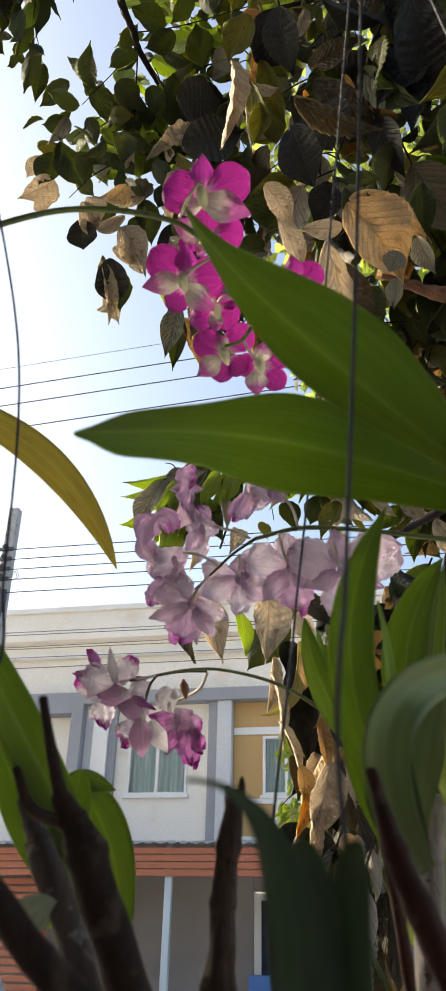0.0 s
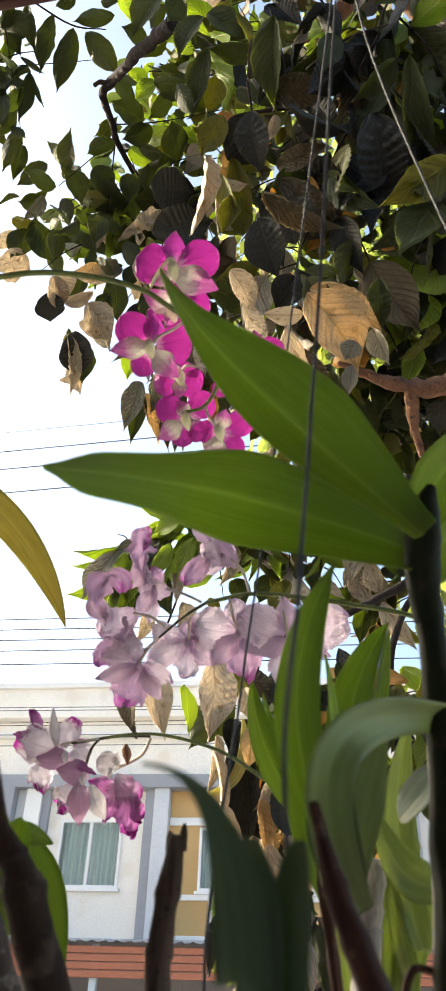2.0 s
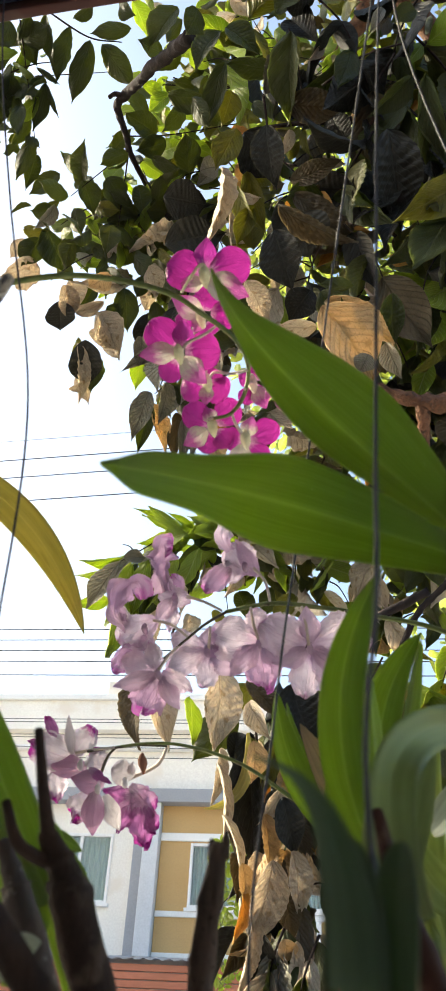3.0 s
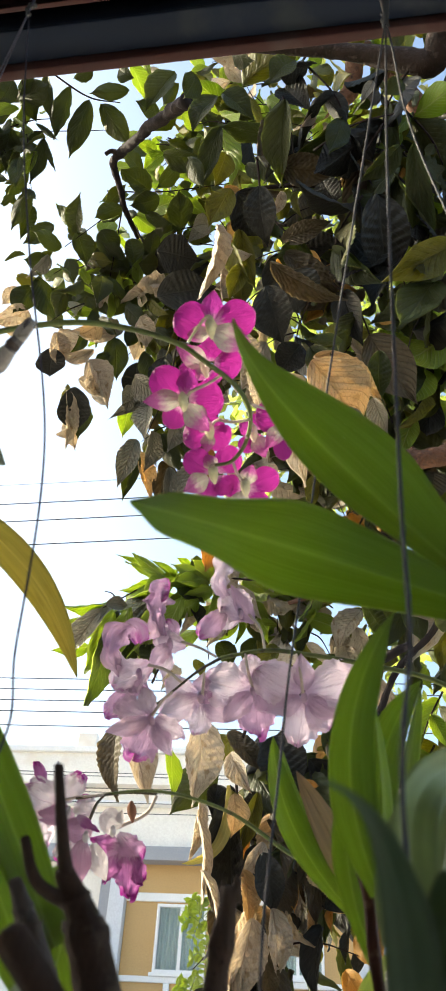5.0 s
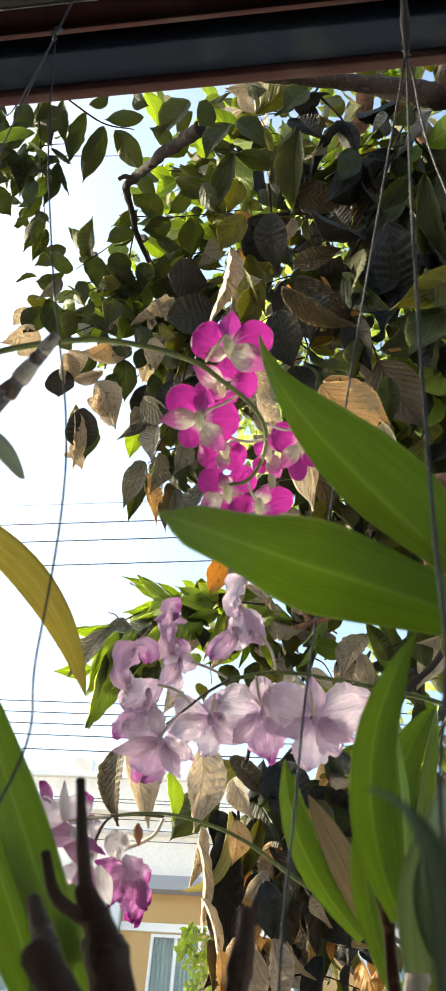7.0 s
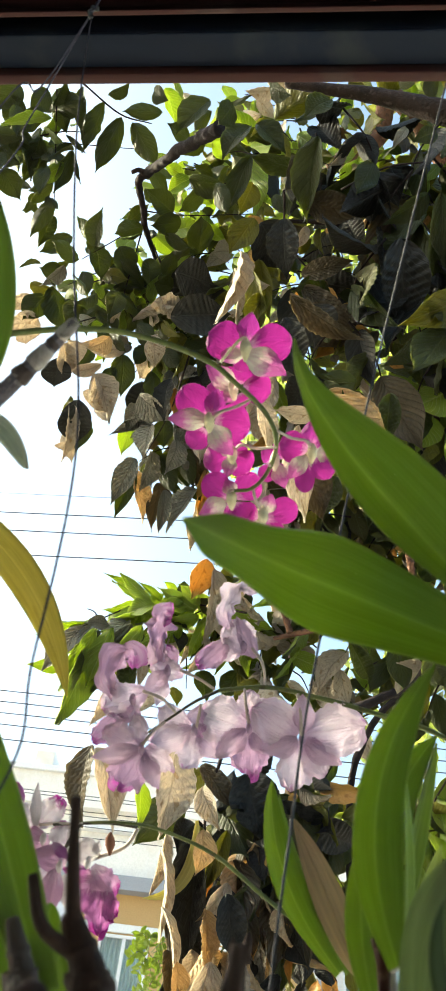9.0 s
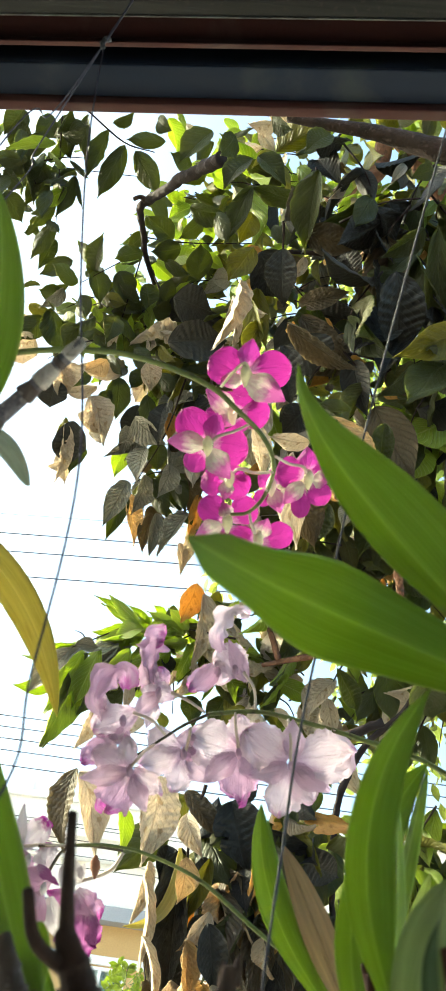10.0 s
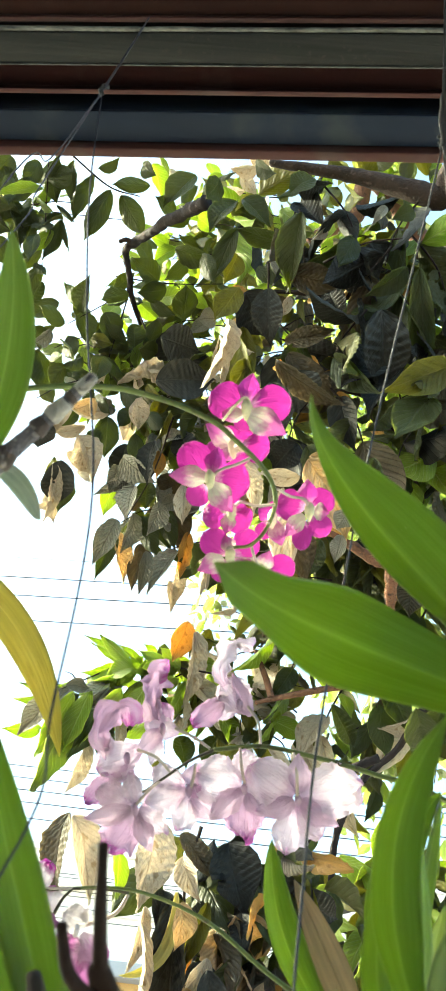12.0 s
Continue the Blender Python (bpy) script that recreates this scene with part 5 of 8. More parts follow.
far_left = thing("orchid_plant", (-0.14, 0.68, 1.585), "orchid plant with a grey cane and a yellowing leaf", "orchid plant", "orchid plants")
BANDED = [(-0.13, 0.66, 1.60), (-0.029, 0.622, 1.760), (0.004, 0.588, 1.800), (0.039, 0.563, 1.830), (0.065, 0.541, 1.847)]
cane_of(far_left, BANDED, (0.0085, 0.0085, 0.0082, 0.0075, 0.0064, 0.0052, 0.0042, 0.0036), 1.585, CANE_BAND, "dark banded cane", rings=(0.45, 0.65, 0.85), wobble=0.12)
STALK = curve_points(BANDED, 20)
for first, last, r, skin_, words in ((38, 45, 0.0080, CANE_GREY, "whitish papery band"), (46, 49, 0.0072, CANE_HUSK, "brown joint"), (57, 60, 0.0060, CANE_HUSK, "brown joint"),
                                     (62, 68, 0.0055, CANE_GREY, "whitish papery band"), (70, 72, 0.0046, CANE_HUSK, "brown joint"), (74, 80, 0.0042, CANE_GREY, "pale rounded tip")):
    part("band", tube(STALK[first:last + 1], (r * 0.98, r, r * 0.93, r * 0.86), 16, 2, wobble=0.1), skin_, far_left, words)
leaf_of(far_left, (-0.008, 0.595, 1.832), (0.010, 0.543, 1.866), (0.013, 0.478, 1.894), 0.030, 6, fold=0.2)
leaf_of(far_left, (-0.004, 0.600, 1.834), (0.020, 0.608, 1.827), (0.034, 0.625, 1.812), 0.0145, 35, "round", 0.45, material=ORCHID_SILVER, label="silvery curled leaf", twist=40)
leaf_of(far_left, (-0.120, 0.825, 1.956), (-0.039, 0.887, 1.914), (0.012, 0.943, 1.830), 0.033, 6, fold=0.15, material=ORCHID_YELLOW, label="yellowing drooping leaf", name="yellow_leaf")
part("flower_stalk", tube([(-0.13, 0.66, 1.60), (-0.157, 0.807, 1.906), (-0.118, 0.827, 1.955)], (0.003, 0.002), 8, 8), STEM_GREEN, far_left)


def basket(x, y, z, r, name="hanging_basket"):
    b = thing(name, (x, y, z), "brown clay orchid pot filled with coir, hung on wires", "flower pot", "hanging pots")
    bm = tube([(x, y, z - 0.14), (x, y, z - 0.1), (x, y, z - 0.02), (x, y, z)], (r * 0.62, r * 0.8, r * 0.97, r), 24, 4)
    part("pot", bm, CLAY, b)
    part("coir", tube([(x, y, z - 0.01), (x, y, z + 0.012)], (r * 0.93, r * 0.85), 20, 2, wobble=0.4), MOSS, b, "dark coir filling")


basket(0.35, 0.60, 1.39, 0.12)
basket(0.07, 0.56, 1.39, 0.09)
basket(0.37, 0.86, 1.34, 0.09)
basket(-0.14, 0.68, 1.59, 0.08)


def hanger(label, hook, up, *ends, r=0.0008, skin=WIRE):
    h = thing("hanging_wire", hook, label, "wire", "hanging wires")
    for k, line in enumerate((up, *ends)):
        part("strand", tube(line, (r * (1.6 if k == 0 else 1), r), 6, 10), skin, h)
    hk = Vector(hook)
    for k in range(5):
        a = k * 1.3
        part("knot", tube([hk + Vector((0.002 * math.cos(a), 0.002 * math.sin(a), -0.012 + 0.005 * k)), hk + Vector((0.003 * math.cos(a + 2), 0.003 * math.sin(a + 2), -0.008 + 0.005 * k)),
                           hk + Vector((0.002 * math.cos(a + 4), 0.002 * math.sin(a + 4), -0.006 + 0.005 * k))], (0.0014, 0.0014), 6, 5), CABLE, h)


hanger("dark twisted wires holding a hanging orchid pot", (0.293, 0.515, 2.195),
       [(0.293, 0.515, 2.19), (0.290, 0.473, 2.243), (0.290, 0.444, 2.302), (0.291, 0.418, 2.369)],
       [(0.293, 0.515, 2.19), (0.276, 0.510, 1.962), (0.265, 0.502, 1.795), (0.256, 0.487, 1.664), (0.252, 0.475, 1.603), (0.247, 0.489, 1.535), (0.265, 0.50, 1.39)],
       [(0.293, 0.515, 2.19), (0.247, 0.660, 1.955), (0.222, 0.710, 1.783), (0.209, 0.704, 1.663), (0.203, 0.655, 1.497), (0.255, 0.62, 1.39)],
       [(0.293, 0.515, 2.19), (0.324, 0.571, 2.012), (0.46, 0.64, 1.39)])
HOOK, RISE = Vector((0.293, 0.515, 2.185)), Vector((0.290, 0.473, 2.243))
part("wrap", tube([HOOK, HOOK.lerp(RISE, 0.2), HOOK.lerp(RISE, 0.45), HOOK.lerp(RISE, 0.7)], (0.0024, 0.0038, 0.0038, 0.0022), 10, 6, wobble=0.5), CABLE, bpy.data.objects["hanging_wire"], "dark tape wrapped round the knot")
hanger("dark twisted wires holding a hanging orchid pot", (-0.004, 0.504, 2.229),
       [(-0.004, 0.504, 2.225), (0.007, 0.489, 2.282), (0.021, 0.469, 2.331)],
       [(-0.004, 0.504, 2.225), (0.013, 0.533, 2.084), (0.038, 0.563, 1.949), (0.072, 0.586, 1.799), (0.081, 0.595, 1.669), (0.080, 0.594, 1.591), (-0.0, 0.58, 1.39)],
       [(-0.004, 0.504, 2.225), (-0.050, 0.567, 2.153), (-0.071, 0.595, 2.098), (-0.2, 0.66, 1.6)],
       [(-0.004, 0.504, 2.225), (-0.045, 0.551, 2.184), (-0.081, 0.566, 2.144), (-0.2, 0.72, 1.6)], r=0.00072, skin=WIRE_BLUE)

# ---- the tree before the porch ----
def unit_leaf(kind, form, seed):
    """A leaf one unit long and wide, from its foot along y, with an upper and an under skin."""
    rnd = random.Random(seed)
    bm = bmesh.new()
    uvs = bm.loops.layers.uv.new("UVMap")
    droop, fold, curl, crimp = {"flat": (0.08, 0.14, 0.0, 0.006), "bent": (0.3, 0.34, 0.06, 0.010), "cupped": (0.16, -0.2, 0.0, 0.010), "crimped": (0.25, 0.4, 0.15, 0.016), "curled": (0.5, 0.55, 0.5, 0.03), "ribbed": (0.22, 0.32, 0.1, 0.013)}[form]
    ribbed = form in ("ribbed", "crimped")
    na, nc = (54, 8) if ribbed else (18, 6)
    for lay in (0, 1):
        rows = []
        for i in range(na + 1):
            v = i / na
            w = 0.51 * math.sin(math.pi * v ** 0.9) ** (0.72 + 0.85 * v * v) + 0.008 * (1 - v) if v < 1 else 0.002
            line = []
            for j in range(nc + 1):
                u = j / nc * 2 - 1
                rim = 1 + (0.07 * noise.noise(Vector((v * 6, u * 3, seed * 1.3))) if abs(u) > 0.9 else 0.0)
                z = -droop * v * v + fold * 0.8 * abs(u) * w + curl * 0.25 * u * u * math.sin(v * 3)
                z += crimp * (min(1.0, 3 * abs(u)) if ribbed else 1.0) * math.sin((v * 11 - abs(u) * w * 7) * 2 * math.pi if ribbed else v * 30 - abs(u) * 6)
                z += 0.07 * noise.noise(Vector((u * 1.3, v * 2.2, seed * 2.7))) + 0.03 * abs(u) * noise.noise(Vector((u * 2, v * 7, seed * 1.9)))
                x = u * w * rim * (1 - 0.25 * abs(curl) * abs(u)) + 0.06 * math.sin(v * 2.5 + seed)
                line.append((bm.verts.new((x, v, z - lay * 0.009)), (u / 2 + 0.5, v)))
            rows.append(line)
        for a, b in zip(rows, rows[1:]):
            for j in range(nc):
                quad = [a[j], a[j + 1], b[j + 1], b[j]]
                for three in ((quad[0], quad[1], quad[2]), (quad[0], quad[2], quad[3])):
                    three = three[::-1] if lay else three
                    f = bm.faces.new([q[0] for q in three])
                    f.material_index = lay
                    for loop, q in zip(f.loops, three):
                        loop[uvs].uv = q[1]
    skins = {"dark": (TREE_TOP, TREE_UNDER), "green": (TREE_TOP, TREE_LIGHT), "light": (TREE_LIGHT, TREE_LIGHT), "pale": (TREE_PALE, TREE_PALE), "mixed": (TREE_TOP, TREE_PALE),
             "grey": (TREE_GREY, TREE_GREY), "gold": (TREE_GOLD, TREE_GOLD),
             "black": (TREE_BLACK, TREE_BLACK), "olive": (TREE_OLIVE, TREE_OLIVE), "brown": (TREE_BROWN, TREE_BROWN), "tan": (TREE_SUNNED, TREE_SUNNED)}[kind]
    return mesh_of("leaf", bm, *skins)


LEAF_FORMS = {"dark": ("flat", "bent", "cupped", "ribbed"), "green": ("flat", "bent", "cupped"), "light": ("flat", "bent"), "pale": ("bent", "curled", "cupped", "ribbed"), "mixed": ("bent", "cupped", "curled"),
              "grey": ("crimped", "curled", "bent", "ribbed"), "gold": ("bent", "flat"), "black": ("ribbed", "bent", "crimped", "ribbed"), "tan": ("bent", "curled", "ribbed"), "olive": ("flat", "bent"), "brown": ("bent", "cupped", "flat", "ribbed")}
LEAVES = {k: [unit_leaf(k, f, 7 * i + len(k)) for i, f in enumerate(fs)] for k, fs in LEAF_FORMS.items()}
TREE_AT = Vector((1.25, 1.95, 0.0))
tree = thing("leafy_tree", TREE_AT, "dense dark-leaved tree with many dry beige leaves", "tree")
pick = random.Random(5)


def leaf(kind, foot, tip, width, roll=0.0, form=None):
    """One leaf of the tree, its upper side to the porch, turned by roll degrees about its length."""
    foot, tip = Vector(foot), Vector(tip)
    y = (tip - foot).normalized()
    n = EYE_SIDE - foot
    n = Matrix.Rotation(radians(roll), 3, y) @ (n - y * n.dot(y)).normalized()
    x = y.cross(n)
    long_, width = (tip - foot).length * 1.05, width * (1.0 if kind in ("dark", "olive", "light", "green") else 1.2)
    m = Matrix((x, y, n)).transposed().to_4x4()
    me = LEAVES[kind][pick.randrange(len(LEAVES[kind])) if form is None else form]
    ob = new("leaf", me)
    ob.parent = tree
    ob.matrix_local = Matrix.Translation(foot - TREE_AT) @ m @ Matrix.Diagonal((width, long_, long_, 1))
    return ob


def limb(points, radii, material=None, wobble=0.12, name="limb"):
    return part(name, tube(points, radii, 14, 14, wobble=wobble), material or BARK, tree)


def twig(points, n, size, kinds, seed, hang=0.5, spread=1.0, r=0.003, wide=0.5, turn=180):
    """A twig with n leaves set out along it. kinds: a word of leaf kinds to draw from; hang: how far the leaves droop."""
    rnd = random.Random(seed)
    part("twig", tube(points, (r, r * 0.4), 6, 5), BARK, tree)
    line = curve_points(points, 12)
    for k in range(n):
        s = (k + rnd.uniform(0.2, 0.8)) / n
        i = min(int(s * (len(line) - 1)), len(line) - 2)
        p, ahead = line[i], (line[i + 1] - line[i]).normalized()
        side = Vector((rnd.uniform(-1, 1), rnd.uniform(-0.7, 0.5), rnd.uniform(-0.6, 0.8))) * spread
        way = (ahead * 0.55 + side + Vector((0, 0, -1.1 * hang))).normalized()
        long_ = size * rnd.uniform(0.75, 1.2)
        leaf(rnd.choice(kinds), p, p + way * long_, long_ * wide * rnd.uniform(0.85, 1.15), rnd.uniform(-turn, turn))


limb([TREE_AT, (1.22, 1.95, 0.9), (1.15, 1.9, 2.0), (1.12, 1.9, 3.2), (1.0, 1.95, 4.6)], (0.10, 0.085, 0.08, 0.07, 0.04), name="trunk")
limb([(1.14, 1.9, 2.6), (0.619, 1.059, 3.357), (0.517, 1.045, 3.385), (0.326, 1.041, 3.465), (0.125, 1.048, 3.522)], (0.05, 0.034, 0.03, 0.018, 0.009))
limb([(-0.021, 1.105, 3.398), (-0.078, 1.156, 3.441), (-0.135, 1.203, 3.475), (-0.178, 1.250, 3.509), (-0.223, 1.295, 3.545), (-0.249, 1.315, 3.551), (-0.257, 1.332, 3.547), (-0.250, 1.361, 3.533), (-0.242, 1.399, 3.522), (-0.239, 1.428, 3.507), (-0.226, 1.478, 3.500), (-0.211, 1.518, 3.489), (-0.188, 1.571, 3.479)], (0.018, 0.015, 0.0135, 0.0115, 0.0125, 0.011, 0.009, 0.008, 0.0085, 0.0065, 0.005, 0.003), BARK_DARK, wobble=0.45)
limb([(-0.237, 1.305, 3.548), (-0.253, 1.294, 3.544), (-0.268, 1.297, 3.539)], (0.008, 0.007, 0.006), wobble=0.4)
limb([(1.14, 1.9, 2.3), (0.667, 1.482, 2.666), (0.559, 1.457, 2.607), (0.495, 1.445, 2.573), (0.440, 1.431, 2.563), (0.393, 1.412, 2.562), (0.350, 1.390, 2.566), (0.304, 1.366, 2.573)], (0.034, 0.030, 0.026, 0.022, 0.016, 0.012, 0.008, 0.004), BARK_RED, wobble=0.6)
limb([(0.437, 1.430, 2.565), (0.441, 1.461, 2.537), (0.447, 1.505, 2.510), (0.470, 1.579, 2.480)], (0.015, 0.012, 0.009, 0.004), BARK_RED, wobble=0.45)
limb([(1.05, 1.95, 3.9), (0.489, 1.340, 4.141), (0.392, 1.390, 4.021), (0.257, 1.440, 3.951)], (0.04, 0.03, 0.026, 0.016), BARK_RED)
limb([(1.14, 1.92, 2.8), (0.635, 1.772, 2.526), (0.517, 1.869, 2.424), (0.448, 1.916, 2.367), (0.401, 1.975, 2.263), (0.400, 2.035, 2.120), (0.413, 2.081, 1.975)], (0.016, 0.009, 0.007, 0.007, 0.007, 0.006, 0.005), BARK_DARK, wobble=0.5)
limb([(0.634, 1.756, 2.548), (0.422, 1.811, 2.543), (0.299, 1.839, 2.524), (0.209, 1.858, 2.503)], (0.009, 0.008, 0.007, 0.005), BARK_RED)
limb([(0.243, 1.850, 2.513), (0.225, 1.841, 2.564), (0.199, 1.834, 2.626)], (0.008, 0.007, 0.005), BARK_RED)
limb([(0.451, 1.713, 2.313), (0.297, 1.748, 2.248), (0.155, 1.754, 2.203), (0.071, 1.754, 2.199)], (0.009, 0.007, 0.005, 0.003), BARK_DARK, wobble=0.5)
limb([(1.12, 1.9, 2.9), (0.503, 1.371, 3.338), (0.303, 1.328, 3.388), (0.138, 1.328, 3.393)], (0.02, 0.012, 0.008, 0.004))
limb([(1.12, 1.9, 2.7), (0.519, 1.534, 3.103), (0.384, 1.467, 3.176), (0.246, 1.508, 3.158)], (0.02, 0.012, 0.008, 0.004))

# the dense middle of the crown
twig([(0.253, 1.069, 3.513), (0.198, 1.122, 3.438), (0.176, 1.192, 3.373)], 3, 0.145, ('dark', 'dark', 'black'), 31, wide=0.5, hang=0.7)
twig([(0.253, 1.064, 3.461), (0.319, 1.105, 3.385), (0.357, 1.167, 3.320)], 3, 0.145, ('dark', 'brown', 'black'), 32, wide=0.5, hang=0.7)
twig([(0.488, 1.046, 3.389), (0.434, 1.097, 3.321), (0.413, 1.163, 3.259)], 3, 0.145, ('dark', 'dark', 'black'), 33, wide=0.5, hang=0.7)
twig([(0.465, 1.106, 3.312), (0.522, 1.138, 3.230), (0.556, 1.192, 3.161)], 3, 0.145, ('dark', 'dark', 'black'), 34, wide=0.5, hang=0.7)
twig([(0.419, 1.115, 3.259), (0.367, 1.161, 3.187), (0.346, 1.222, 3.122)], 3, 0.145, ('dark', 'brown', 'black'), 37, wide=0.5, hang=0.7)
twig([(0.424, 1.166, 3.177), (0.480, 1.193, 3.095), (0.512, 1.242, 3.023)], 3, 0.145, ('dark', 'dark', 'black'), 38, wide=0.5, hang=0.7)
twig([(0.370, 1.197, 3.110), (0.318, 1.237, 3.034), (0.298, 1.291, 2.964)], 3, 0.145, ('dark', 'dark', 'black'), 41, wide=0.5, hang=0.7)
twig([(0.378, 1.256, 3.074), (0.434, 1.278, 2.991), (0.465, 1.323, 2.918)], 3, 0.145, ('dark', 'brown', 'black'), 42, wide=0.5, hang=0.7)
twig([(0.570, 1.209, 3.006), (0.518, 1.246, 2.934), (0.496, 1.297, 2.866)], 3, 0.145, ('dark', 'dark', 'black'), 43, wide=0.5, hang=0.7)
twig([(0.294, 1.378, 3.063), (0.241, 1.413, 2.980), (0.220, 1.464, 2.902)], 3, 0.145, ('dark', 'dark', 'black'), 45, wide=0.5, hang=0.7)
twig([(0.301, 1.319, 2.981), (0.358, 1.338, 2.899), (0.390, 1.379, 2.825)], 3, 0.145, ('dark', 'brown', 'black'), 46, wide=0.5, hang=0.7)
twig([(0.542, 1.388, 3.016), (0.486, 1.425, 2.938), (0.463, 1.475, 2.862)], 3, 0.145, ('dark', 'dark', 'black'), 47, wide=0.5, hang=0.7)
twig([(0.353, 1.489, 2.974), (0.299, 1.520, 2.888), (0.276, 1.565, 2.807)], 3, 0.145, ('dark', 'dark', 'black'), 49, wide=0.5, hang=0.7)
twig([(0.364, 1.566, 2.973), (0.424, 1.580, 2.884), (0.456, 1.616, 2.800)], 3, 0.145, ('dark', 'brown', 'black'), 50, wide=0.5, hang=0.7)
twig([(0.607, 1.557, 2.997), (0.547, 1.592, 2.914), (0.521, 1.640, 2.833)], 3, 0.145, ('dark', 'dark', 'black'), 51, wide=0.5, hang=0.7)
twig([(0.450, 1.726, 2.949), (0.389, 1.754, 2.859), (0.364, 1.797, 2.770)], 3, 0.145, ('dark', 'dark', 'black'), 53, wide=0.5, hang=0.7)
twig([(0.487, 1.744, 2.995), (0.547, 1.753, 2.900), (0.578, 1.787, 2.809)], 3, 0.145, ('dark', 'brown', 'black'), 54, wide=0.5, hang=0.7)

# leaves that stand out, one by one
leaf('dark', (-0.398, 1.113, 3.605), (-0.396, 1.200, 3.524), 0.044, 53)
leaf('dark', (-0.350, 1.154, 3.623), (-0.375, 1.245, 3.531), 0.058, -47)
leaf('dark', (-0.303, 1.181, 3.601), (-0.353, 1.274, 3.500), 0.058, 8)
leaf('dark', (-0.280, 1.204, 3.618), (-0.206, 1.274, 3.556), 0.062, 5)
leaf('dark', (-0.337, 1.142, 3.631), (-0.279, 1.111, 3.613), 0.039, 45)
leaf('dark', (-0.197, 1.172, 3.626), (-0.281, 1.155, 3.573), 0.042, 7)
leaf('dark', (-0.462, 1.146, 3.562), (-0.417, 1.094, 3.552), 0.042, 51)
leaf('dark', (-0.600, 1.188, 3.518), (-0.526, 1.218, 3.485), 0.069, 22)
leaf('dark', (-0.565, 1.201, 3.537), (-0.503, 1.282, 3.473), 0.070, -55)
leaf('dark', (-0.513, 1.223, 3.546), (-0.526, 1.295, 3.458), 0.062, -21)
leaf('dark', (-0.431, 1.256, 3.556), (-0.460, 1.326, 3.465), 0.046, -26)
leaf('dark', (-0.426, 1.255, 3.546), (-0.391, 1.301, 3.487), 0.014, -42)
leaf('dark', (-0.483, 1.317, 3.521), (-0.524, 1.358, 3.438), 0.047, -52)
leaf('dark', (-0.473, 1.344, 3.463), (-0.516, 1.394, 3.371), 0.050, 28)
leaf('dark', (-0.475, 1.393, 3.459), (-0.495, 1.434, 3.379), 0.042, -7)
leaf('dark', (-0.608, 1.285, 3.480), (-0.551, 1.332, 3.429), 0.062, -1)
leaf('dark', (-0.454, 1.164, 3.591), (-0.435, 1.194, 3.538), 0.046, 12)
leaf('dark', (-0.440, 1.214, 3.550), (-0.386, 1.235, 3.510), 0.015, 1)
leaf('dark', (-0.590, 1.138, 3.567), (-0.530, 1.179, 3.525), 0.070, 15)
leaf('dark', (-0.498, 1.150, 3.559), (-0.546, 1.183, 3.483), 0.054, -26)
leaf('dark', (-0.606, 1.232, 3.507), (-0.556, 1.260, 3.466), 0.054, 42)
leaf('dark', (-0.486, 1.115, 3.589), (-0.509, 1.150, 3.522), 0.054, -18)
leaf('dark', (-0.563, 1.105, 3.590), (-0.586, 1.140, 3.522), 0.062, -2)
leaf('dark', (-0.163, 1.404, 3.543), (-0.219, 1.338, 3.521), 0.066, 16)
leaf('dark', (-0.088, 1.356, 3.591), (-0.135, 1.390, 3.520), 0.062, -43)
leaf('dark', (-0.121, 1.324, 3.568), (-0.020, 1.333, 3.531), 0.073, 37)
leaf('dark', (-0.371, 1.476, 3.454), (-0.361, 1.377, 3.467), 0.062, -40)
leaf('dark', (-0.412, 1.500, 3.427), (-0.459, 1.436, 3.403), 0.058, 37)
leaf('dark', (-0.086, 1.504, 3.507), (-0.086, 1.408, 3.517), 0.074, 9)
leaf('light', (-0.160, 1.367, 3.688), (-0.198, 1.332, 3.653), 0.036, -1)
leaf('light', (-0.136, 1.370, 3.667), (-0.183, 1.373, 3.613), 0.048, 30)
leaf('dark', (-0.139, 1.413, 3.518), (-0.206, 1.407, 3.463), 0.061, -19)
leaf('dark', (-0.243, 1.428, 3.502), (-0.300, 1.424, 3.444), 0.054, 8)
leaf('light', (-0.240, 1.533, 3.629), (-0.176, 1.555, 3.581), 0.049, 9)
leaf('dark', (-0.183, 1.454, 3.499), (-0.112, 1.463, 3.458), 0.054, 54)
leaf('dark', (-0.221, 1.492, 3.444), (-0.197, 1.533, 3.374), 0.057, -24)
leaf('dark', (-0.309, 1.480, 3.468), (-0.261, 1.522, 3.405), 0.066, -4)
leaf('dark', (-0.372, 1.471, 3.445), (-0.329, 1.513, 3.381), 0.065, -33)
leaf('dark', (-0.398, 1.519, 3.395), (-0.378, 1.546, 3.332), 0.058, 34)
leaf('dark', (-0.286, 1.506, 3.458), (-0.323, 1.531, 3.383), 0.062, 39)
leaf('olive', (-0.339, 1.529, 3.405), (-0.272, 1.519, 3.380), 0.042, 1)
leaf('light', (-0.279, 1.636, 3.496), (-0.201, 1.640, 3.460), 0.048, -42)
leaf('dark', (-0.311, 1.591, 3.395), (-0.374, 1.612, 3.312), 0.058, 11)
leaf('dark', (-0.265, 1.625, 3.383), (-0.292, 1.648, 3.308), 0.062, -8)
leaf('dark', (-0.481, 1.547, 3.360), (-0.420, 1.619, 3.279), 0.100, -52)
leaf('dark', (-0.497, 1.564, 3.343), (-0.527, 1.590, 3.262), 0.069, -16)
leaf('pale', (-0.536, 1.565, 3.341), (-0.557, 1.574, 3.274), 0.035, -28)
leaf('pale', (-0.514, 1.610, 3.304), (-0.570, 1.609, 3.229), 0.074, -20)
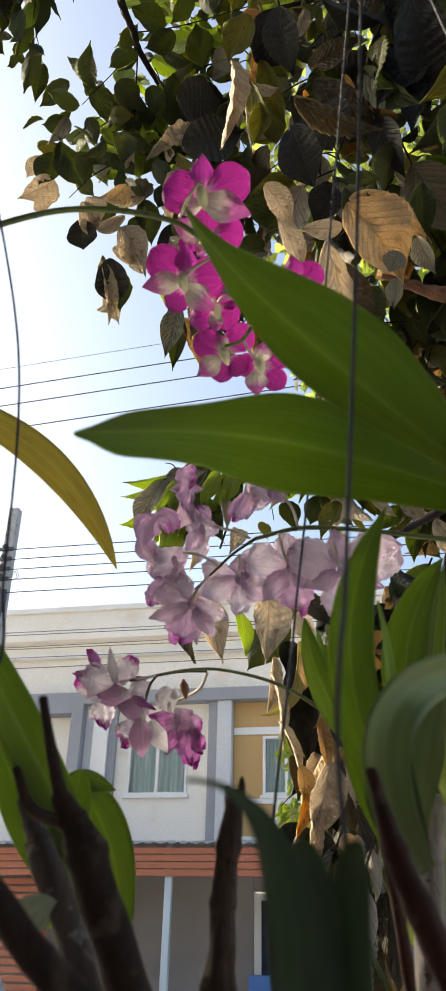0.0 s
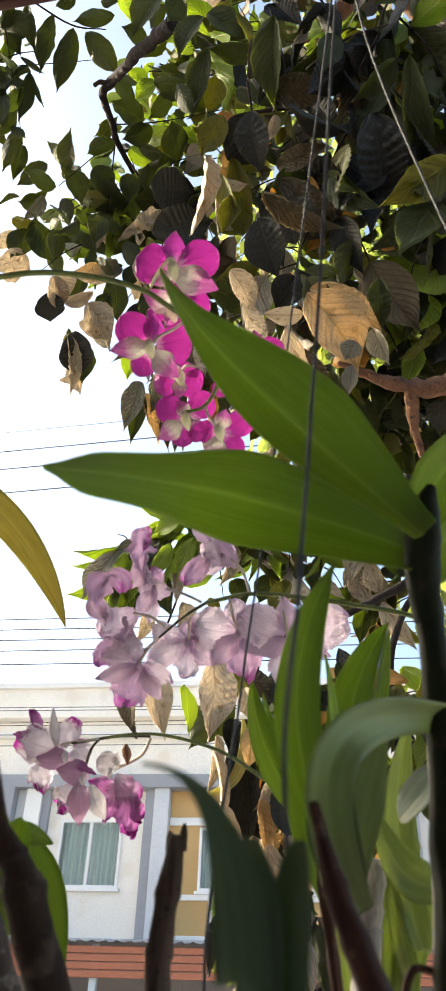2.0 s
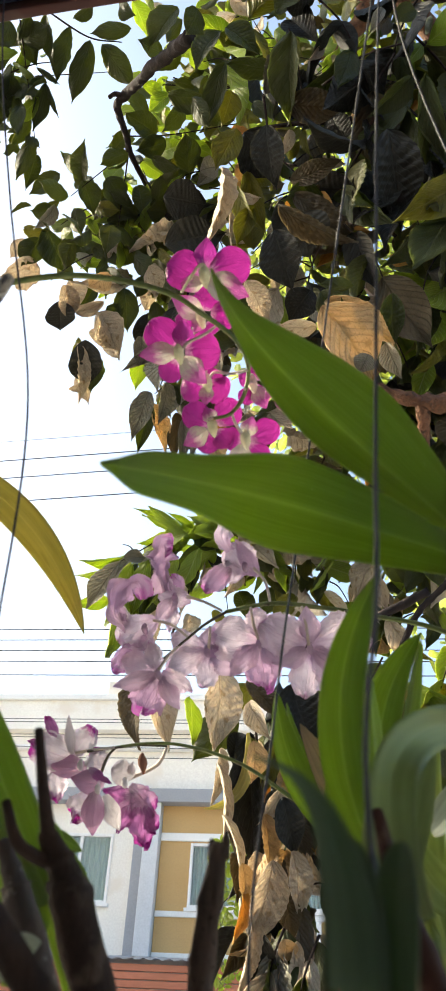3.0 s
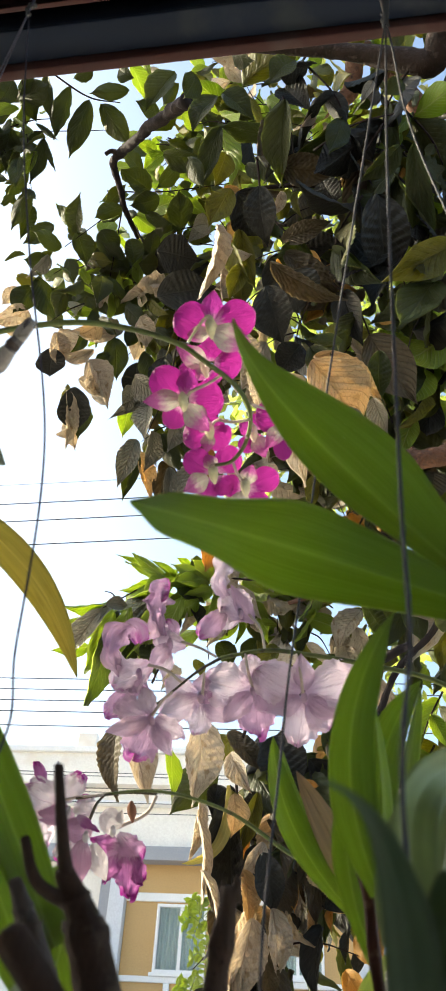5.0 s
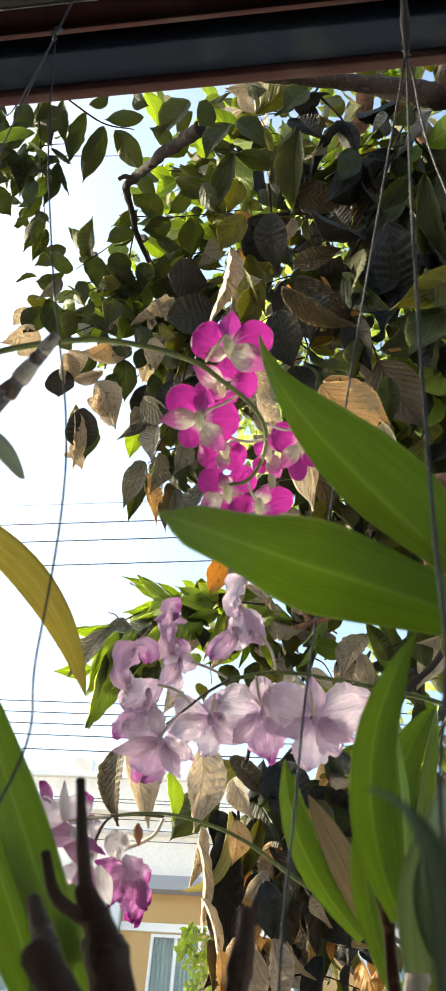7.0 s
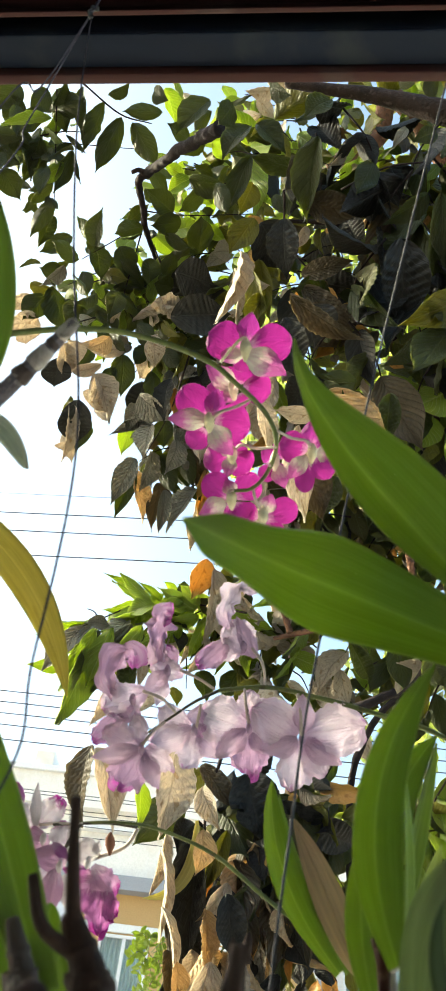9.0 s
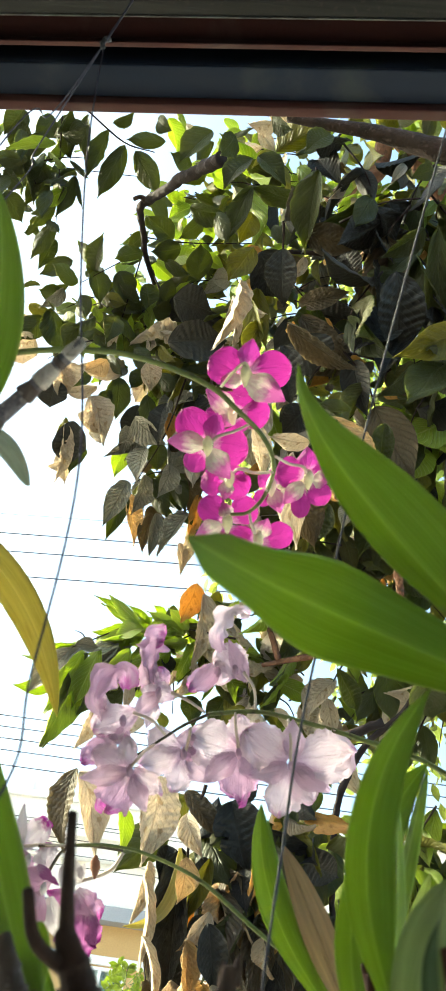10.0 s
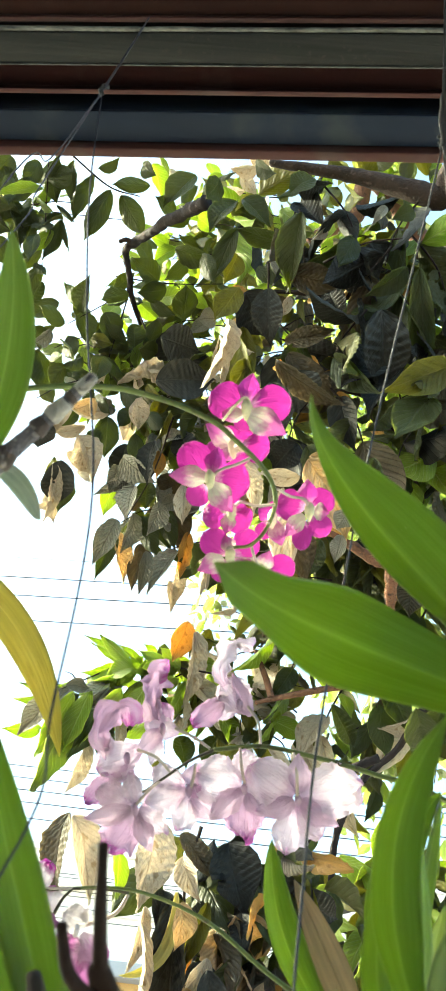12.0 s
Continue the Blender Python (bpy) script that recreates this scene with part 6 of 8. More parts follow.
leaf('grey', (-0.451, 1.510, 3.408), (-0.483, 1.530, 3.334), 0.037, -34)
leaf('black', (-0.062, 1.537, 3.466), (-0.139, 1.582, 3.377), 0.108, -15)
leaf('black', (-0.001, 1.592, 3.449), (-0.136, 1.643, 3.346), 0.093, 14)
leaf('grey', (-0.009, 1.504, 3.516), (-0.061, 1.511, 3.459), 0.035, 15)
leaf('light', (-0.172, 1.611, 3.387), (-0.133, 1.636, 3.326), 0.046, 10)
leaf('dark', (-0.202, 1.621, 3.374), (-0.237, 1.633, 3.308), 0.054, 53)
leaf('dark', (-0.377, 1.575, 3.376), (-0.300, 1.576, 3.346), 0.046, 3)
leaf('olive', (-0.539, 1.550, 3.363), (-0.479, 1.547, 3.336), 0.039, 29)
leaf('dark', (-0.127, 1.239, 3.619), (-0.171, 1.187, 3.591), 0.054, 38)
leaf('dark', (-0.079, 1.142, 3.646), (-0.155, 1.179, 3.575), 0.084, 45)
leaf('dark', (-0.052, 1.170, 3.669), (-0.031, 1.203, 3.614), 0.062, 39)
leaf('light', (-0.242, 1.234, 3.932), (-0.187, 1.293, 3.873), 0.061, -39)
leaf('dark', (-0.222, 1.130, 3.650), (-0.187, 1.134, 3.611), 0.046, 16)
leaf('dark', (0.057, 1.055, 3.303), (-0.003, 1.089, 3.239), 0.065, 53)
leaf('dark', (0.069, 1.039, 3.267), (0.138, 1.050, 3.222), 0.056, -45)
leaf('dark', (0.014, 1.002, 3.289), (-0.003, 1.026, 3.234), 0.058, -34)
leaf('dark', (0.061, 1.106, 3.270), (0.013, 1.193, 3.177), 0.049, 30)
leaf('olive', (0.060, 1.227, 3.378), (0.050, 1.263, 3.313), 0.059, -23)
leaf('dark', (-0.014, 1.156, 3.227), (0.018, 1.187, 3.169), 0.045, 22)
leaf('dark', (0.204, 1.054, 3.264), (0.178, 1.177, 3.160), 0.077, 32)
leaf('brown', (0.193, 1.176, 3.217), (0.312, 1.172, 3.169), 0.061, 0, 3)
leaf('black', (0.337, 1.134, 3.254), (0.365, 1.202, 3.171), 0.081, 47)
leaf('black', (0.152, 1.174, 3.127), (0.160, 1.252, 3.034), 0.060, 10, 3)
leaf('olive', (0.076, 1.227, 3.220), (0.034, 1.274, 3.144), 0.065, 14)
leaf('olive', (0.096, 1.309, 3.174), (0.127, 1.389, 3.074), 0.049, 9)
leaf('pale', (0.046, 1.283, 3.092), (0.078, 1.357, 2.996), 0.018, -32)
leaf('brown', (0.196, 1.272, 3.070), (0.295, 1.219, 3.052), 0.040, -9, 3)
leaf('brown', (0.203, 1.277, 3.031), (0.320, 1.327, 2.942), 0.051, -15, 3)
leaf('black', (0.182, 1.358, 3.145), (0.226, 1.418, 3.055), 0.091, -2)
leaf('black', (0.215, 1.334, 3.160), (0.343, 1.332, 3.106), 0.072, 12)
leaf('dark', (0.357, 1.202, 3.194), (0.397, 1.280, 3.098), 0.074, -33)
leaf('black', (0.386, 1.156, 3.044), (0.428, 1.278, 2.913), 0.086, -15, 0)
leaf('dark', (0.439, 1.094, 3.127), (0.379, 1.142, 3.065), 0.049, -33)
leaf('dark', (0.466, 1.091, 3.124), (0.503, 1.282, 2.957), 0.052, 10)
leaf('dark', (0.394, 1.173, 3.206), (0.363, 1.254, 3.118), 0.058, 10)
leaf('gold', (0.256, 1.352, 3.135), (0.286, 1.353, 3.085), 0.028, 32)
leaf('gold', (0.296, 1.357, 3.142), (0.329, 1.368, 3.084), 0.040, 32)
leaf('gold', (0.365, 1.355, 3.125), (0.386, 1.354, 3.075), 0.020, 32)
leaf('gold', (0.464, 1.186, 3.200), (0.452, 1.188, 3.156), 0.012, -32)
leaf('pale', (0.199, 1.225, 3.190), (0.185, 1.247, 3.131), 0.024, -32)
leaf('olive', (0.230, 1.228, 3.188), (0.227, 1.245, 3.132), 0.026, 54)
leaf('light', (0.389, 1.163, 3.468), (0.362, 1.171, 3.423), 0.025, -35)
leaf('olive', (0.475, 1.166, 3.456), (0.441, 1.169, 3.415), 0.036, -4)
leaf('grey', (0.394, 1.037, 3.293), (0.372, 1.050, 3.246), 0.019, 4)
leaf('light', (0.379, 1.188, 3.447), (0.346, 1.196, 3.401), 0.029, -24)
leaf('dark', (0.457, 1.035, 3.274), (0.414, 1.037, 3.235), 0.039, 8)
leaf('pale', (0.273, 1.133, 3.359), (0.250, 1.139, 3.312), 0.019, -32)
leaf('pale', (0.295, 1.163, 3.354), (0.333, 1.153, 3.312), 0.036, 28)
leaf('dark', (0.117, 1.186, 3.244), (0.147, 1.197, 3.194), 0.029, 4)
leaf('dark', (0.226, 0.989, 3.302), (0.177, 1.001, 3.255), 0.058, 37)
leaf('dark', (0.094, 0.986, 3.334), (0.127, 0.985, 3.292), 0.046, 37)
leaf('black', (0.290, 1.204, 3.210), (0.319, 1.243, 3.141), 0.064, 29)
leaf('black', (0.455, 1.243, 3.159), (0.496, 1.297, 3.071), 0.077, -14)
leaf('pale', (-0.359, 1.519, 3.090), (-0.334, 1.546, 3.024), 0.051, -32)
leaf('pale', (-0.282, 1.571, 3.072), (-0.348, 1.553, 3.013), 0.023, -16)
leaf('pale', (-0.231, 1.556, 3.112), (-0.320, 1.513, 3.068), 0.040, -4)
leaf('pale', (-0.281, 1.558, 3.004), (-0.220, 1.596, 2.933), 0.054, -32, 1)
leaf('pale', (-0.363, 1.700, 2.973), (-0.327, 1.735, 2.893), 0.037, -32)
leaf('dark', (-0.324, 1.652, 2.989), (-0.308, 1.697, 2.895), 0.076, -26)
leaf('olive', (-0.352, 1.625, 3.004), (-0.346, 1.659, 2.918), 0.030, 36)
leaf('pale', (-0.296, 1.664, 3.001), (-0.253, 1.659, 2.963), 0.020, 32)
leaf('dark', (-0.236, 1.561, 3.106), (-0.223, 1.614, 3.013), 0.062, -5)
leaf('pale', (-0.147, 1.502, 3.121), (-0.132, 1.537, 3.045), 0.045, -32, 2)
leaf('dark', (-0.175, 1.541, 3.123), (-0.184, 1.553, 3.061), 0.043, -36)
leaf('dark', (-0.138, 1.566, 3.137), (-0.091, 1.569, 3.092), 0.044, 11)
leaf('olive', (-0.079, 1.555, 3.144), (-0.077, 1.585, 3.069), 0.033, -54)
leaf('grey', (-0.090, 1.627, 3.097), (-0.032, 1.578, 3.094), 0.036, -47, 0)
leaf('black', (-0.038, 1.591, 3.109), (-0.007, 1.623, 3.033), 0.061, 20)
leaf('black', (-0.097, 1.571, 3.037), (-0.117, 1.612, 2.943), 0.049, 44, 3)
leaf('dark', (-0.159, 1.586, 3.078), (-0.128, 1.617, 3.006), 0.047, -21)
leaf('grey', (-0.178, 1.613, 3.012), (-0.104, 1.637, 2.951), 0.060, 37, 0)
leaf('grey', (-0.197, 1.652, 3.026), (-0.198, 1.672, 2.952), 0.035, -6, 0)
leaf('light', (-0.206, 1.695, 3.012), (-0.211, 1.729, 2.921), 0.045, -1, 0)
leaf('grey', (-0.143, 1.667, 2.970), (-0.161, 1.689, 2.888), 0.053, 47, 0)
leaf('grey', (-0.081, 1.705, 2.960), (-0.080, 1.731, 2.877), 0.054, -38, 0)
leaf('grey', (-0.146, 1.743, 2.952), (-0.140, 1.780, 2.856), 0.056, -43, 0)
leaf('grey', (-0.175, 1.711, 2.891), (-0.212, 1.748, 2.781), 0.046, 8, 0)
leaf('dark', (-0.125, 1.752, 2.948), (-0.078, 1.789, 2.859), 0.061, 31)
leaf('dark', (-0.077, 1.740, 2.983), (-0.034, 1.785, 2.886), 0.054, 25)
leaf('grey', (-0.038, 1.733, 3.010), (-0.076, 1.721, 2.959), 0.038, -2, 0)
leaf('dark', (-0.192, 1.777, 2.921), (-0.207, 1.825, 2.802), 0.045, -6)
leaf('tan', (-0.188, 1.784, 2.915), (-0.134, 1.835, 2.810), 0.041, -32)
leaf('brown', (-0.119, 1.820, 2.892), (-0.127, 1.850, 2.794), 0.031, 19)
leaf('grey', (-0.099, 1.792, 2.867), (-0.094, 1.829, 2.764), 0.031, -12, 0)
leaf('dark', (-0.076, 1.820, 2.915), (-0.082, 1.851, 2.818), 0.038, -52)
leaf('gold', (-0.005, 1.794, 2.954), (-0.002, 1.844, 2.840), 0.036, -32)
leaf('dark', (-0.038, 1.826, 2.915), (-0.006, 1.815, 2.872), 0.029, -35)
leaf('gold', (-0.099, 1.641, 3.084), (-0.086, 1.663, 3.013), 0.032, -32)
leaf('pale', (-0.039, 1.888, 2.860), (-0.013, 1.904, 2.782), 0.027, -32)
leaf('pale', (0.116, 1.673, 3.066), (0.139, 1.702, 2.986), 0.041, -32)
leaf('pale', (0.167, 1.677, 3.077), (0.253, 1.668, 3.031), 0.044, -32)
leaf('pale', (0.207, 1.697, 3.060), (0.190, 1.704, 2.999), 0.039, -32)
leaf('grey', (0.269, 1.805, 2.923), (0.280, 1.822, 2.844), 0.032, -40, 0)
leaf('dark', (-0.264, 1.508, 3.114), (-0.225, 1.519, 3.065), 0.043, 54)
leaf('dark', (-0.206, 1.512, 3.164), (-0.155, 1.524, 3.116), 0.051, 6)
leaf('olive', (-0.135, 1.491, 3.157), (-0.102, 1.496, 3.109), 0.036, 47)
leaf('dark', (-0.244, 1.576, 3.066), (-0.255, 1.582, 3.004), 0.043, -36)
leaf('pale', (0.138, 1.697, 3.086), (0.149, 1.626, 3.094), 0.049, 32)
leaf('black', (0.220, 1.617, 3.128), (0.196, 1.638, 3.058), 0.066, -40)
leaf('dark', (0.310, 1.210, 2.641), (0.252, 1.189, 2.611), 0.026, -42)
leaf('dark', (0.299, 1.261, 2.691), (0.283, 1.257, 2.644), 0.023, 6)
leaf('dark', (0.249, 1.254, 2.678), (0.293, 1.271, 2.609), 0.052, 9)
leaf('dark', (0.338, 1.326, 2.652), (0.387, 1.340, 2.578), 0.053, 11)
leaf('gold', (0.294, 1.423, 2.628), (0.339, 1.392, 2.600), 0.026, -28)
leaf('pale', (0.076, 1.086, 2.836), (0.078, 1.157, 2.740), 0.026, -32, 1)
leaf('olive', (0.101, 1.133, 2.845), (0.121, 1.168, 2.775), 0.049, 49)
leaf('light', (-0.098, 1.914, 2.616), (-0.191, 1.840, 2.624), 0.022, 10)
leaf('light', (-0.073, 1.909, 2.611), (-0.110, 1.852, 2.614), 0.020, 20)
leaf('light', (-0.034, 1.925, 2.650), (-0.065, 1.877, 2.642), 0.021, 15)
leaf('light', (-0.101, 1.923, 2.620), (-0.179, 1.907, 2.548), 0.051, -40)
leaf('light', (-0.028, 1.899, 2.617), (-0.071, 1.881, 2.564), 0.056, -40)
leaf('green', (-0.023, 1.901, 2.668), (0.017, 1.915, 2.584), 0.061, -50)
leaf('light', (0.015, 1.919, 2.649), (0.054, 1.919, 2.583), 0.056, -50)
leaf('green', (-0.208, 1.928, 2.524), (-0.244, 1.990, 2.312), 0.112, -50, 0)
leaf('green', (-0.153, 1.966, 2.540), (-0.190, 1.993, 2.399), 0.083, -50, 0)
leaf('grey', (-0.220, 1.933, 2.550), (-0.279, 1.928, 2.454), 0.024, 18)
leaf('grey', (-0.141, 1.913, 2.551), (-0.178, 1.903, 2.479), 0.045, 38, 0)
leaf('light', (-0.115, 1.930, 2.571), (-0.162, 1.902, 2.525), 0.029, -35)
leaf('gold', (0.030, 1.854, 2.705), (0.025, 1.874, 2.609), 0.039, -32, 0)
leaf('pale', (0.055, 1.854, 2.675), (0.088, 1.887, 2.562), 0.027, -32, 0)
leaf('dark', (0.046, 1.883, 2.702), (0.047, 1.886, 2.630), 0.022, -38)
leaf('green', (-0.051, 1.942, 2.586), (-0.109, 1.938, 2.502), 0.067, -50)
leaf('black', (-0.029, 1.950, 2.560), (0.002, 1.939, 2.507), 0.038, -55)
leaf('dark', (0.023, 1.962, 2.605), (0.035, 1.976, 2.509), 0.061, -55)
leaf('pale', (-0.038, 1.957, 2.547), (-0.036, 1.947, 2.486), 0.030, -32)
leaf('pale', (-0.003, 1.987, 2.563), (0.006, 1.978, 2.502), 0.025, -32)
leaf('pale', (0.044, 1.944, 2.616), (0.052, 1.947, 2.540), 0.023, -32)
leaf('pale', (-0.109, 1.977, 2.496), (-0.087, 1.976, 2.423), 0.027, -32)
leaf('dark', (-0.129, 1.987, 2.493), (-0.119, 1.998, 2.394), 0.054, 31)
leaf('dark', (0.135, 1.915, 2.666), (0.130, 1.912, 2.600), 0.027, -32)
leaf('pale', (0.142, 1.968, 2.606), (0.163, 1.956, 2.552), 0.033, 32)
leaf('pale', (0.112, 1.986, 2.521), (0.180, 1.959, 2.490), 0.039, -32)
leaf('pale', (-0.082, 2.019, 2.430), (-0.077, 2.005, 2.372), 0.043, -32)
leaf('olive', (-0.022, 2.028, 2.450), (0.000, 2.013, 2.398), 0.034, -37)
leaf('dark', (0.079, 1.946, 2.582), (0.124, 1.945, 2.512), 0.057, -13)
leaf('pale', (0.034, 1.979, 2.523), (0.029, 1.968, 2.464), 0.033, -32)
leaf('dark', (-0.071, 1.972, 2.535), (-0.074, 1.963, 2.471), 0.045, 21)
leaf('light', (-0.139, 1.958, 2.557), (-0.134, 1.951, 2.493), 0.047, -50)
leaf('green', (-0.066, 1.906, 2.600), (0.006, 1.903, 2.546), 0.056, -50)
leaf('dark', (0.126, 2.019, 2.505), (0.102, 2.015, 2.429), 0.058, 6)
leaf('dark', (0.037, 2.020, 2.495), (0.071, 2.015, 2.426), 0.058, -32)
leaf('brown', (-0.131, 1.797, 2.178), (-0.146, 1.807, 2.037), 0.056, 50)
leaf('pale', (-0.118, 1.746, 2.148), (-0.043, 1.764, 2.030), 0.058, -32, 0)
leaf('light', (-0.033, 1.811, 2.134), (-0.008, 1.808, 2.040), 0.051, -55, 0)
leaf('pale', (0.037, 1.751, 2.164), (0.050, 1.769, 2.017), 0.071, -32, 3)
leaf('pale', (0.091, 1.807, 2.121), (0.118, 1.795, 2.047), 0.037, 32, 0)
leaf('black', (0.065, 1.865, 2.079), (0.066, 1.847, 2.011), 0.037, -15)
leaf('brown', (0.084, 1.827, 2.175), (0.164, 1.820, 2.095), 0.038, -21)
leaf('black', (0.142, 1.863, 2.067), (0.128, 1.844, 1.997), 0.043, -30)
leaf('tan', (0.094, 1.891, 2.072), (0.118, 1.878, 1.991), 0.043, 32)
leaf('black', (0.088, 1.848, 2.073), (0.096, 1.878, 1.829), 0.058, 14, 0)
leaf('brown', (0.041, 1.912, 1.927), (0.102, 1.898, 1.833), 0.014, -31)
leaf('pale', (0.033, 1.863, 2.047), (0.033, 1.857, 1.937), 0.024, -32, 3)
leaf('black', (0.138, 1.875, 1.969), (0.186, 1.862, 1.864), 0.063, -22, 3)
leaf('tan', (0.157, 1.866, 1.963), (0.126, 1.842, 1.901), 0.037, -32)
leaf('gold', (0.112, 1.912, 1.946), (0.137, 1.891, 1.872), 0.025, 32)
leaf('brown', (0.059, 1.919, 1.864), (0.087, 1.896, 1.790), 0.045, -44)
leaf('pale', (0.107, 1.892, 1.861), (0.102, 1.867, 1.786), 0.040, -32, 0)
leaf('tan', (0.155, 1.912, 1.871), (0.152, 1.888, 1.792), 0.060, -32, 2)
leaf('brown', (0.178, 1.879, 2.054), (0.212, 1.859, 1.985), 0.054, 41)
leaf('black', (0.216, 1.857, 2.056), (0.216, 1.840, 1.980), 0.043, 26)
leaf('black', (0.175, 1.833, 2.169), (0.223, 1.836, 2.053), 0.083, -12)
leaf('gold', (0.215, 1.931, 1.917), (0.214, 1.903, 1.865), 0.020, 32)
leaf('grey', (0.226, 1.949, 1.928), (0.221, 1.931, 1.833), 0.055, 50)
leaf('gold', (0.281, 1.908, 1.954), (0.275, 1.877, 1.918), 0.028, 32)
leaf('gold', (0.282, 1.920, 1.870), (0.276, 1.887, 1.836), 0.013, 32)
leaf('brown', (0.229, 1.936, 2.009), (0.263, 1.918, 1.922), 0.051, 10)
leaf('black', (0.267, 1.908, 1.922), (0.301, 1.880, 1.859), 0.043, 34)
leaf('pale', (0.185, 1.912, 1.985), (0.201, 1.890, 1.917), 0.022, 32, 3)
leaf('brown', (0.178, 1.972, 1.959), (0.216, 1.945, 1.904), 0.043, -52)
leaf('black', (0.115, 1.971, 1.920), (0.092, 1.947, 1.843), 0.036, -24)
leaf('tan', (0.115, 1.928, 1.841), (0.132, 1.898, 1.792), 0.031, 32)
leaf('brown', (0.165, 1.926, 1.865), (0.188, 1.904, 1.773), 0.042, -36)
leaf('pale', (0.140, 1.945, 1.809), (0.122, 1.918, 1.716), 0.029, -32, 3)
leaf('tan', (0.114, 1.915, 1.850), (0.103, 1.888, 1.771), 0.037, -32)
leaf('brown', (0.229, 1.953, 1.616), (0.217, 1.916, 1.503), 0.030, 19)
leaf('brown', (0.218, 1.953, 1.614), (0.187, 1.915, 1.510), 0.039, 9)
leaf('pale', (0.086, 1.952, 1.857), (0.105, 1.927, 1.779), 0.027, 32, 3)
leaf('black', (0.137, 2.001, 1.779), (0.155, 1.971, 1.715), 0.054, -47)
leaf('tan', (0.173, 1.942, 1.781), (0.168, 1.911, 1.719), 0.031, 32)
leaf('light', (0.232, 1.974, 1.600), (0.225, 1.936, 1.545), 0.020, 50)
leaf('brown', (0.232, 1.976, 1.536), (0.239, 1.937, 1.472), 0.039, -27)
leaf('brown', (0.194, 1.986, 1.495), (0.182, 1.944, 1.446), 0.033, 19)

leaf('pale', (-0.170, 2.010, 2.453), (-0.192, 2.082, 2.349), 0.036, -32, 3)
leaf('light', (0.026, 1.890, 2.607), (-0.077, 1.892, 2.568), 0.071, -40, 0)
leaf('olive', (0.082, 1.861, 2.699), (0.069, 1.899, 2.630), 0.040, -20)
leaf('light', (-0.274, 1.944, 2.527), (-0.347, 1.951, 2.486), 0.024, -45)
leaf('gold', (0.032, 1.794, 2.663), (0.017, 1.843, 2.583), 0.050, -32, 1)
leaf('pale', (0.056, 1.804, 2.641), (0.068, 1.906, 2.507), 0.042, -32, 3)
leaf('grey', (-0.122, 1.640, 3.112), (-0.121, 1.696, 3.025), 0.049, 5, 0)
leaf('brown', (-0.026, 1.746, 3.010), (-0.020, 1.813, 2.912), 0.056, -8, 3)
leaf('dark', (-0.060, 1.776, 2.976), (-0.044, 1.816, 2.907), 0.049, 10, 3)
leaf('grey', (-0.171, 1.700, 3.046), (-0.176, 1.716, 3.000), 0.043, 20, 0)
leaf('brown', (-0.057, 1.695, 3.060), (-0.064, 1.726, 2.999), 0.056, -10, 3)
leaf('dark', (-0.120, 1.709, 3.040), (-0.116, 1.744, 2.976), 0.056, 12, 3)
leaf('brown', (-0.125, 1.825, 2.921), (-0.077, 1.884, 2.835), 0.046, -5, 3)
leaf('pale', (-0.020, 1.844, 2.910), (-0.009, 1.923, 2.801), 0.033, -32, 3)
leaf('black', (-0.190, 1.643, 3.103), (-0.192, 1.699, 3.017), 0.056, 5, 0)
leaf('dark', (-0.047, 1.637, 3.121), (-0.042, 1.681, 3.047), 0.049, 0, 3)
leaf('dark', (-0.244, 1.596, 3.147), (-0.244, 1.641, 3.072), 0.046, 20, 3)

leaf('tan', (0.252, 1.223, 2.607), (0.346, 1.302, 2.513), 0.098, -32, 0)
leaf('tan', (0.256, 1.248, 2.644), (0.394, 1.301, 2.597), 0.044, -28, 2)
leaf('grey', (0.328, 1.273, 2.535), (0.313, 1.289, 2.507), 0.033, 0, 0)
leaf('pale', (0.210, 1.287, 2.594), (0.255, 1.383, 2.464), 0.053, -32, 2)
leaf('pale', (0.116, 1.216, 2.676), (0.162, 1.260, 2.623), 0.042, -32, 3)
leaf('pale', (0.136, 1.262, 2.631), (0.175, 1.315, 2.562), 0.036, -32, 3)
leaf('pale', (0.243, 1.276, 2.617), (0.174, 1.272, 2.608), 0.029, -12, 0)
leaf('black', (0.166, 1.151, 2.729), (0.200, 1.211, 2.649), 0.065, 10, 0)
leaf('black', (0.205, 1.201, 2.843), (0.237, 1.246, 2.785), 0.095, 0, 0)
leaf('brown', (0.178, 1.142, 2.798), (0.304, 1.205, 2.736), 0.041, 30, 3)
leaf('olive', (0.129, 1.159, 2.815), (0.101, 1.191, 2.762), 0.039, 10)
leaf('black', (0.234, 1.259, 2.694), (0.196, 1.287, 2.645), 0.051, 0, 2)
leaf('dark', (0.294, 1.396, 2.580), (0.266, 1.439, 2.510), 0.060, 10, 3)
leaf('brown', (0.221, 1.344, 2.602), (0.278, 1.425, 2.497), 0.066, -10, 3)
leaf('grey', (0.366, 1.316, 2.606), (0.387, 1.355, 2.554), 0.032, 20, 0)
leaf('grey', (0.324, 1.319, 2.520), (0.315, 1.346, 2.479), 0.025, 10, 0)
leaf('dark', (0.385, 1.293, 2.714), (0.387, 1.347, 2.636), 0.047, 0, 3)

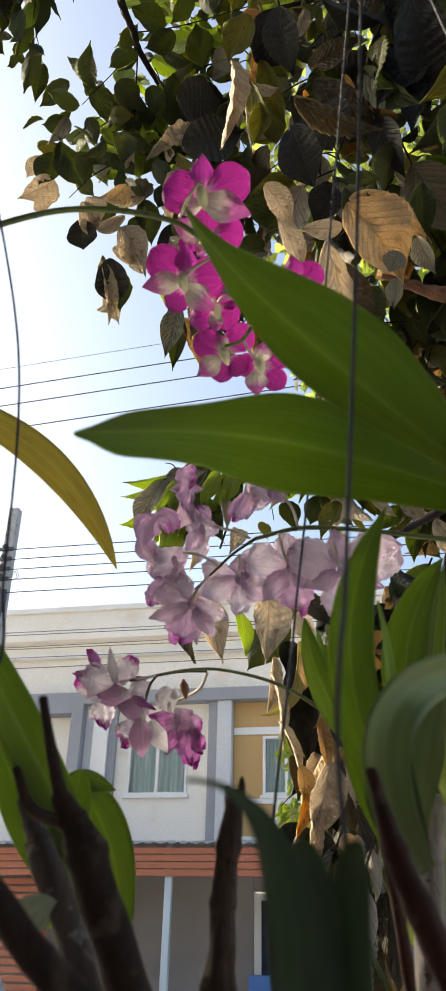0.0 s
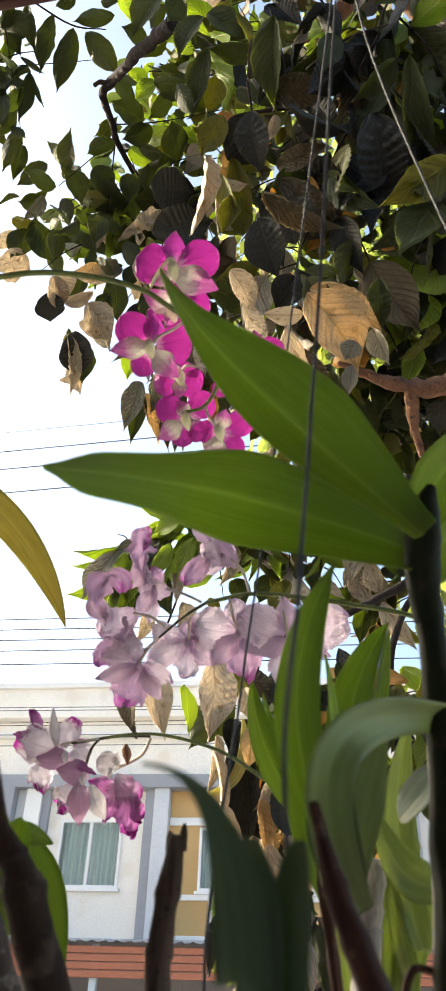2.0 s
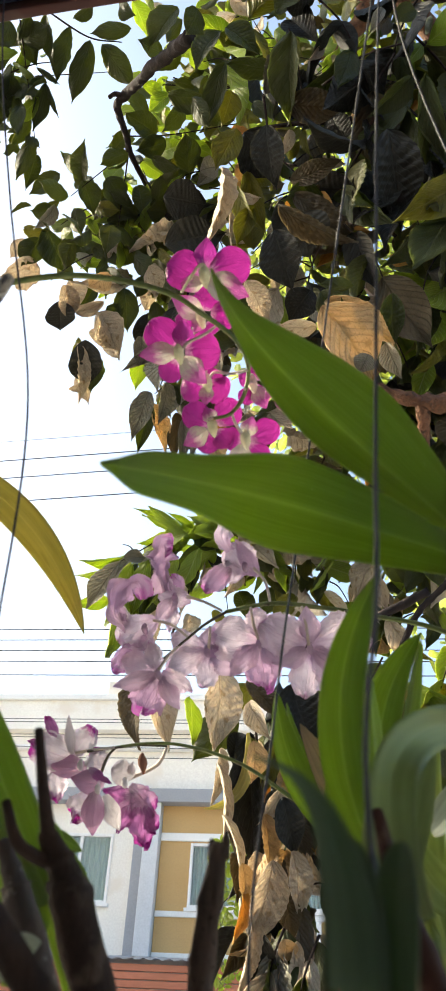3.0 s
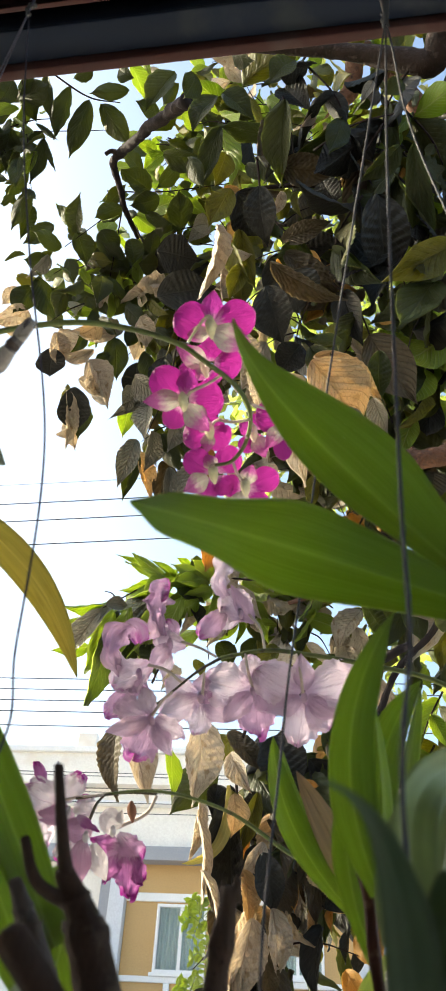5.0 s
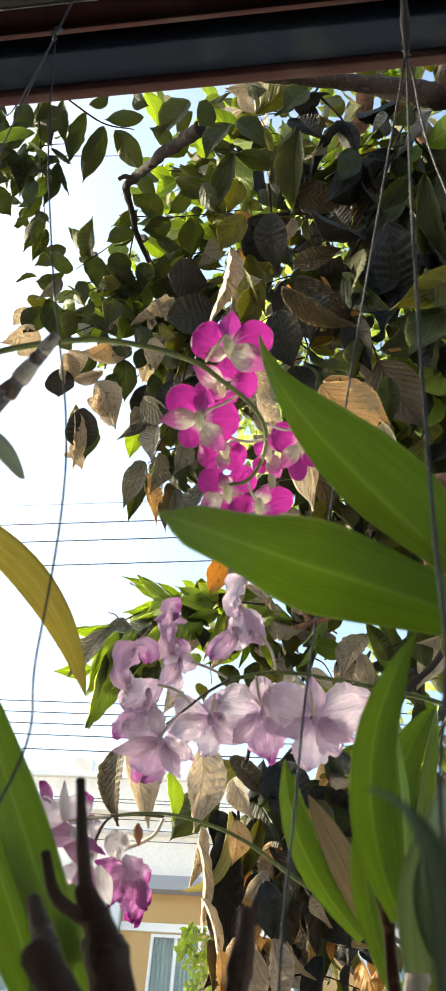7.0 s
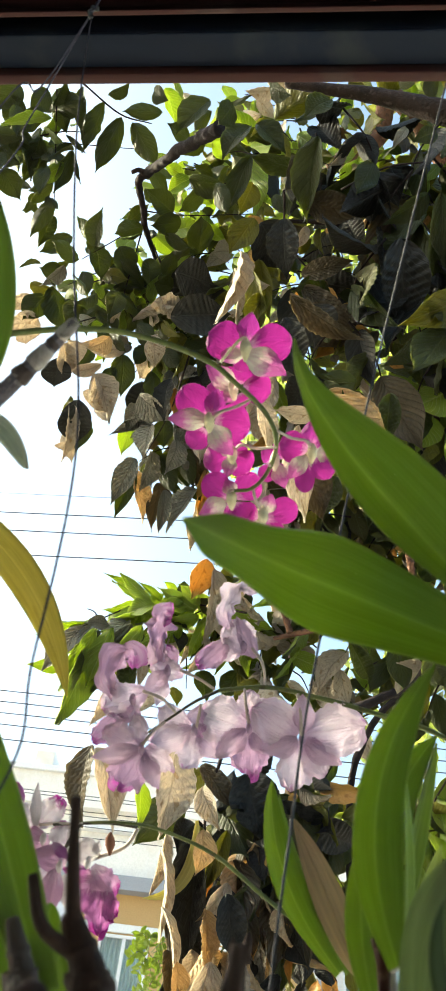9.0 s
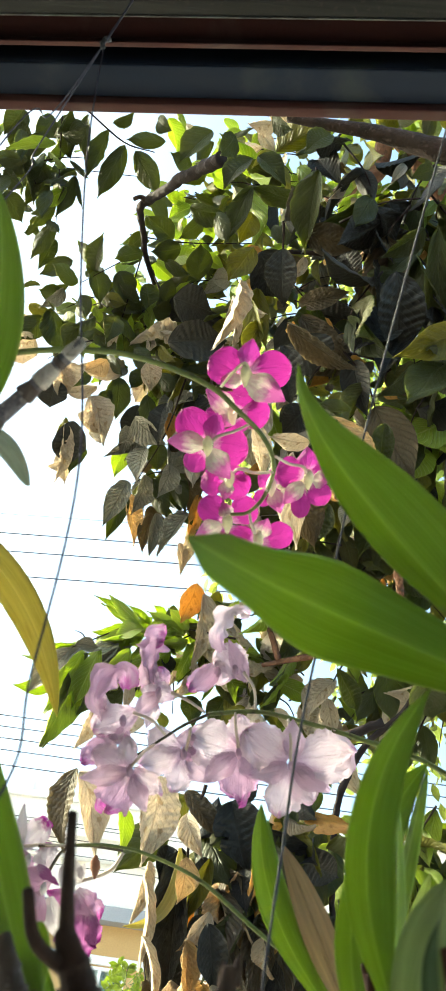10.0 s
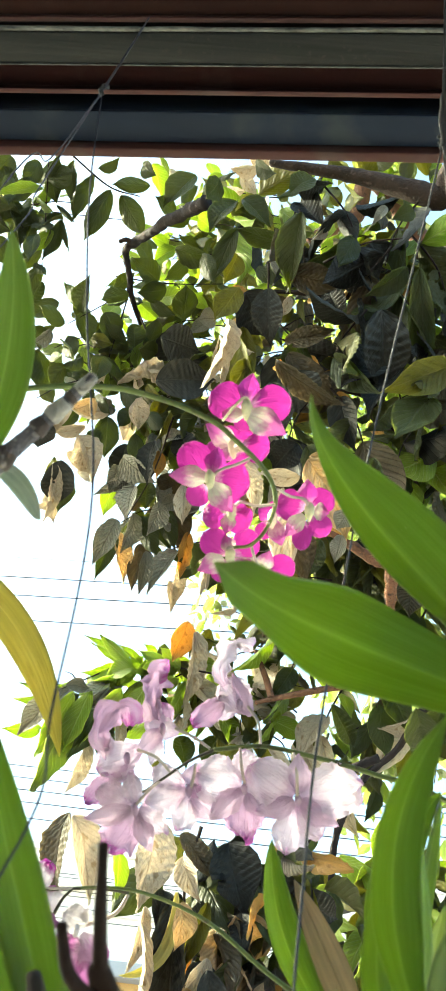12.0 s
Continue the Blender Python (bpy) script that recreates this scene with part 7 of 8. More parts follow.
leaf('tan', (0.105, 1.780, 2.032), (0.110, 1.799, 1.962), 0.042, -32, 0)
leaf('olive', (0.147, 1.803, 2.046), (0.125, 1.828, 1.941), 0.034, -10, 1)
leaf('pale', (0.159, 1.817, 1.957), (0.131, 1.829, 1.896), 0.034, -32, 3)
leaf('black', (0.156, 1.790, 1.930), (0.186, 1.815, 1.839), 0.046, -8, 0)
leaf('tan', (0.123, 1.804, 1.904), (0.145, 1.827, 1.818), 0.033, -32, 2)
leaf('pale', (0.178, 1.802, 1.842), (0.200, 1.825, 1.744), 0.042, -32, 3)
leaf('pale', (0.144, 1.802, 1.825), (0.123, 1.825, 1.699), 0.061, -32, 3)
leaf('brown', (0.165, 1.836, 1.785), (0.178, 1.852, 1.712), 0.036, 0, 3)
leaf('tan', (0.161, 1.839, 1.708), (0.167, 1.846, 1.673), 0.034, -32, 0)
leaf('pale', (0.109, 1.821, 1.770), (0.102, 1.847, 1.619), 0.024, -32, 3)
leaf('gold', (0.089, 1.839, 1.783), (0.084, 1.855, 1.700), 0.024, -32, 0)
leaf('black', (0.120, 1.867, 1.720), (0.127, 1.885, 1.624), 0.042, 0, 2)
leaf('pale', (0.034, 1.803, 1.996), (0.070, 1.840, 1.866), 0.018, -32, 0)
leaf('tan', (0.087, 1.819, 1.823), (0.097, 1.832, 1.766), 0.030, -32, 0)
leaf('pale', (0.048, 1.807, 1.902), (0.102, 1.835, 1.808), 0.016, -32, 0)
leaf('pale', (0.182, 1.853, 1.707), (0.175, 1.865, 1.634), 0.024, -32, 3)
leaf('tan', (0.162, 1.868, 1.679), (0.157, 1.876, 1.624), 0.029, -32, 2)

leaf('light', (0.020, 1.872, 2.568), (-0.074, 1.854, 2.609), 0.033, 20, 0)
leaf('light', (0.027, 1.880, 2.560), (-0.049, 1.918, 2.547), 0.055, -50)
leaf('light', (0.030, 1.863, 2.577), (-0.024, 1.846, 2.620), 0.044, 50, 0)
leaf('light', (0.042, 1.884, 2.558), (0.020, 1.968, 2.501), 0.062, -50, 0)
leaf('light', (-0.011, 1.899, 2.539), (-0.082, 1.954, 2.509), 0.062, -50)
leaf('light', (0.048, 1.850, 2.592), (0.122, 1.875, 2.599), 0.034, 10, 0)
leaf('light', (0.097, 1.873, 2.572), (0.160, 1.907, 2.569), 0.033, -5)
leaf('light', (0.102, 1.830, 2.614), (0.146, 1.829, 2.646), 0.035, 45)
leaf('light', (-0.079, 1.877, 2.557), (-0.179, 1.920, 2.538), 0.055, -50, 0)
leaf('light', (-0.086, 1.872, 2.563), (-0.182, 1.846, 2.612), 0.023, 30)
leaf('light', (-0.139, 1.947, 2.484), (-0.180, 2.043, 2.415), 0.065, -50)
leaf('light', (0.130, 1.938, 2.508), (0.198, 2.011, 2.467), 0.055, -35, 0)
leaf('light', (0.248, 1.940, 2.512), (0.336, 1.978, 2.507), 0.047, 0)
leaf('light', (0.392, 1.958, 2.502), (0.482, 2.005, 2.488), 0.047, -10)
leaf('light', (-0.095, 1.928, 2.506), (-0.137, 2.003, 2.457), 0.052, -50, 0)
leaf('grey', (-0.178, 1.919, 2.482), (-0.097, 1.899, 2.535), 0.030, 10, 0)
leaf('grey', (-0.285, 1.977, 2.504), (-0.215, 1.964, 2.548), 0.024, 0)
leaf('black', (0.249, 1.873, 2.142), (0.372, 1.972, 2.078), 0.069, 5, 3)
leaf('black', (0.170, 1.877, 2.134), (0.258, 1.949, 2.094), 0.072, -15, 3)
leaf('black', (0.312, 1.898, 2.120), (0.410, 1.959, 2.092), 0.059, 5, 3)
leaf('olive', (0.093, 1.824, 2.055), (0.127, 1.923, 1.986), 0.037, -15)
leaf('tan', (0.198, 1.845, 2.040), (0.192, 1.914, 1.998), 0.046, -32)
leaf('tan', (0.226, 1.840, 2.046), (0.249, 1.913, 2.002), 0.041, -32)
leaf('black', (0.194, 1.904, 2.108), (0.237, 2.007, 2.035), 0.063, 5, 3)
leaf('tan', (0.088, 1.844, 2.035), (0.102, 1.909, 1.998), 0.045, -32)
leaf('black', (0.158, 2.021, 1.989), (0.198, 2.108, 1.932), 0.047, 10, 3)
leaf('pale', (0.127, 1.911, 1.969), (0.153, 1.989, 1.922), 0.034, -32, 3)
leaf('gold', (0.102, 1.883, 1.997), (0.122, 1.950, 1.959), 0.034, -32)
leaf('dark', (0.351, 1.643, 2.377), (0.413, 1.721, 2.330), 0.039, -5)
leaf('dark', (0.509, 1.642, 2.386), (0.554, 1.728, 2.331), 0.069, 5)
leaf('dark', (0.567, 1.632, 2.399), (0.553, 1.721, 2.338), 0.059, 5)
leaf('pale', (-0.458, 1.470, 3.077), (-0.453, 1.516, 3.060), 0.060, -32, 3)
leaf('pale', (-0.363, 1.499, 3.053), (-0.347, 1.571, 3.011), 0.053, -32, 3)
leaf('pale', (-0.337, 1.549, 3.005), (-0.272, 1.549, 3.036), 0.027, 20, 3)
leaf('pale', (-0.283, 1.550, 3.006), (-0.236, 1.625, 2.962), 0.077, -32, 3)
leaf('pale', (-0.308, 1.582, 2.974), (-0.231, 1.621, 2.967), 0.040, -12, 3)
leaf('pale', (-0.336, 1.600, 2.954), (-0.331, 1.716, 2.866), 0.032, -32, 3)
leaf('pale', (-0.335, 1.668, 2.886), (-0.361, 1.700, 2.880), 0.036, -32, 3)
leaf('pale', (-0.150, 1.480, 3.084), (-0.128, 1.542, 3.051), 0.045, -32, 3)
leaf('tan', (-0.251, 1.485, 3.073), (-0.306, 1.525, 3.058), 0.049, -32, 0)
leaf('black', (-0.324, 1.595, 2.959), (-0.323, 1.690, 2.893), 0.069, 5, 0)
leaf('black', (-0.377, 1.525, 3.026), (-0.381, 1.589, 2.990), 0.061, 0, 0)
leaf('pale', (0.045, 1.327, 3.162), (0.038, 1.413, 3.104), 0.032, -32, 3)
leaf('olive', (0.041, 1.335, 3.154), (0.086, 1.419, 3.101), 0.048, 5, 0)
leaf('black', (0.087, 1.254, 3.237), (0.161, 1.331, 3.192), 0.095, -5, 0)
leaf('tan', (0.070, 1.300, 3.190), (0.102, 1.334, 3.186), 0.054, -32, 0)
leaf('tan', (0.218, 1.355, 3.143), (0.336, 1.440, 3.093), 0.058, -32, 0)
leaf('brown', (0.224, 1.317, 3.181), (0.297, 1.341, 3.189), 0.036, -15, 0)
leaf('black', (-0.098, 1.342, 3.139), (-0.005, 1.365, 3.150), 0.083, 5, 0)
leaf('black', (-0.098, 1.417, 3.065), (0.037, 1.409, 3.108), 0.083, -5, 0)
leaf('grey', (-0.010, 1.305, 3.181), (0.034, 1.309, 3.208), 0.043, -5, 0)
leaf('gold', (0.288, 1.356, 3.146), (0.343, 1.406, 3.127), 0.035, -32, 0)
leaf('pale', (0.217, 1.626, 3.018), (0.169, 1.650, 3.019), 0.042, -32, 3)
leaf('pale', (0.258, 1.737, 2.909), (0.310, 1.801, 2.875), 0.056, -32, 3)
leaf('pale', (0.133, 1.639, 3.000), (0.162, 1.686, 2.983), 0.050, -32, 3)

leaf('grey', (-0.230, 1.868, 2.494), (-0.329, 1.942, 2.408), 0.041, 15, 0)
leaf('grey', (-0.222, 1.865, 2.499), (-0.172, 1.886, 2.515), 0.030, -10, 0)
leaf('light', (-0.206, 1.873, 2.492), (-0.265, 1.973, 2.378), 0.054, -30, 0)
leaf('light', (-0.168, 1.873, 2.499), (-0.215, 1.966, 2.397), 0.052, 25, 0)
leaf('light', (-0.084, 1.838, 2.563), (-0.165, 1.819, 2.608), 0.033, -30, 0)
leaf('light', (-0.074, 1.845, 2.555), (-0.146, 1.868, 2.544), 0.046, 25, 1)
leaf('light', (-0.057, 1.849, 2.553), (0.008, 1.865, 2.578), 0.041, -30, 1)
leaf('light', (-0.045, 1.870, 2.526), (-0.092, 1.939, 2.457), 0.046, 25, 0)
leaf('light', (-0.100, 1.872, 2.513), (-0.147, 1.933, 2.455), 0.044, -25, 0)

leaf('tan', (0.213, 2.226, 1.640), (0.206, 2.338, 1.504), 0.032, -28, 0)
leaf('tan', (0.159, 2.159, 1.734), (0.167, 2.256, 1.632), 0.035, -28, 0)
leaf('pale', (0.132, 2.072, 1.874), (0.131, 2.179, 1.750), 0.059, -28, 3)
leaf('pale', (0.173, 2.067, 1.898), (0.172, 2.150, 1.816), 0.054, -28, 3)

# bare twigs
for line, r in (([(-0.295, 1.428, 3.584), (-0.142, 1.432, 3.576), (0.051, 1.418, 3.582)], 0.0022), ([(-0.447, 1.230, 3.540), (-0.320, 1.247, 3.567), (-0.230, 1.273, 3.620)], 0.0014),
                ([(-0.398, 1.104, 3.609), (-0.305, 1.175, 3.603), (-0.228, 1.206, 3.628)], 0.0026), ([(-0.459, 1.114, 3.587), (-0.466, 1.249, 3.525), (-0.472, 1.387, 3.451)], 0.002), ([(-0.246, 1.437, 3.555), (-0.261, 1.495, 3.470), (-0.296, 1.616, 3.281)], 0.0028),
                ([(-0.236, 1.473, 3.536), (-0.177, 1.525, 3.432), (-0.121, 1.582, 3.343)], 0.0028), ([(-0.249, 1.447, 3.548), (-0.305, 1.458, 3.482), (-0.394, 1.480, 3.396)], 0.002), ([(0.142, 1.155, 3.216), (0.159, 1.249, 3.165), (0.230, 1.304, 3.107)], 0.003),
                ([(0.201, 1.056, 3.286), (0.217, 1.113, 3.259), (0.225, 1.172, 3.230)], 0.0022), ([(0.268, 1.157, 3.236), (0.359, 1.109, 3.253), (0.451, 1.088, 3.251)], 0.0028), ([(-0.122, 2.027, 2.382), (-0.039, 1.944, 2.548), (0.075, 1.888, 2.613)], 0.003),
                ([(0.140, 1.837, 2.550), (0.000, 1.892, 2.598), (-0.091, 1.909, 2.590)], 0.0026), ([(-0.129, 1.902, 2.590), (-0.192, 1.913, 2.554), (-0.260, 1.920, 2.515)], 0.002), ([(0.121, 1.813, 2.186), (0.102, 1.854, 2.087), (0.122, 1.894, 1.974)], 0.004), ([(-0.064, 1.556, 3.120), (-0.102, 1.664, 3.022), (-0.156, 1.743, 2.935)], 0.0026)):
    part("twig", tube(line, (r, r * 0.5), 6, 6, wobble=0.3), BARK, tree)
part("yellow_leaf", blade((0.090, 1.820, 2.062), (0.079, 1.843, 1.962), (0.009, 1.838, 1.921), 0.025, 25, "lance", 0.3, 0.001, 0.1, 20, 8), ORCHID_YELLOW, tree, "narrow curved yellow-green leaf")

# the hanging column of dry leaves
twig([(0.164, 1.886, 1.745), (0.140, 1.863, 1.678), (0.127, 1.848, 1.605)], 5, 0.13, ('pale', 'dark', 'grey', 'dark'), 75, wide=0.42, hang=1.3, spread=0.5, turn=70)
twig([(0.220, 1.922, 1.728), (0.193, 1.898, 1.660), (0.178, 1.883, 1.588)], 5, 0.13, ('dark', 'dark', 'pale'), 76, wide=0.42, hang=1.3, spread=0.5, turn=70)
twig([(0.125, 1.894, 1.660), (0.103, 1.867, 1.596), (0.092, 1.848, 1.527)], 5, 0.13, ('pale', 'dark', 'grey', 'dark'), 77, wide=0.42, hang=1.3, spread=0.5, turn=70)
twig([(0.190, 1.901, 1.619), (0.166, 1.873, 1.558), (0.153, 1.853, 1.492)], 5, 0.13, ('pale', 'dark', 'grey', 'dark'), 79, wide=0.42, hang=1.3, spread=0.5, turn=70)

# leaves hanging beyond the trunk
twig([(0.299, 1.945, 2.636), (0.264, 1.944, 2.551), (0.247, 1.976, 2.502)], 3, 0.11, ('dark', 'light', 'green', 'pale'), 82, wide=0.45, hang=0.9, turn=100)
twig([(0.420, 1.937, 2.627), (0.382, 1.937, 2.544), (0.364, 1.970, 2.496)], 3, 0.11, ('dark', 'light', 'green', 'pale'), 83, wide=0.45, hang=0.9, turn=100)
twig([(0.536, 1.898, 2.651), (0.495, 1.902, 2.570), (0.477, 1.936, 2.522)], 3, 0.11, ('dark', 'light', 'green', 'pale'), 84, wide=0.45, hang=0.9, turn=100)
twig([(0.623, 1.895, 2.624), (0.580, 1.899, 2.544), (0.562, 1.933, 2.498)], 3, 0.11, ('dark', 'light', 'green', 'pale'), 85, wide=0.45, hang=0.9, turn=100)
twig([(0.371, 2.028, 2.591), (0.333, 2.025, 2.507), (0.316, 2.055, 2.457)], 3, 0.11, ('dark', 'light', 'green', 'pale'), 86, wide=0.45, hang=0.9, turn=100)
twig([(0.650, 2.033, 2.593), (0.605, 2.034, 2.512), (0.586, 2.067, 2.462)], 3, 0.11, ('dark', 'light', 'green', 'pale'), 87, wide=0.45, hang=0.9, turn=100)
twig([(0.583, 2.143, 2.429), (0.540, 2.134, 2.351), (0.520, 2.160, 2.302)], 3, 0.11, ('light', 'green', 'green', 'light'), 88, wide=0.45, hang=0.9, turn=100)
twig([(0.656, 2.156, 2.367), (0.611, 2.146, 2.291), (0.591, 2.171, 2.243)], 3, 0.11, ('light', 'green', 'green', 'light'), 89, wide=0.45, hang=0.9, turn=100)
twig([(0.382, 2.101, 2.355), (0.345, 2.086, 2.278), (0.328, 2.108, 2.230)], 3, 0.11, ('light', 'green', 'green', 'light'), 90, wide=0.45, hang=0.9, turn=100)
twig([(0.404, 2.053, 2.210), (0.369, 2.032, 2.140), (0.352, 2.050, 2.096)], 3, 0.11, ('light', 'green', 'green', 'light'), 91, wide=0.45, hang=0.9, turn=100)
twig([(0.558, 2.202, 2.316), (0.515, 2.187, 2.241), (0.496, 2.209, 2.192)], 3, 0.11, ('light', 'green', 'green', 'light'), 92, wide=0.45, hang=0.9, turn=100)
twig([(0.697, 2.184, 2.281), (0.651, 2.170, 2.209), (0.631, 2.193, 2.162)], 3, 0.11, ('light', 'green', 'green', 'light'), 93, wide=0.45, hang=0.9, turn=100)
twig([(0.601, 2.223, 2.243), (0.557, 2.205, 2.171), (0.538, 2.226, 2.124)], 3, 0.11, ('light', 'green', 'green', 'light'), 94, wide=0.45, hang=0.9, turn=100)
twig([(0.502, 2.175, 2.136), (0.463, 2.151, 2.068), (0.445, 2.167, 2.024)], 3, 0.11, ('light', 'green', 'green', 'light'), 95, wide=0.45, hang=0.9, turn=100)
twig([(0.318, 1.849, 2.680), (0.283, 1.852, 2.596), (0.266, 1.886, 2.548)], 3, 0.11, ('dark', 'light', 'green', 'pale'), 96, wide=0.45, hang=0.9, turn=100)
twig([(0.277, 1.777, 2.772), (0.244, 1.785, 2.687), (0.227, 1.823, 2.640)], 3, 0.11, ('dark', 'light', 'green', 'pale'), 97, wide=0.45, hang=0.9, turn=100)
twig([(0.401, 1.790, 2.740), (0.364, 1.798, 2.657), (0.347, 1.835, 2.610)], 3, 0.11, ('dark', 'light', 'green', 'pale'), 98, wide=0.45, hang=0.9, turn=100)
twig([(0.598, 1.791, 2.766), (0.557, 1.803, 2.685), (0.539, 1.842, 2.639)], 3, 0.11, ('dark', 'light', 'green', 'pale'), 99, wide=0.45, hang=0.9, turn=100)


# the inner leaves of the crown, clump by clump, joined
def clump(name, spots, seed, label):
    """spots: a centre, its radii, how many leaves, their length, the share of width, how far they hang, and the kinds to draw from."""
    rnd = random.Random(seed)
    skins = (TREE_TOP, TREE_UNDER, TREE_LIGHT, TREE_PALE, TREE_GREY, TREE_GOLD, TREE_BLACK, TREE_OLIVE, TREE_BROWN, TREE_SUNNED)
    verts, faces, index, uvs, base = [], [], [], [], 0
    for centre, radii, n, size, wide, hang, kinds in spots:
        for _ in range(n):
            me = rnd.choice(LEAVES[rnd.choice(kinds)][:3])
            d = Vector([max(-1.1, min(1.1, rnd.gauss(0, 0.5))) for _ in range(3)])
            p = Vector(centre) + Vector([a * b for a, b in zip(d, radii)])
            y = Vector((rnd.uniform(-1, 1), rnd.uniform(-0.8, 0.6), rnd.uniform(-0.7, 0.7) - 1.1 * hang)).normalized()
            n_ = EYE_SIDE - p
            n_ = Matrix.Rotation(rnd.uniform(-1.2, 1.2) + (math.pi if rnd.random() < 0.6 else 0), 3, y) @ (n_ - y * n_.dot(y)).normalized()
            long_ = size * rnd.uniform(0.7, 1.25)
            m = (Matrix((y.cross(n_), y, n_)).transposed() @ Matrix.Diagonal((wide * long_ * rnd.uniform(0.8, 1.2), long_, long_)))
            verts += [tuple(p + m @ v.co - TREE_AT) for v in me.vertices]
            where = [skins.index(x) for x in me.materials]
            layer = me.uv_layers[0].data
            for f in me.polygons:
                faces.append([base + k for k in f.vertices])
                index.append(where[f.material_index])
                uvs += [tuple(layer[k].uv) for k in f.loop_indices]
            base += len(me.vertices)
    bm = bmesh.new()
    for centre, radii, n, size, wide, hang, kinds in spots:
        for _ in range(n // 6):
            p = Vector(centre) + Vector([rnd.uniform(-0.4, 0.4) * r for r in radii])
            q = p + Vector((rnd.uniform(-1, 1), rnd.uniform(-0.3, 0.3), rnd.uniform(-0.9, 0.6))).normalized() * rnd.uniform(0.06, 0.16)
            tube([p, p.lerp(q, 0.5) + Vector((0, 0, 0.015)), q], (0.0022, 0.001), 5, 3, bm)
    tagged(part(name.replace("leaves", "twig"), bm, BARK, tree, "thin dark twigs"), kind="stuff")
    me = bpy.data.meshes.new(name)
    me.from_pydata(verts, [], faces)
    me.polygons.foreach_set("material_index", index)
    me.polygons.foreach_set("use_smooth", [True] * len(faces))
    me.uv_layers.new(name="UVMap").data.foreach_set("uv", np.array(uvs, dtype=np.float32).ravel())
    for m in skins:
        me.materials.append(m)
    ob = new(name, me)
    ob.parent = tree
    return tagged(ob, label, kind="stuff")


SMALL = ("dark", "dark", "green")
clump("outer_leaves", [
    ((-0.118, 1.817, 3.045), (0.06, 0.1, 0.08), 14, 0.09, 0.45, 1.0, ("grey", "brown", "dark")),
    ((-0.166, 1.694, 3.282), (0.12, 0.1, 0.09), 30, 0.085, 0.48, 0.7, ("olive", "dark", "dark", "light", "grey")),
    ((-0.547, 1.287, 3.596), (0.13, 0.1, 0.18), 20, 0.085, 0.45, 0.7, ("dark", "dark", "dark", "green")),
    ((0.004, 1.753, 3.161), (0.16, 0.1, 0.2), 46, 0.09, 0.48, 0.8, ("pale", "brown", "dark", "grey", "dark", "olive")),
    ((0.231, 1.938, 2.761), (0.1, 0.1, 0.14), 26, 0.08, 0.48, 0.8, ("pale", "brown", "dark", "dark", "olive")),
    ((-0.308, 1.601, 3.439), (0.2, 0.12, 0.12), 42, 0.075, 0.5, 0.3, ("dark", "dark", "green", "dark", "light")),
    ((-0.158, 1.602, 3.591), (0.16, 0.12, 0.16), 36, 0.08, 0.5, 0.4, ("dark", "green", "light", "light")),
    ((-0.107, 1.485, 3.872), (0.24, 0.15, 0.2), 50, 0.08, 0.48, 0.4, ("light", "dark", "dark", "olive")),
    ((0.088, 1.332, 3.740), (0.24, 0.15, 0.18), 50, 0.09, 0.48, 0.5, ("light", "dark", "olive", "dark")),
    ((0.186, 1.386, 3.258), (0.2, 0.1, 0.2), 40, 0.06, 0.5, 0.8, ("gold", "pale", "olive", "brown", "dark")),
    ((0.383, 1.376, 3.133), (0.22, 0.1, 0.25), 50, 0.06, 0.5, 0.8, ("gold", "brown", "olive", "brown", "dark")),
    ((0.431, 1.247, 3.435), (0.2, 0.1, 0.16), 40, 0.08, 0.5, 0.6, ("light", "olive", "brown", "dark")),
    ((0.517, 1.895, 2.766), (0.25, 0.1, 0.25), 60, 0.06, 0.5, 0.8, ("gold", "brown", "olive", "dark")),
    ((-0.264, 1.596, 3.443), (0.26, 0.15, 0.12), 60, 0.085, 0.6, 0.2, SMALL),
    ((-0.030, 1.570, 3.649), (0.2, 0.15, 0.14), 54, 0.09, 0.55, 0.3, ("dark", "light", "olive")),
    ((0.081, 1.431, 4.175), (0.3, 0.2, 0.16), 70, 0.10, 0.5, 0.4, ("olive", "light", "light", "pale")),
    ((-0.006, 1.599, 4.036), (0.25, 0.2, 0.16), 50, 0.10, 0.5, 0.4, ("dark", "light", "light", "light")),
    ((-0.548, 1.225, 3.571), (0.12, 0.1, 0.18), 34, 0.11, 0.42, 0.8, SMALL),
    ((-0.046, 1.616, 3.317), (0.16, 0.15, 0.14), 30, 0.10, 0.55, 0.5, ("dark", "dark", "olive", "pale")),
    ((-0.327, 1.554, 3.245), (0.12, 0.1, 0.08), 10, 0.10, 0.6, 0.7, ("pale", "mixed", "dark", "dark")),
    ((-0.029, 1.695, 3.194), (0.10, 0.1, 0.12), 16, 0.10, 0.45, 1.1, ("dark", "dark", "olive", "grey")),
    ((0.053, 1.824, 2.945), (0.08, 0.1, 0.12), 8, 0.11, 0.42, 1.3, ("grey", "pale", "dark"))], 101, "small dark leaves on the outer twigs")
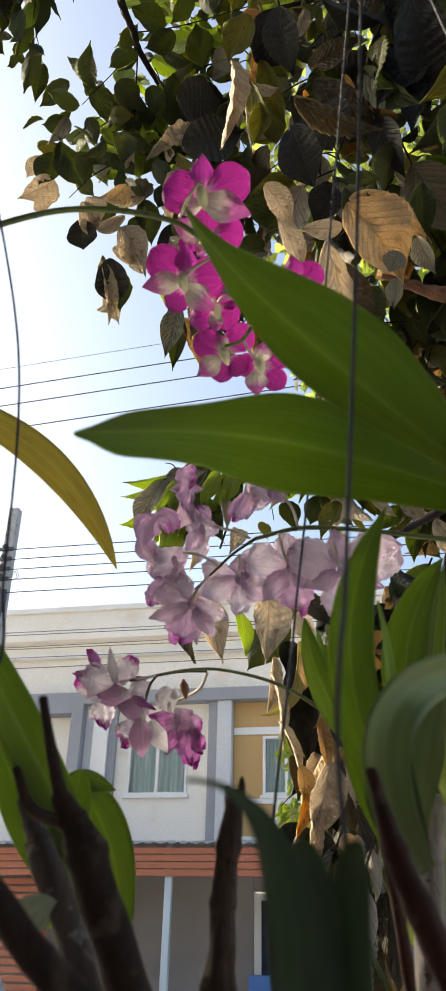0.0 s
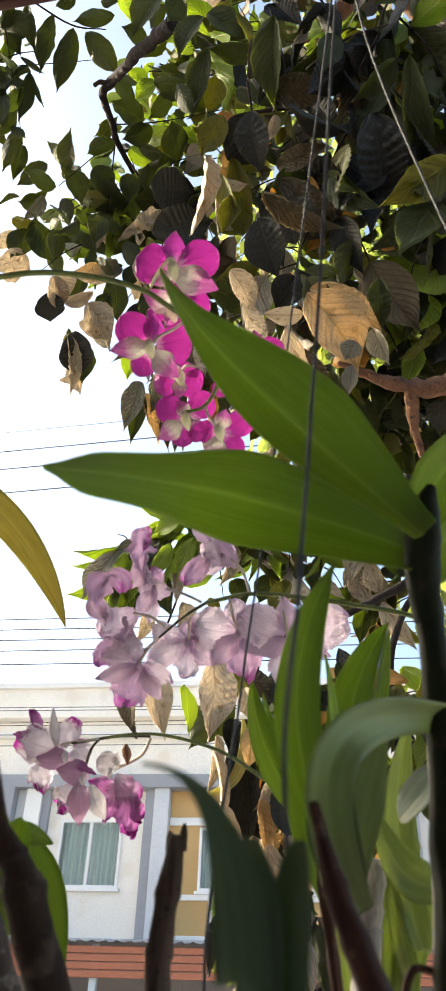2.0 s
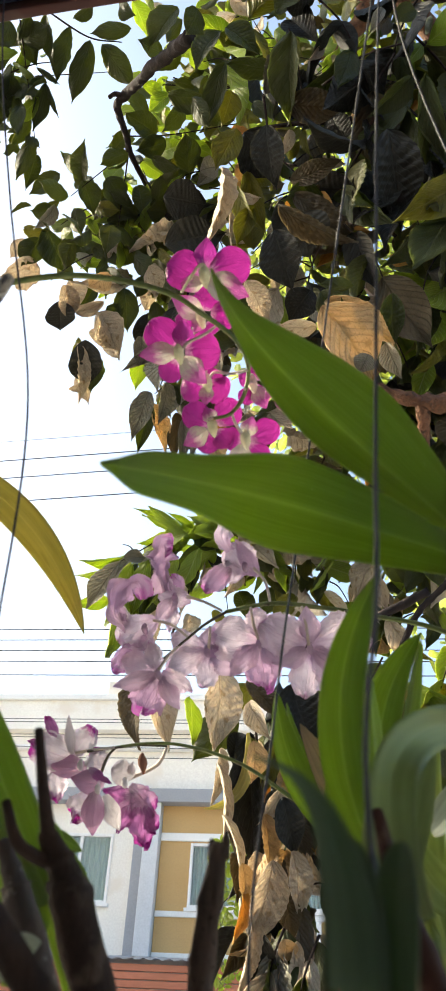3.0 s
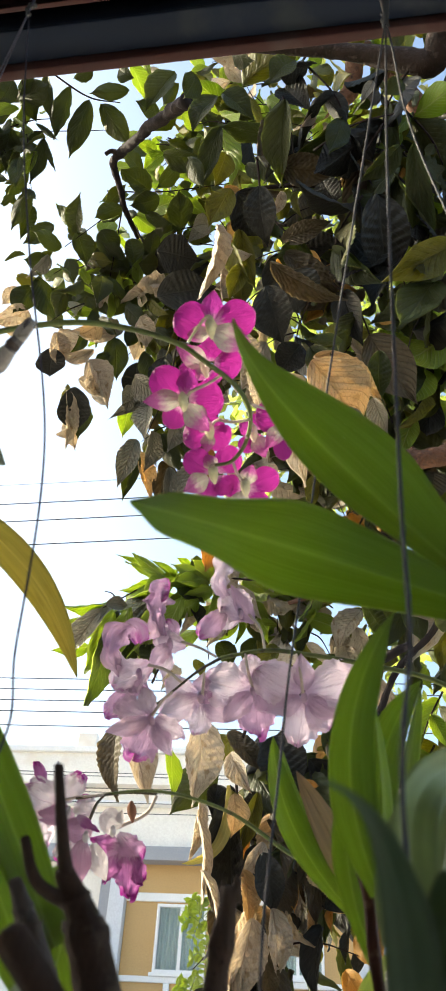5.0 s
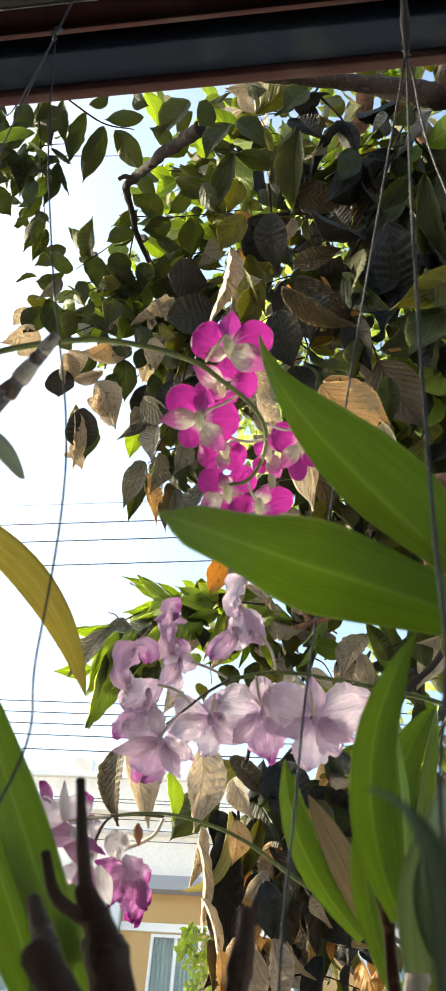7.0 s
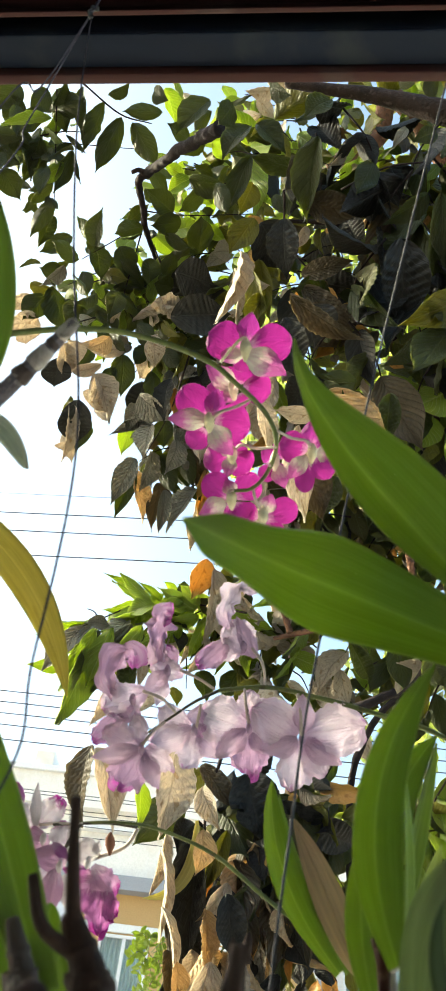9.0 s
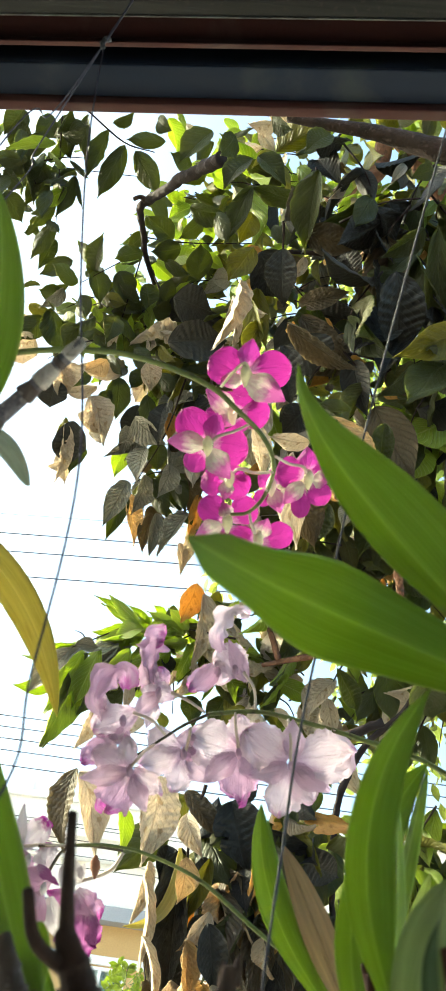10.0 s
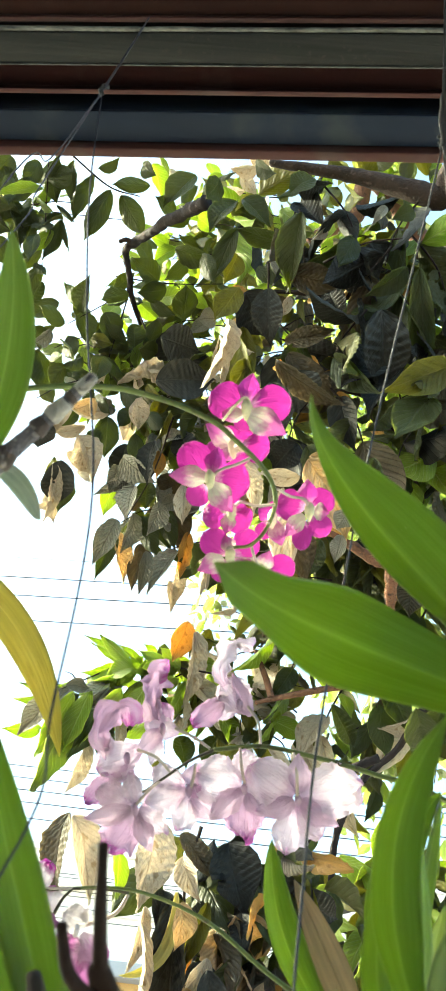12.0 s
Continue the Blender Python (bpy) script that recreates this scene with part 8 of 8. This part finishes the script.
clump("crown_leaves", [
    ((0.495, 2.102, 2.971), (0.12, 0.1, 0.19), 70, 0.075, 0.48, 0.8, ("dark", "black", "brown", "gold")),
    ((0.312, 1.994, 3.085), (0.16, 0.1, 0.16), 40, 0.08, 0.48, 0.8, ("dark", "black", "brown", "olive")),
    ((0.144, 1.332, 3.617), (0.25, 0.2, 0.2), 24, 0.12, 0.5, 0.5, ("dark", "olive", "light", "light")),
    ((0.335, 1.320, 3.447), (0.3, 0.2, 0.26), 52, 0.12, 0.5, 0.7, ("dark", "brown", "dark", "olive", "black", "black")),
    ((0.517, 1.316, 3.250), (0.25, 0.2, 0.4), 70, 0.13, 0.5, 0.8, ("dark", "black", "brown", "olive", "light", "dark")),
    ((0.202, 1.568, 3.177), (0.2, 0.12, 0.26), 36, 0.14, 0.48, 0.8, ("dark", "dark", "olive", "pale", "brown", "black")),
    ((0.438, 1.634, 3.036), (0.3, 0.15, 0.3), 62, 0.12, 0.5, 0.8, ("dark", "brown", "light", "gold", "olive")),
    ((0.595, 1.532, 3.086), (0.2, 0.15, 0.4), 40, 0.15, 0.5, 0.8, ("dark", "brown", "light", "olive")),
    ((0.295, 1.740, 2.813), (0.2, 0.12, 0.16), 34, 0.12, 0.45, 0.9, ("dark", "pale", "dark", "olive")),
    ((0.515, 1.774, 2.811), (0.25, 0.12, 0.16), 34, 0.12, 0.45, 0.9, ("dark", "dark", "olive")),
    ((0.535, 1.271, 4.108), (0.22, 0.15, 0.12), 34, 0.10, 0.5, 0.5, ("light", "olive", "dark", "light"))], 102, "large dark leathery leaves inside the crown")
clump("low_leaves", [
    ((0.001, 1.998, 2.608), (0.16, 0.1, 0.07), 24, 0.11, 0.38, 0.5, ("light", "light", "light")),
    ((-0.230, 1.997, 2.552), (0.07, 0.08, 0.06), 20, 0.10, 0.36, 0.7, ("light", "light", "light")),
    ((0.106, 1.979, 2.645), (0.13, 0.1, 0.12), 24, 0.10, 0.42, 0.8, ("pale", "green", "pale", "dark")),
    ((0.238, 1.996, 2.564), (0.14, 0.1, 0.16), 26, 0.11, 0.42, 0.9, ("pale", "dark", "olive", "pale")),
    ((0.395, 2.036, 2.573), (0.3, 0.1, 0.1), 14, 0.11, 0.42, 1.0, ("dark", "olive", "dark")),
    ((0.602, 1.996, 2.574), (0.2, 0.1, 0.1), 8, 0.11, 0.42, 1.0, ("dark", "olive")),
    ((0.488, 2.287, 2.276), (0.3, 0.12, 0.16), 44, 0.11, 0.45, 0.7, ("light", "olive", "dark")),
    ((0.660, 2.259, 2.256), (0.2, 0.12, 0.14), 30, 0.11, 0.45, 0.7, ("light", "olive", "dark")),
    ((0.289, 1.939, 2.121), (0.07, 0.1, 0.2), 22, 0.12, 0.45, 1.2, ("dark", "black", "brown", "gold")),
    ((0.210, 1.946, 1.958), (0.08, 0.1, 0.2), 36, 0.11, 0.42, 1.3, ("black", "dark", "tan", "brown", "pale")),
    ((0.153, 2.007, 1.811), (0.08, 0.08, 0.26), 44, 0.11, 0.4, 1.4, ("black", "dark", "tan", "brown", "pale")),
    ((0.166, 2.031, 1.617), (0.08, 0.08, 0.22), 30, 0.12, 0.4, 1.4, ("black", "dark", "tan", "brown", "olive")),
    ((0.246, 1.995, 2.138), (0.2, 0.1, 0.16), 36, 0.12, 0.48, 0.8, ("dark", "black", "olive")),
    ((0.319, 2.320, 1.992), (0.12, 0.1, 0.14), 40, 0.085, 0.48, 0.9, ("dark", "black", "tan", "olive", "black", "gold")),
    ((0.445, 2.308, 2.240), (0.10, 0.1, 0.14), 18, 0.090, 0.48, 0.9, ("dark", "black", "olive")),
    ((0.595, 2.204, 2.220), (0.07, 0.1, 0.12), 22, 0.085, 0.48, 0.9, ("light", "light", "olive", "green")),
    ((0.417, 2.090, 2.477), (0.16, 0.1, 0.10), 22, 0.090, 0.48, 0.9, ("dark", "olive", "pale", "green", "tan")),
    ((0.249, 2.172, 2.074), (0.08, 0.1, 0.10), 16, 0.080, 0.48, 0.9, ("black", "tan", "olive", "black"))], 103, "hanging green and dry leaves below the crown")

# the far side of the crown, too dense to count
def crown(name, boxes, size, kinds, seed, material_of, label, gap=0.0):
    rnd = random.Random(seed)
    bm = bmesh.new()
    uvs = bm.loops.layers.uv.new("UVMap")
    shape = ((0, 0, 0), (0.5, 0.35, -0.04), (0.42, 0.7, -0.1), (0, 1, -0.22), (-0.42, 0.7, -0.1), (-0.5, 0.35, -0.04))
    ridge = ((0, 0, 0), (0, 0.35, 0.05), (0, 0.7, 0.0), (0, 1, -0.22))
    for lo, hi, n in boxes:
        for _ in range(n):
            p = Vector([rnd.uniform(a, b) for a, b in zip(lo, hi)])
            if noise.noise(p * 1.6 + Vector((seed, 0, 0))) < gap:
                continue
            long_ = size * rnd.uniform(0.7, 1.25)
            m = Euler((rnd.uniform(-1.9, 0.3), rnd.uniform(-0.8, 0.8), rnd.uniform(0, 6.28))).to_matrix()
            a = [bm.verts.new(p + m @ Vector((x * long_ * 0.48, y * long_, z * long_))) for x, y, z in shape]
            b = [bm.verts.new(p + m @ Vector((0, y * long_, z * long_))) for x, y, z in ridge[1:3]]
            k = rnd.randrange(kinds)
            for f, t in (((a[0], a[1], b[0]), ((.5, 0), (1, .35), (.5, .35))), ((b[0], a[1], a[2], b[1]), ((.5, .35), (1, .35), (1, .7), (.5, .7))), ((b[1], a[2], a[3]), ((.5, .7), (1, .7), (.5, 1))),
                         ((a[0], b[0], a[5]), ((.5, 0), (.5, .35), (0, .35))), ((b[0], b[1], a[4], a[5]), ((.5, .35), (.5, .7), (0, .7), (0, .35))), ((b[1], a[3], a[4]), ((.5, .7), (.5, 1), (0, .7)))):
                face = bm.faces.new(f)
                face.material_index = k
                for loop, uv in zip(face.loops, t):
                    loop[uvs].uv = uv
    ob = part(name, bm, material_of, tree, label)
    return tagged(ob, kind="stuff")


# The sunlit look of these leaves comes from the brightened skin.
crown("far_leaves", [((-0.1, 2.5, 4.0), (1.8, 3.8, 6.5), 9800), ((0.5, 2.4, 3.0), (2.2, 3.6, 4.2), 3000), ((0.9, 2.2, 1.2), (2.2, 3.4, 2.6), 200), ((0.5, 2.3, 3.4), (2.6, 3.0, 6.2), 3800)], 0.075, 3, 3, (TREE_LIGHT, TREE_TOP, TREE_LIGHT), "green leaves deep in the crown, most coloured as if sunlit", -0.12)
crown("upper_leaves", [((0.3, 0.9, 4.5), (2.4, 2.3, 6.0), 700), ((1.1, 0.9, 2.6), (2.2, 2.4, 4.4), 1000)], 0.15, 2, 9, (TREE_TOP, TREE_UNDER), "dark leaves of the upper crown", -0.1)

# ---- the sapling beyond the tree ----
SAPLING_AT = Vector((-0.02, 3.78, 0.0))
sapling = thing("sapling", SAPLING_AT, "slender sapling with feathery bright green leaves", "tree")
part("trunk", tube([SAPLING_AT, (0.0, 3.77, 0.9), (-0.03, 3.76, 1.7), (-0.05, 3.75, 2.15), (-0.10, 3.74, 2.38)], (0.016, 0.012, 0.008, 0.005, 0.002), 8, 8, wobble=0.2), BARK, sapling)


def frond(foot, tip, n, size, seed):
    """A feathery leaf: pairs of leaflets along a drooping midrib."""
    rnd = random.Random(seed)
    foot, tip = Vector(foot), Vector(tip)
    rib = curve_points([foot, foot.lerp(tip, 0.5) + Vector((0, 0, 0.03)), tip], 8)
    ob = part("frond", tube([rib[0], rib[8], rib[-1]], (0.0018, 0.0008), 5, 6), STEM_GREEN, sapling)
    bm = bmesh.new()
    uvs = bm.loops.layers.uv.new("UVMap")
    unit = LEAVES["light"][0]
    for k in range(n):
        p = rib[2 + int((k + 0.5) / n * (len(rib) - 3))]
        ahead = (tip - foot).normalized()
        for turn in (-1, 1):
            side = ahead.cross(Vector((0, -1, 0.3))).normalized() * turn
            y = (side + ahead * rnd.uniform(0.3, 0.7) + Vector((0, rnd.uniform(-0.5, 0.5), rnd.uniform(-0.5, 0.1)))).normalized()
            x = y.cross(Vector((rnd.uniform(-0.5, 0.5), -1, rnd.uniform(-0.4, 0.4)))).normalized()
            m = Matrix((x, y, x.cross(y))).transposed() @ Matrix.Diagonal((size * 0.42, size, size)) * rnd.uniform(0.8, 1.2)
            vs = [bm.verts.new(p + m @ q.co) for q in unit.vertices]
            for f in unit.polygons:
                face = bm.faces.new([vs[i] for i in f.vertices])
                face.smooth = True
                for loop, i in zip(face.loops, f.loop_indices):
                    loop[uvs].uv = unit.uv_layers[0].data[i].uv
    tagged(part("leaflet", bm, TREE_LIGHT, ob, "small bright green leaflets"), kind="stuff")


frond((-0.135, 3.783, 2.277), (-0.064, 3.802, 2.245), 6, 0.034, 200)
frond((-0.132, 3.720, 2.249), (-0.084, 3.763, 2.189), 6, 0.034, 201)
frond((-0.142, 3.844, 2.281), (-0.147, 3.939, 2.203), 6, 0.034, 202)
frond((-0.148, 3.814, 2.257), (-0.185, 3.802, 2.191), 6, 0.034, 203)
frond((-0.152, 3.790, 2.252), (-0.224, 3.752, 2.235), 6, 0.034, 204)
frond((-0.140, 3.817, 2.269), (-0.231, 3.830, 2.301), 6, 0.034, 205)
frond((-0.155, 3.815, 2.280), (-0.200, 3.801, 2.343), 6, 0.034, 206)
frond((-0.153, 3.770, 2.272), (-0.151, 3.789, 2.334), 6, 0.034, 207)
frond((-0.139, 3.754, 2.272), (-0.054, 3.761, 2.299), 6, 0.034, 208)
frond((-0.188, 3.863, 2.024), (-0.107, 3.881, 2.008), 6, 0.034, 209)
frond((-0.189, 4.011, 2.043), (-0.171, 4.073, 2.007), 6, 0.034, 210)
frond((-0.177, 3.900, 2.012), (-0.185, 3.872, 1.971), 6, 0.034, 211)
frond((-0.202, 3.938, 2.030), (-0.249, 3.957, 2.020), 6, 0.034, 212)
frond((-0.209, 3.957, 2.028), (-0.250, 3.933, 2.054), 6, 0.034, 213)
frond((-0.192, 3.944, 2.027), (-0.203, 3.887, 2.066), 6, 0.034, 214)
frond((-0.187, 3.883, 2.033), (-0.154, 3.865, 2.075), 6, 0.034, 215)
frond((-0.117, 3.887, 2.140), (-0.077, 3.855, 2.137), 6, 0.034, 216)
frond((-0.116, 3.827, 2.132), (-0.138, 3.874, 2.091), 6, 0.034, 217)
frond((-0.130, 3.814, 2.133), (-0.199, 3.842, 2.124), 6, 0.034, 218)
frond((-0.146, 3.883, 2.149), (-0.119, 3.906, 2.199), 6, 0.034, 219)
frond((-0.182, 4.020, 1.866), (-0.109, 4.045, 1.870), 6, 0.034, 220)
frond((-0.195, 4.032, 1.874), (-0.181, 4.134, 1.798), 6, 0.034, 221)
frond((-0.185, 3.983, 1.850), (-0.249, 4.009, 1.839), 6, 0.034, 222)
frond((-0.213, 4.111, 1.856), (-0.266, 4.085, 1.889), 6, 0.034, 223)
frond((-0.199, 4.122, 1.861), (-0.167, 4.121, 1.926), 6, 0.034, 224)
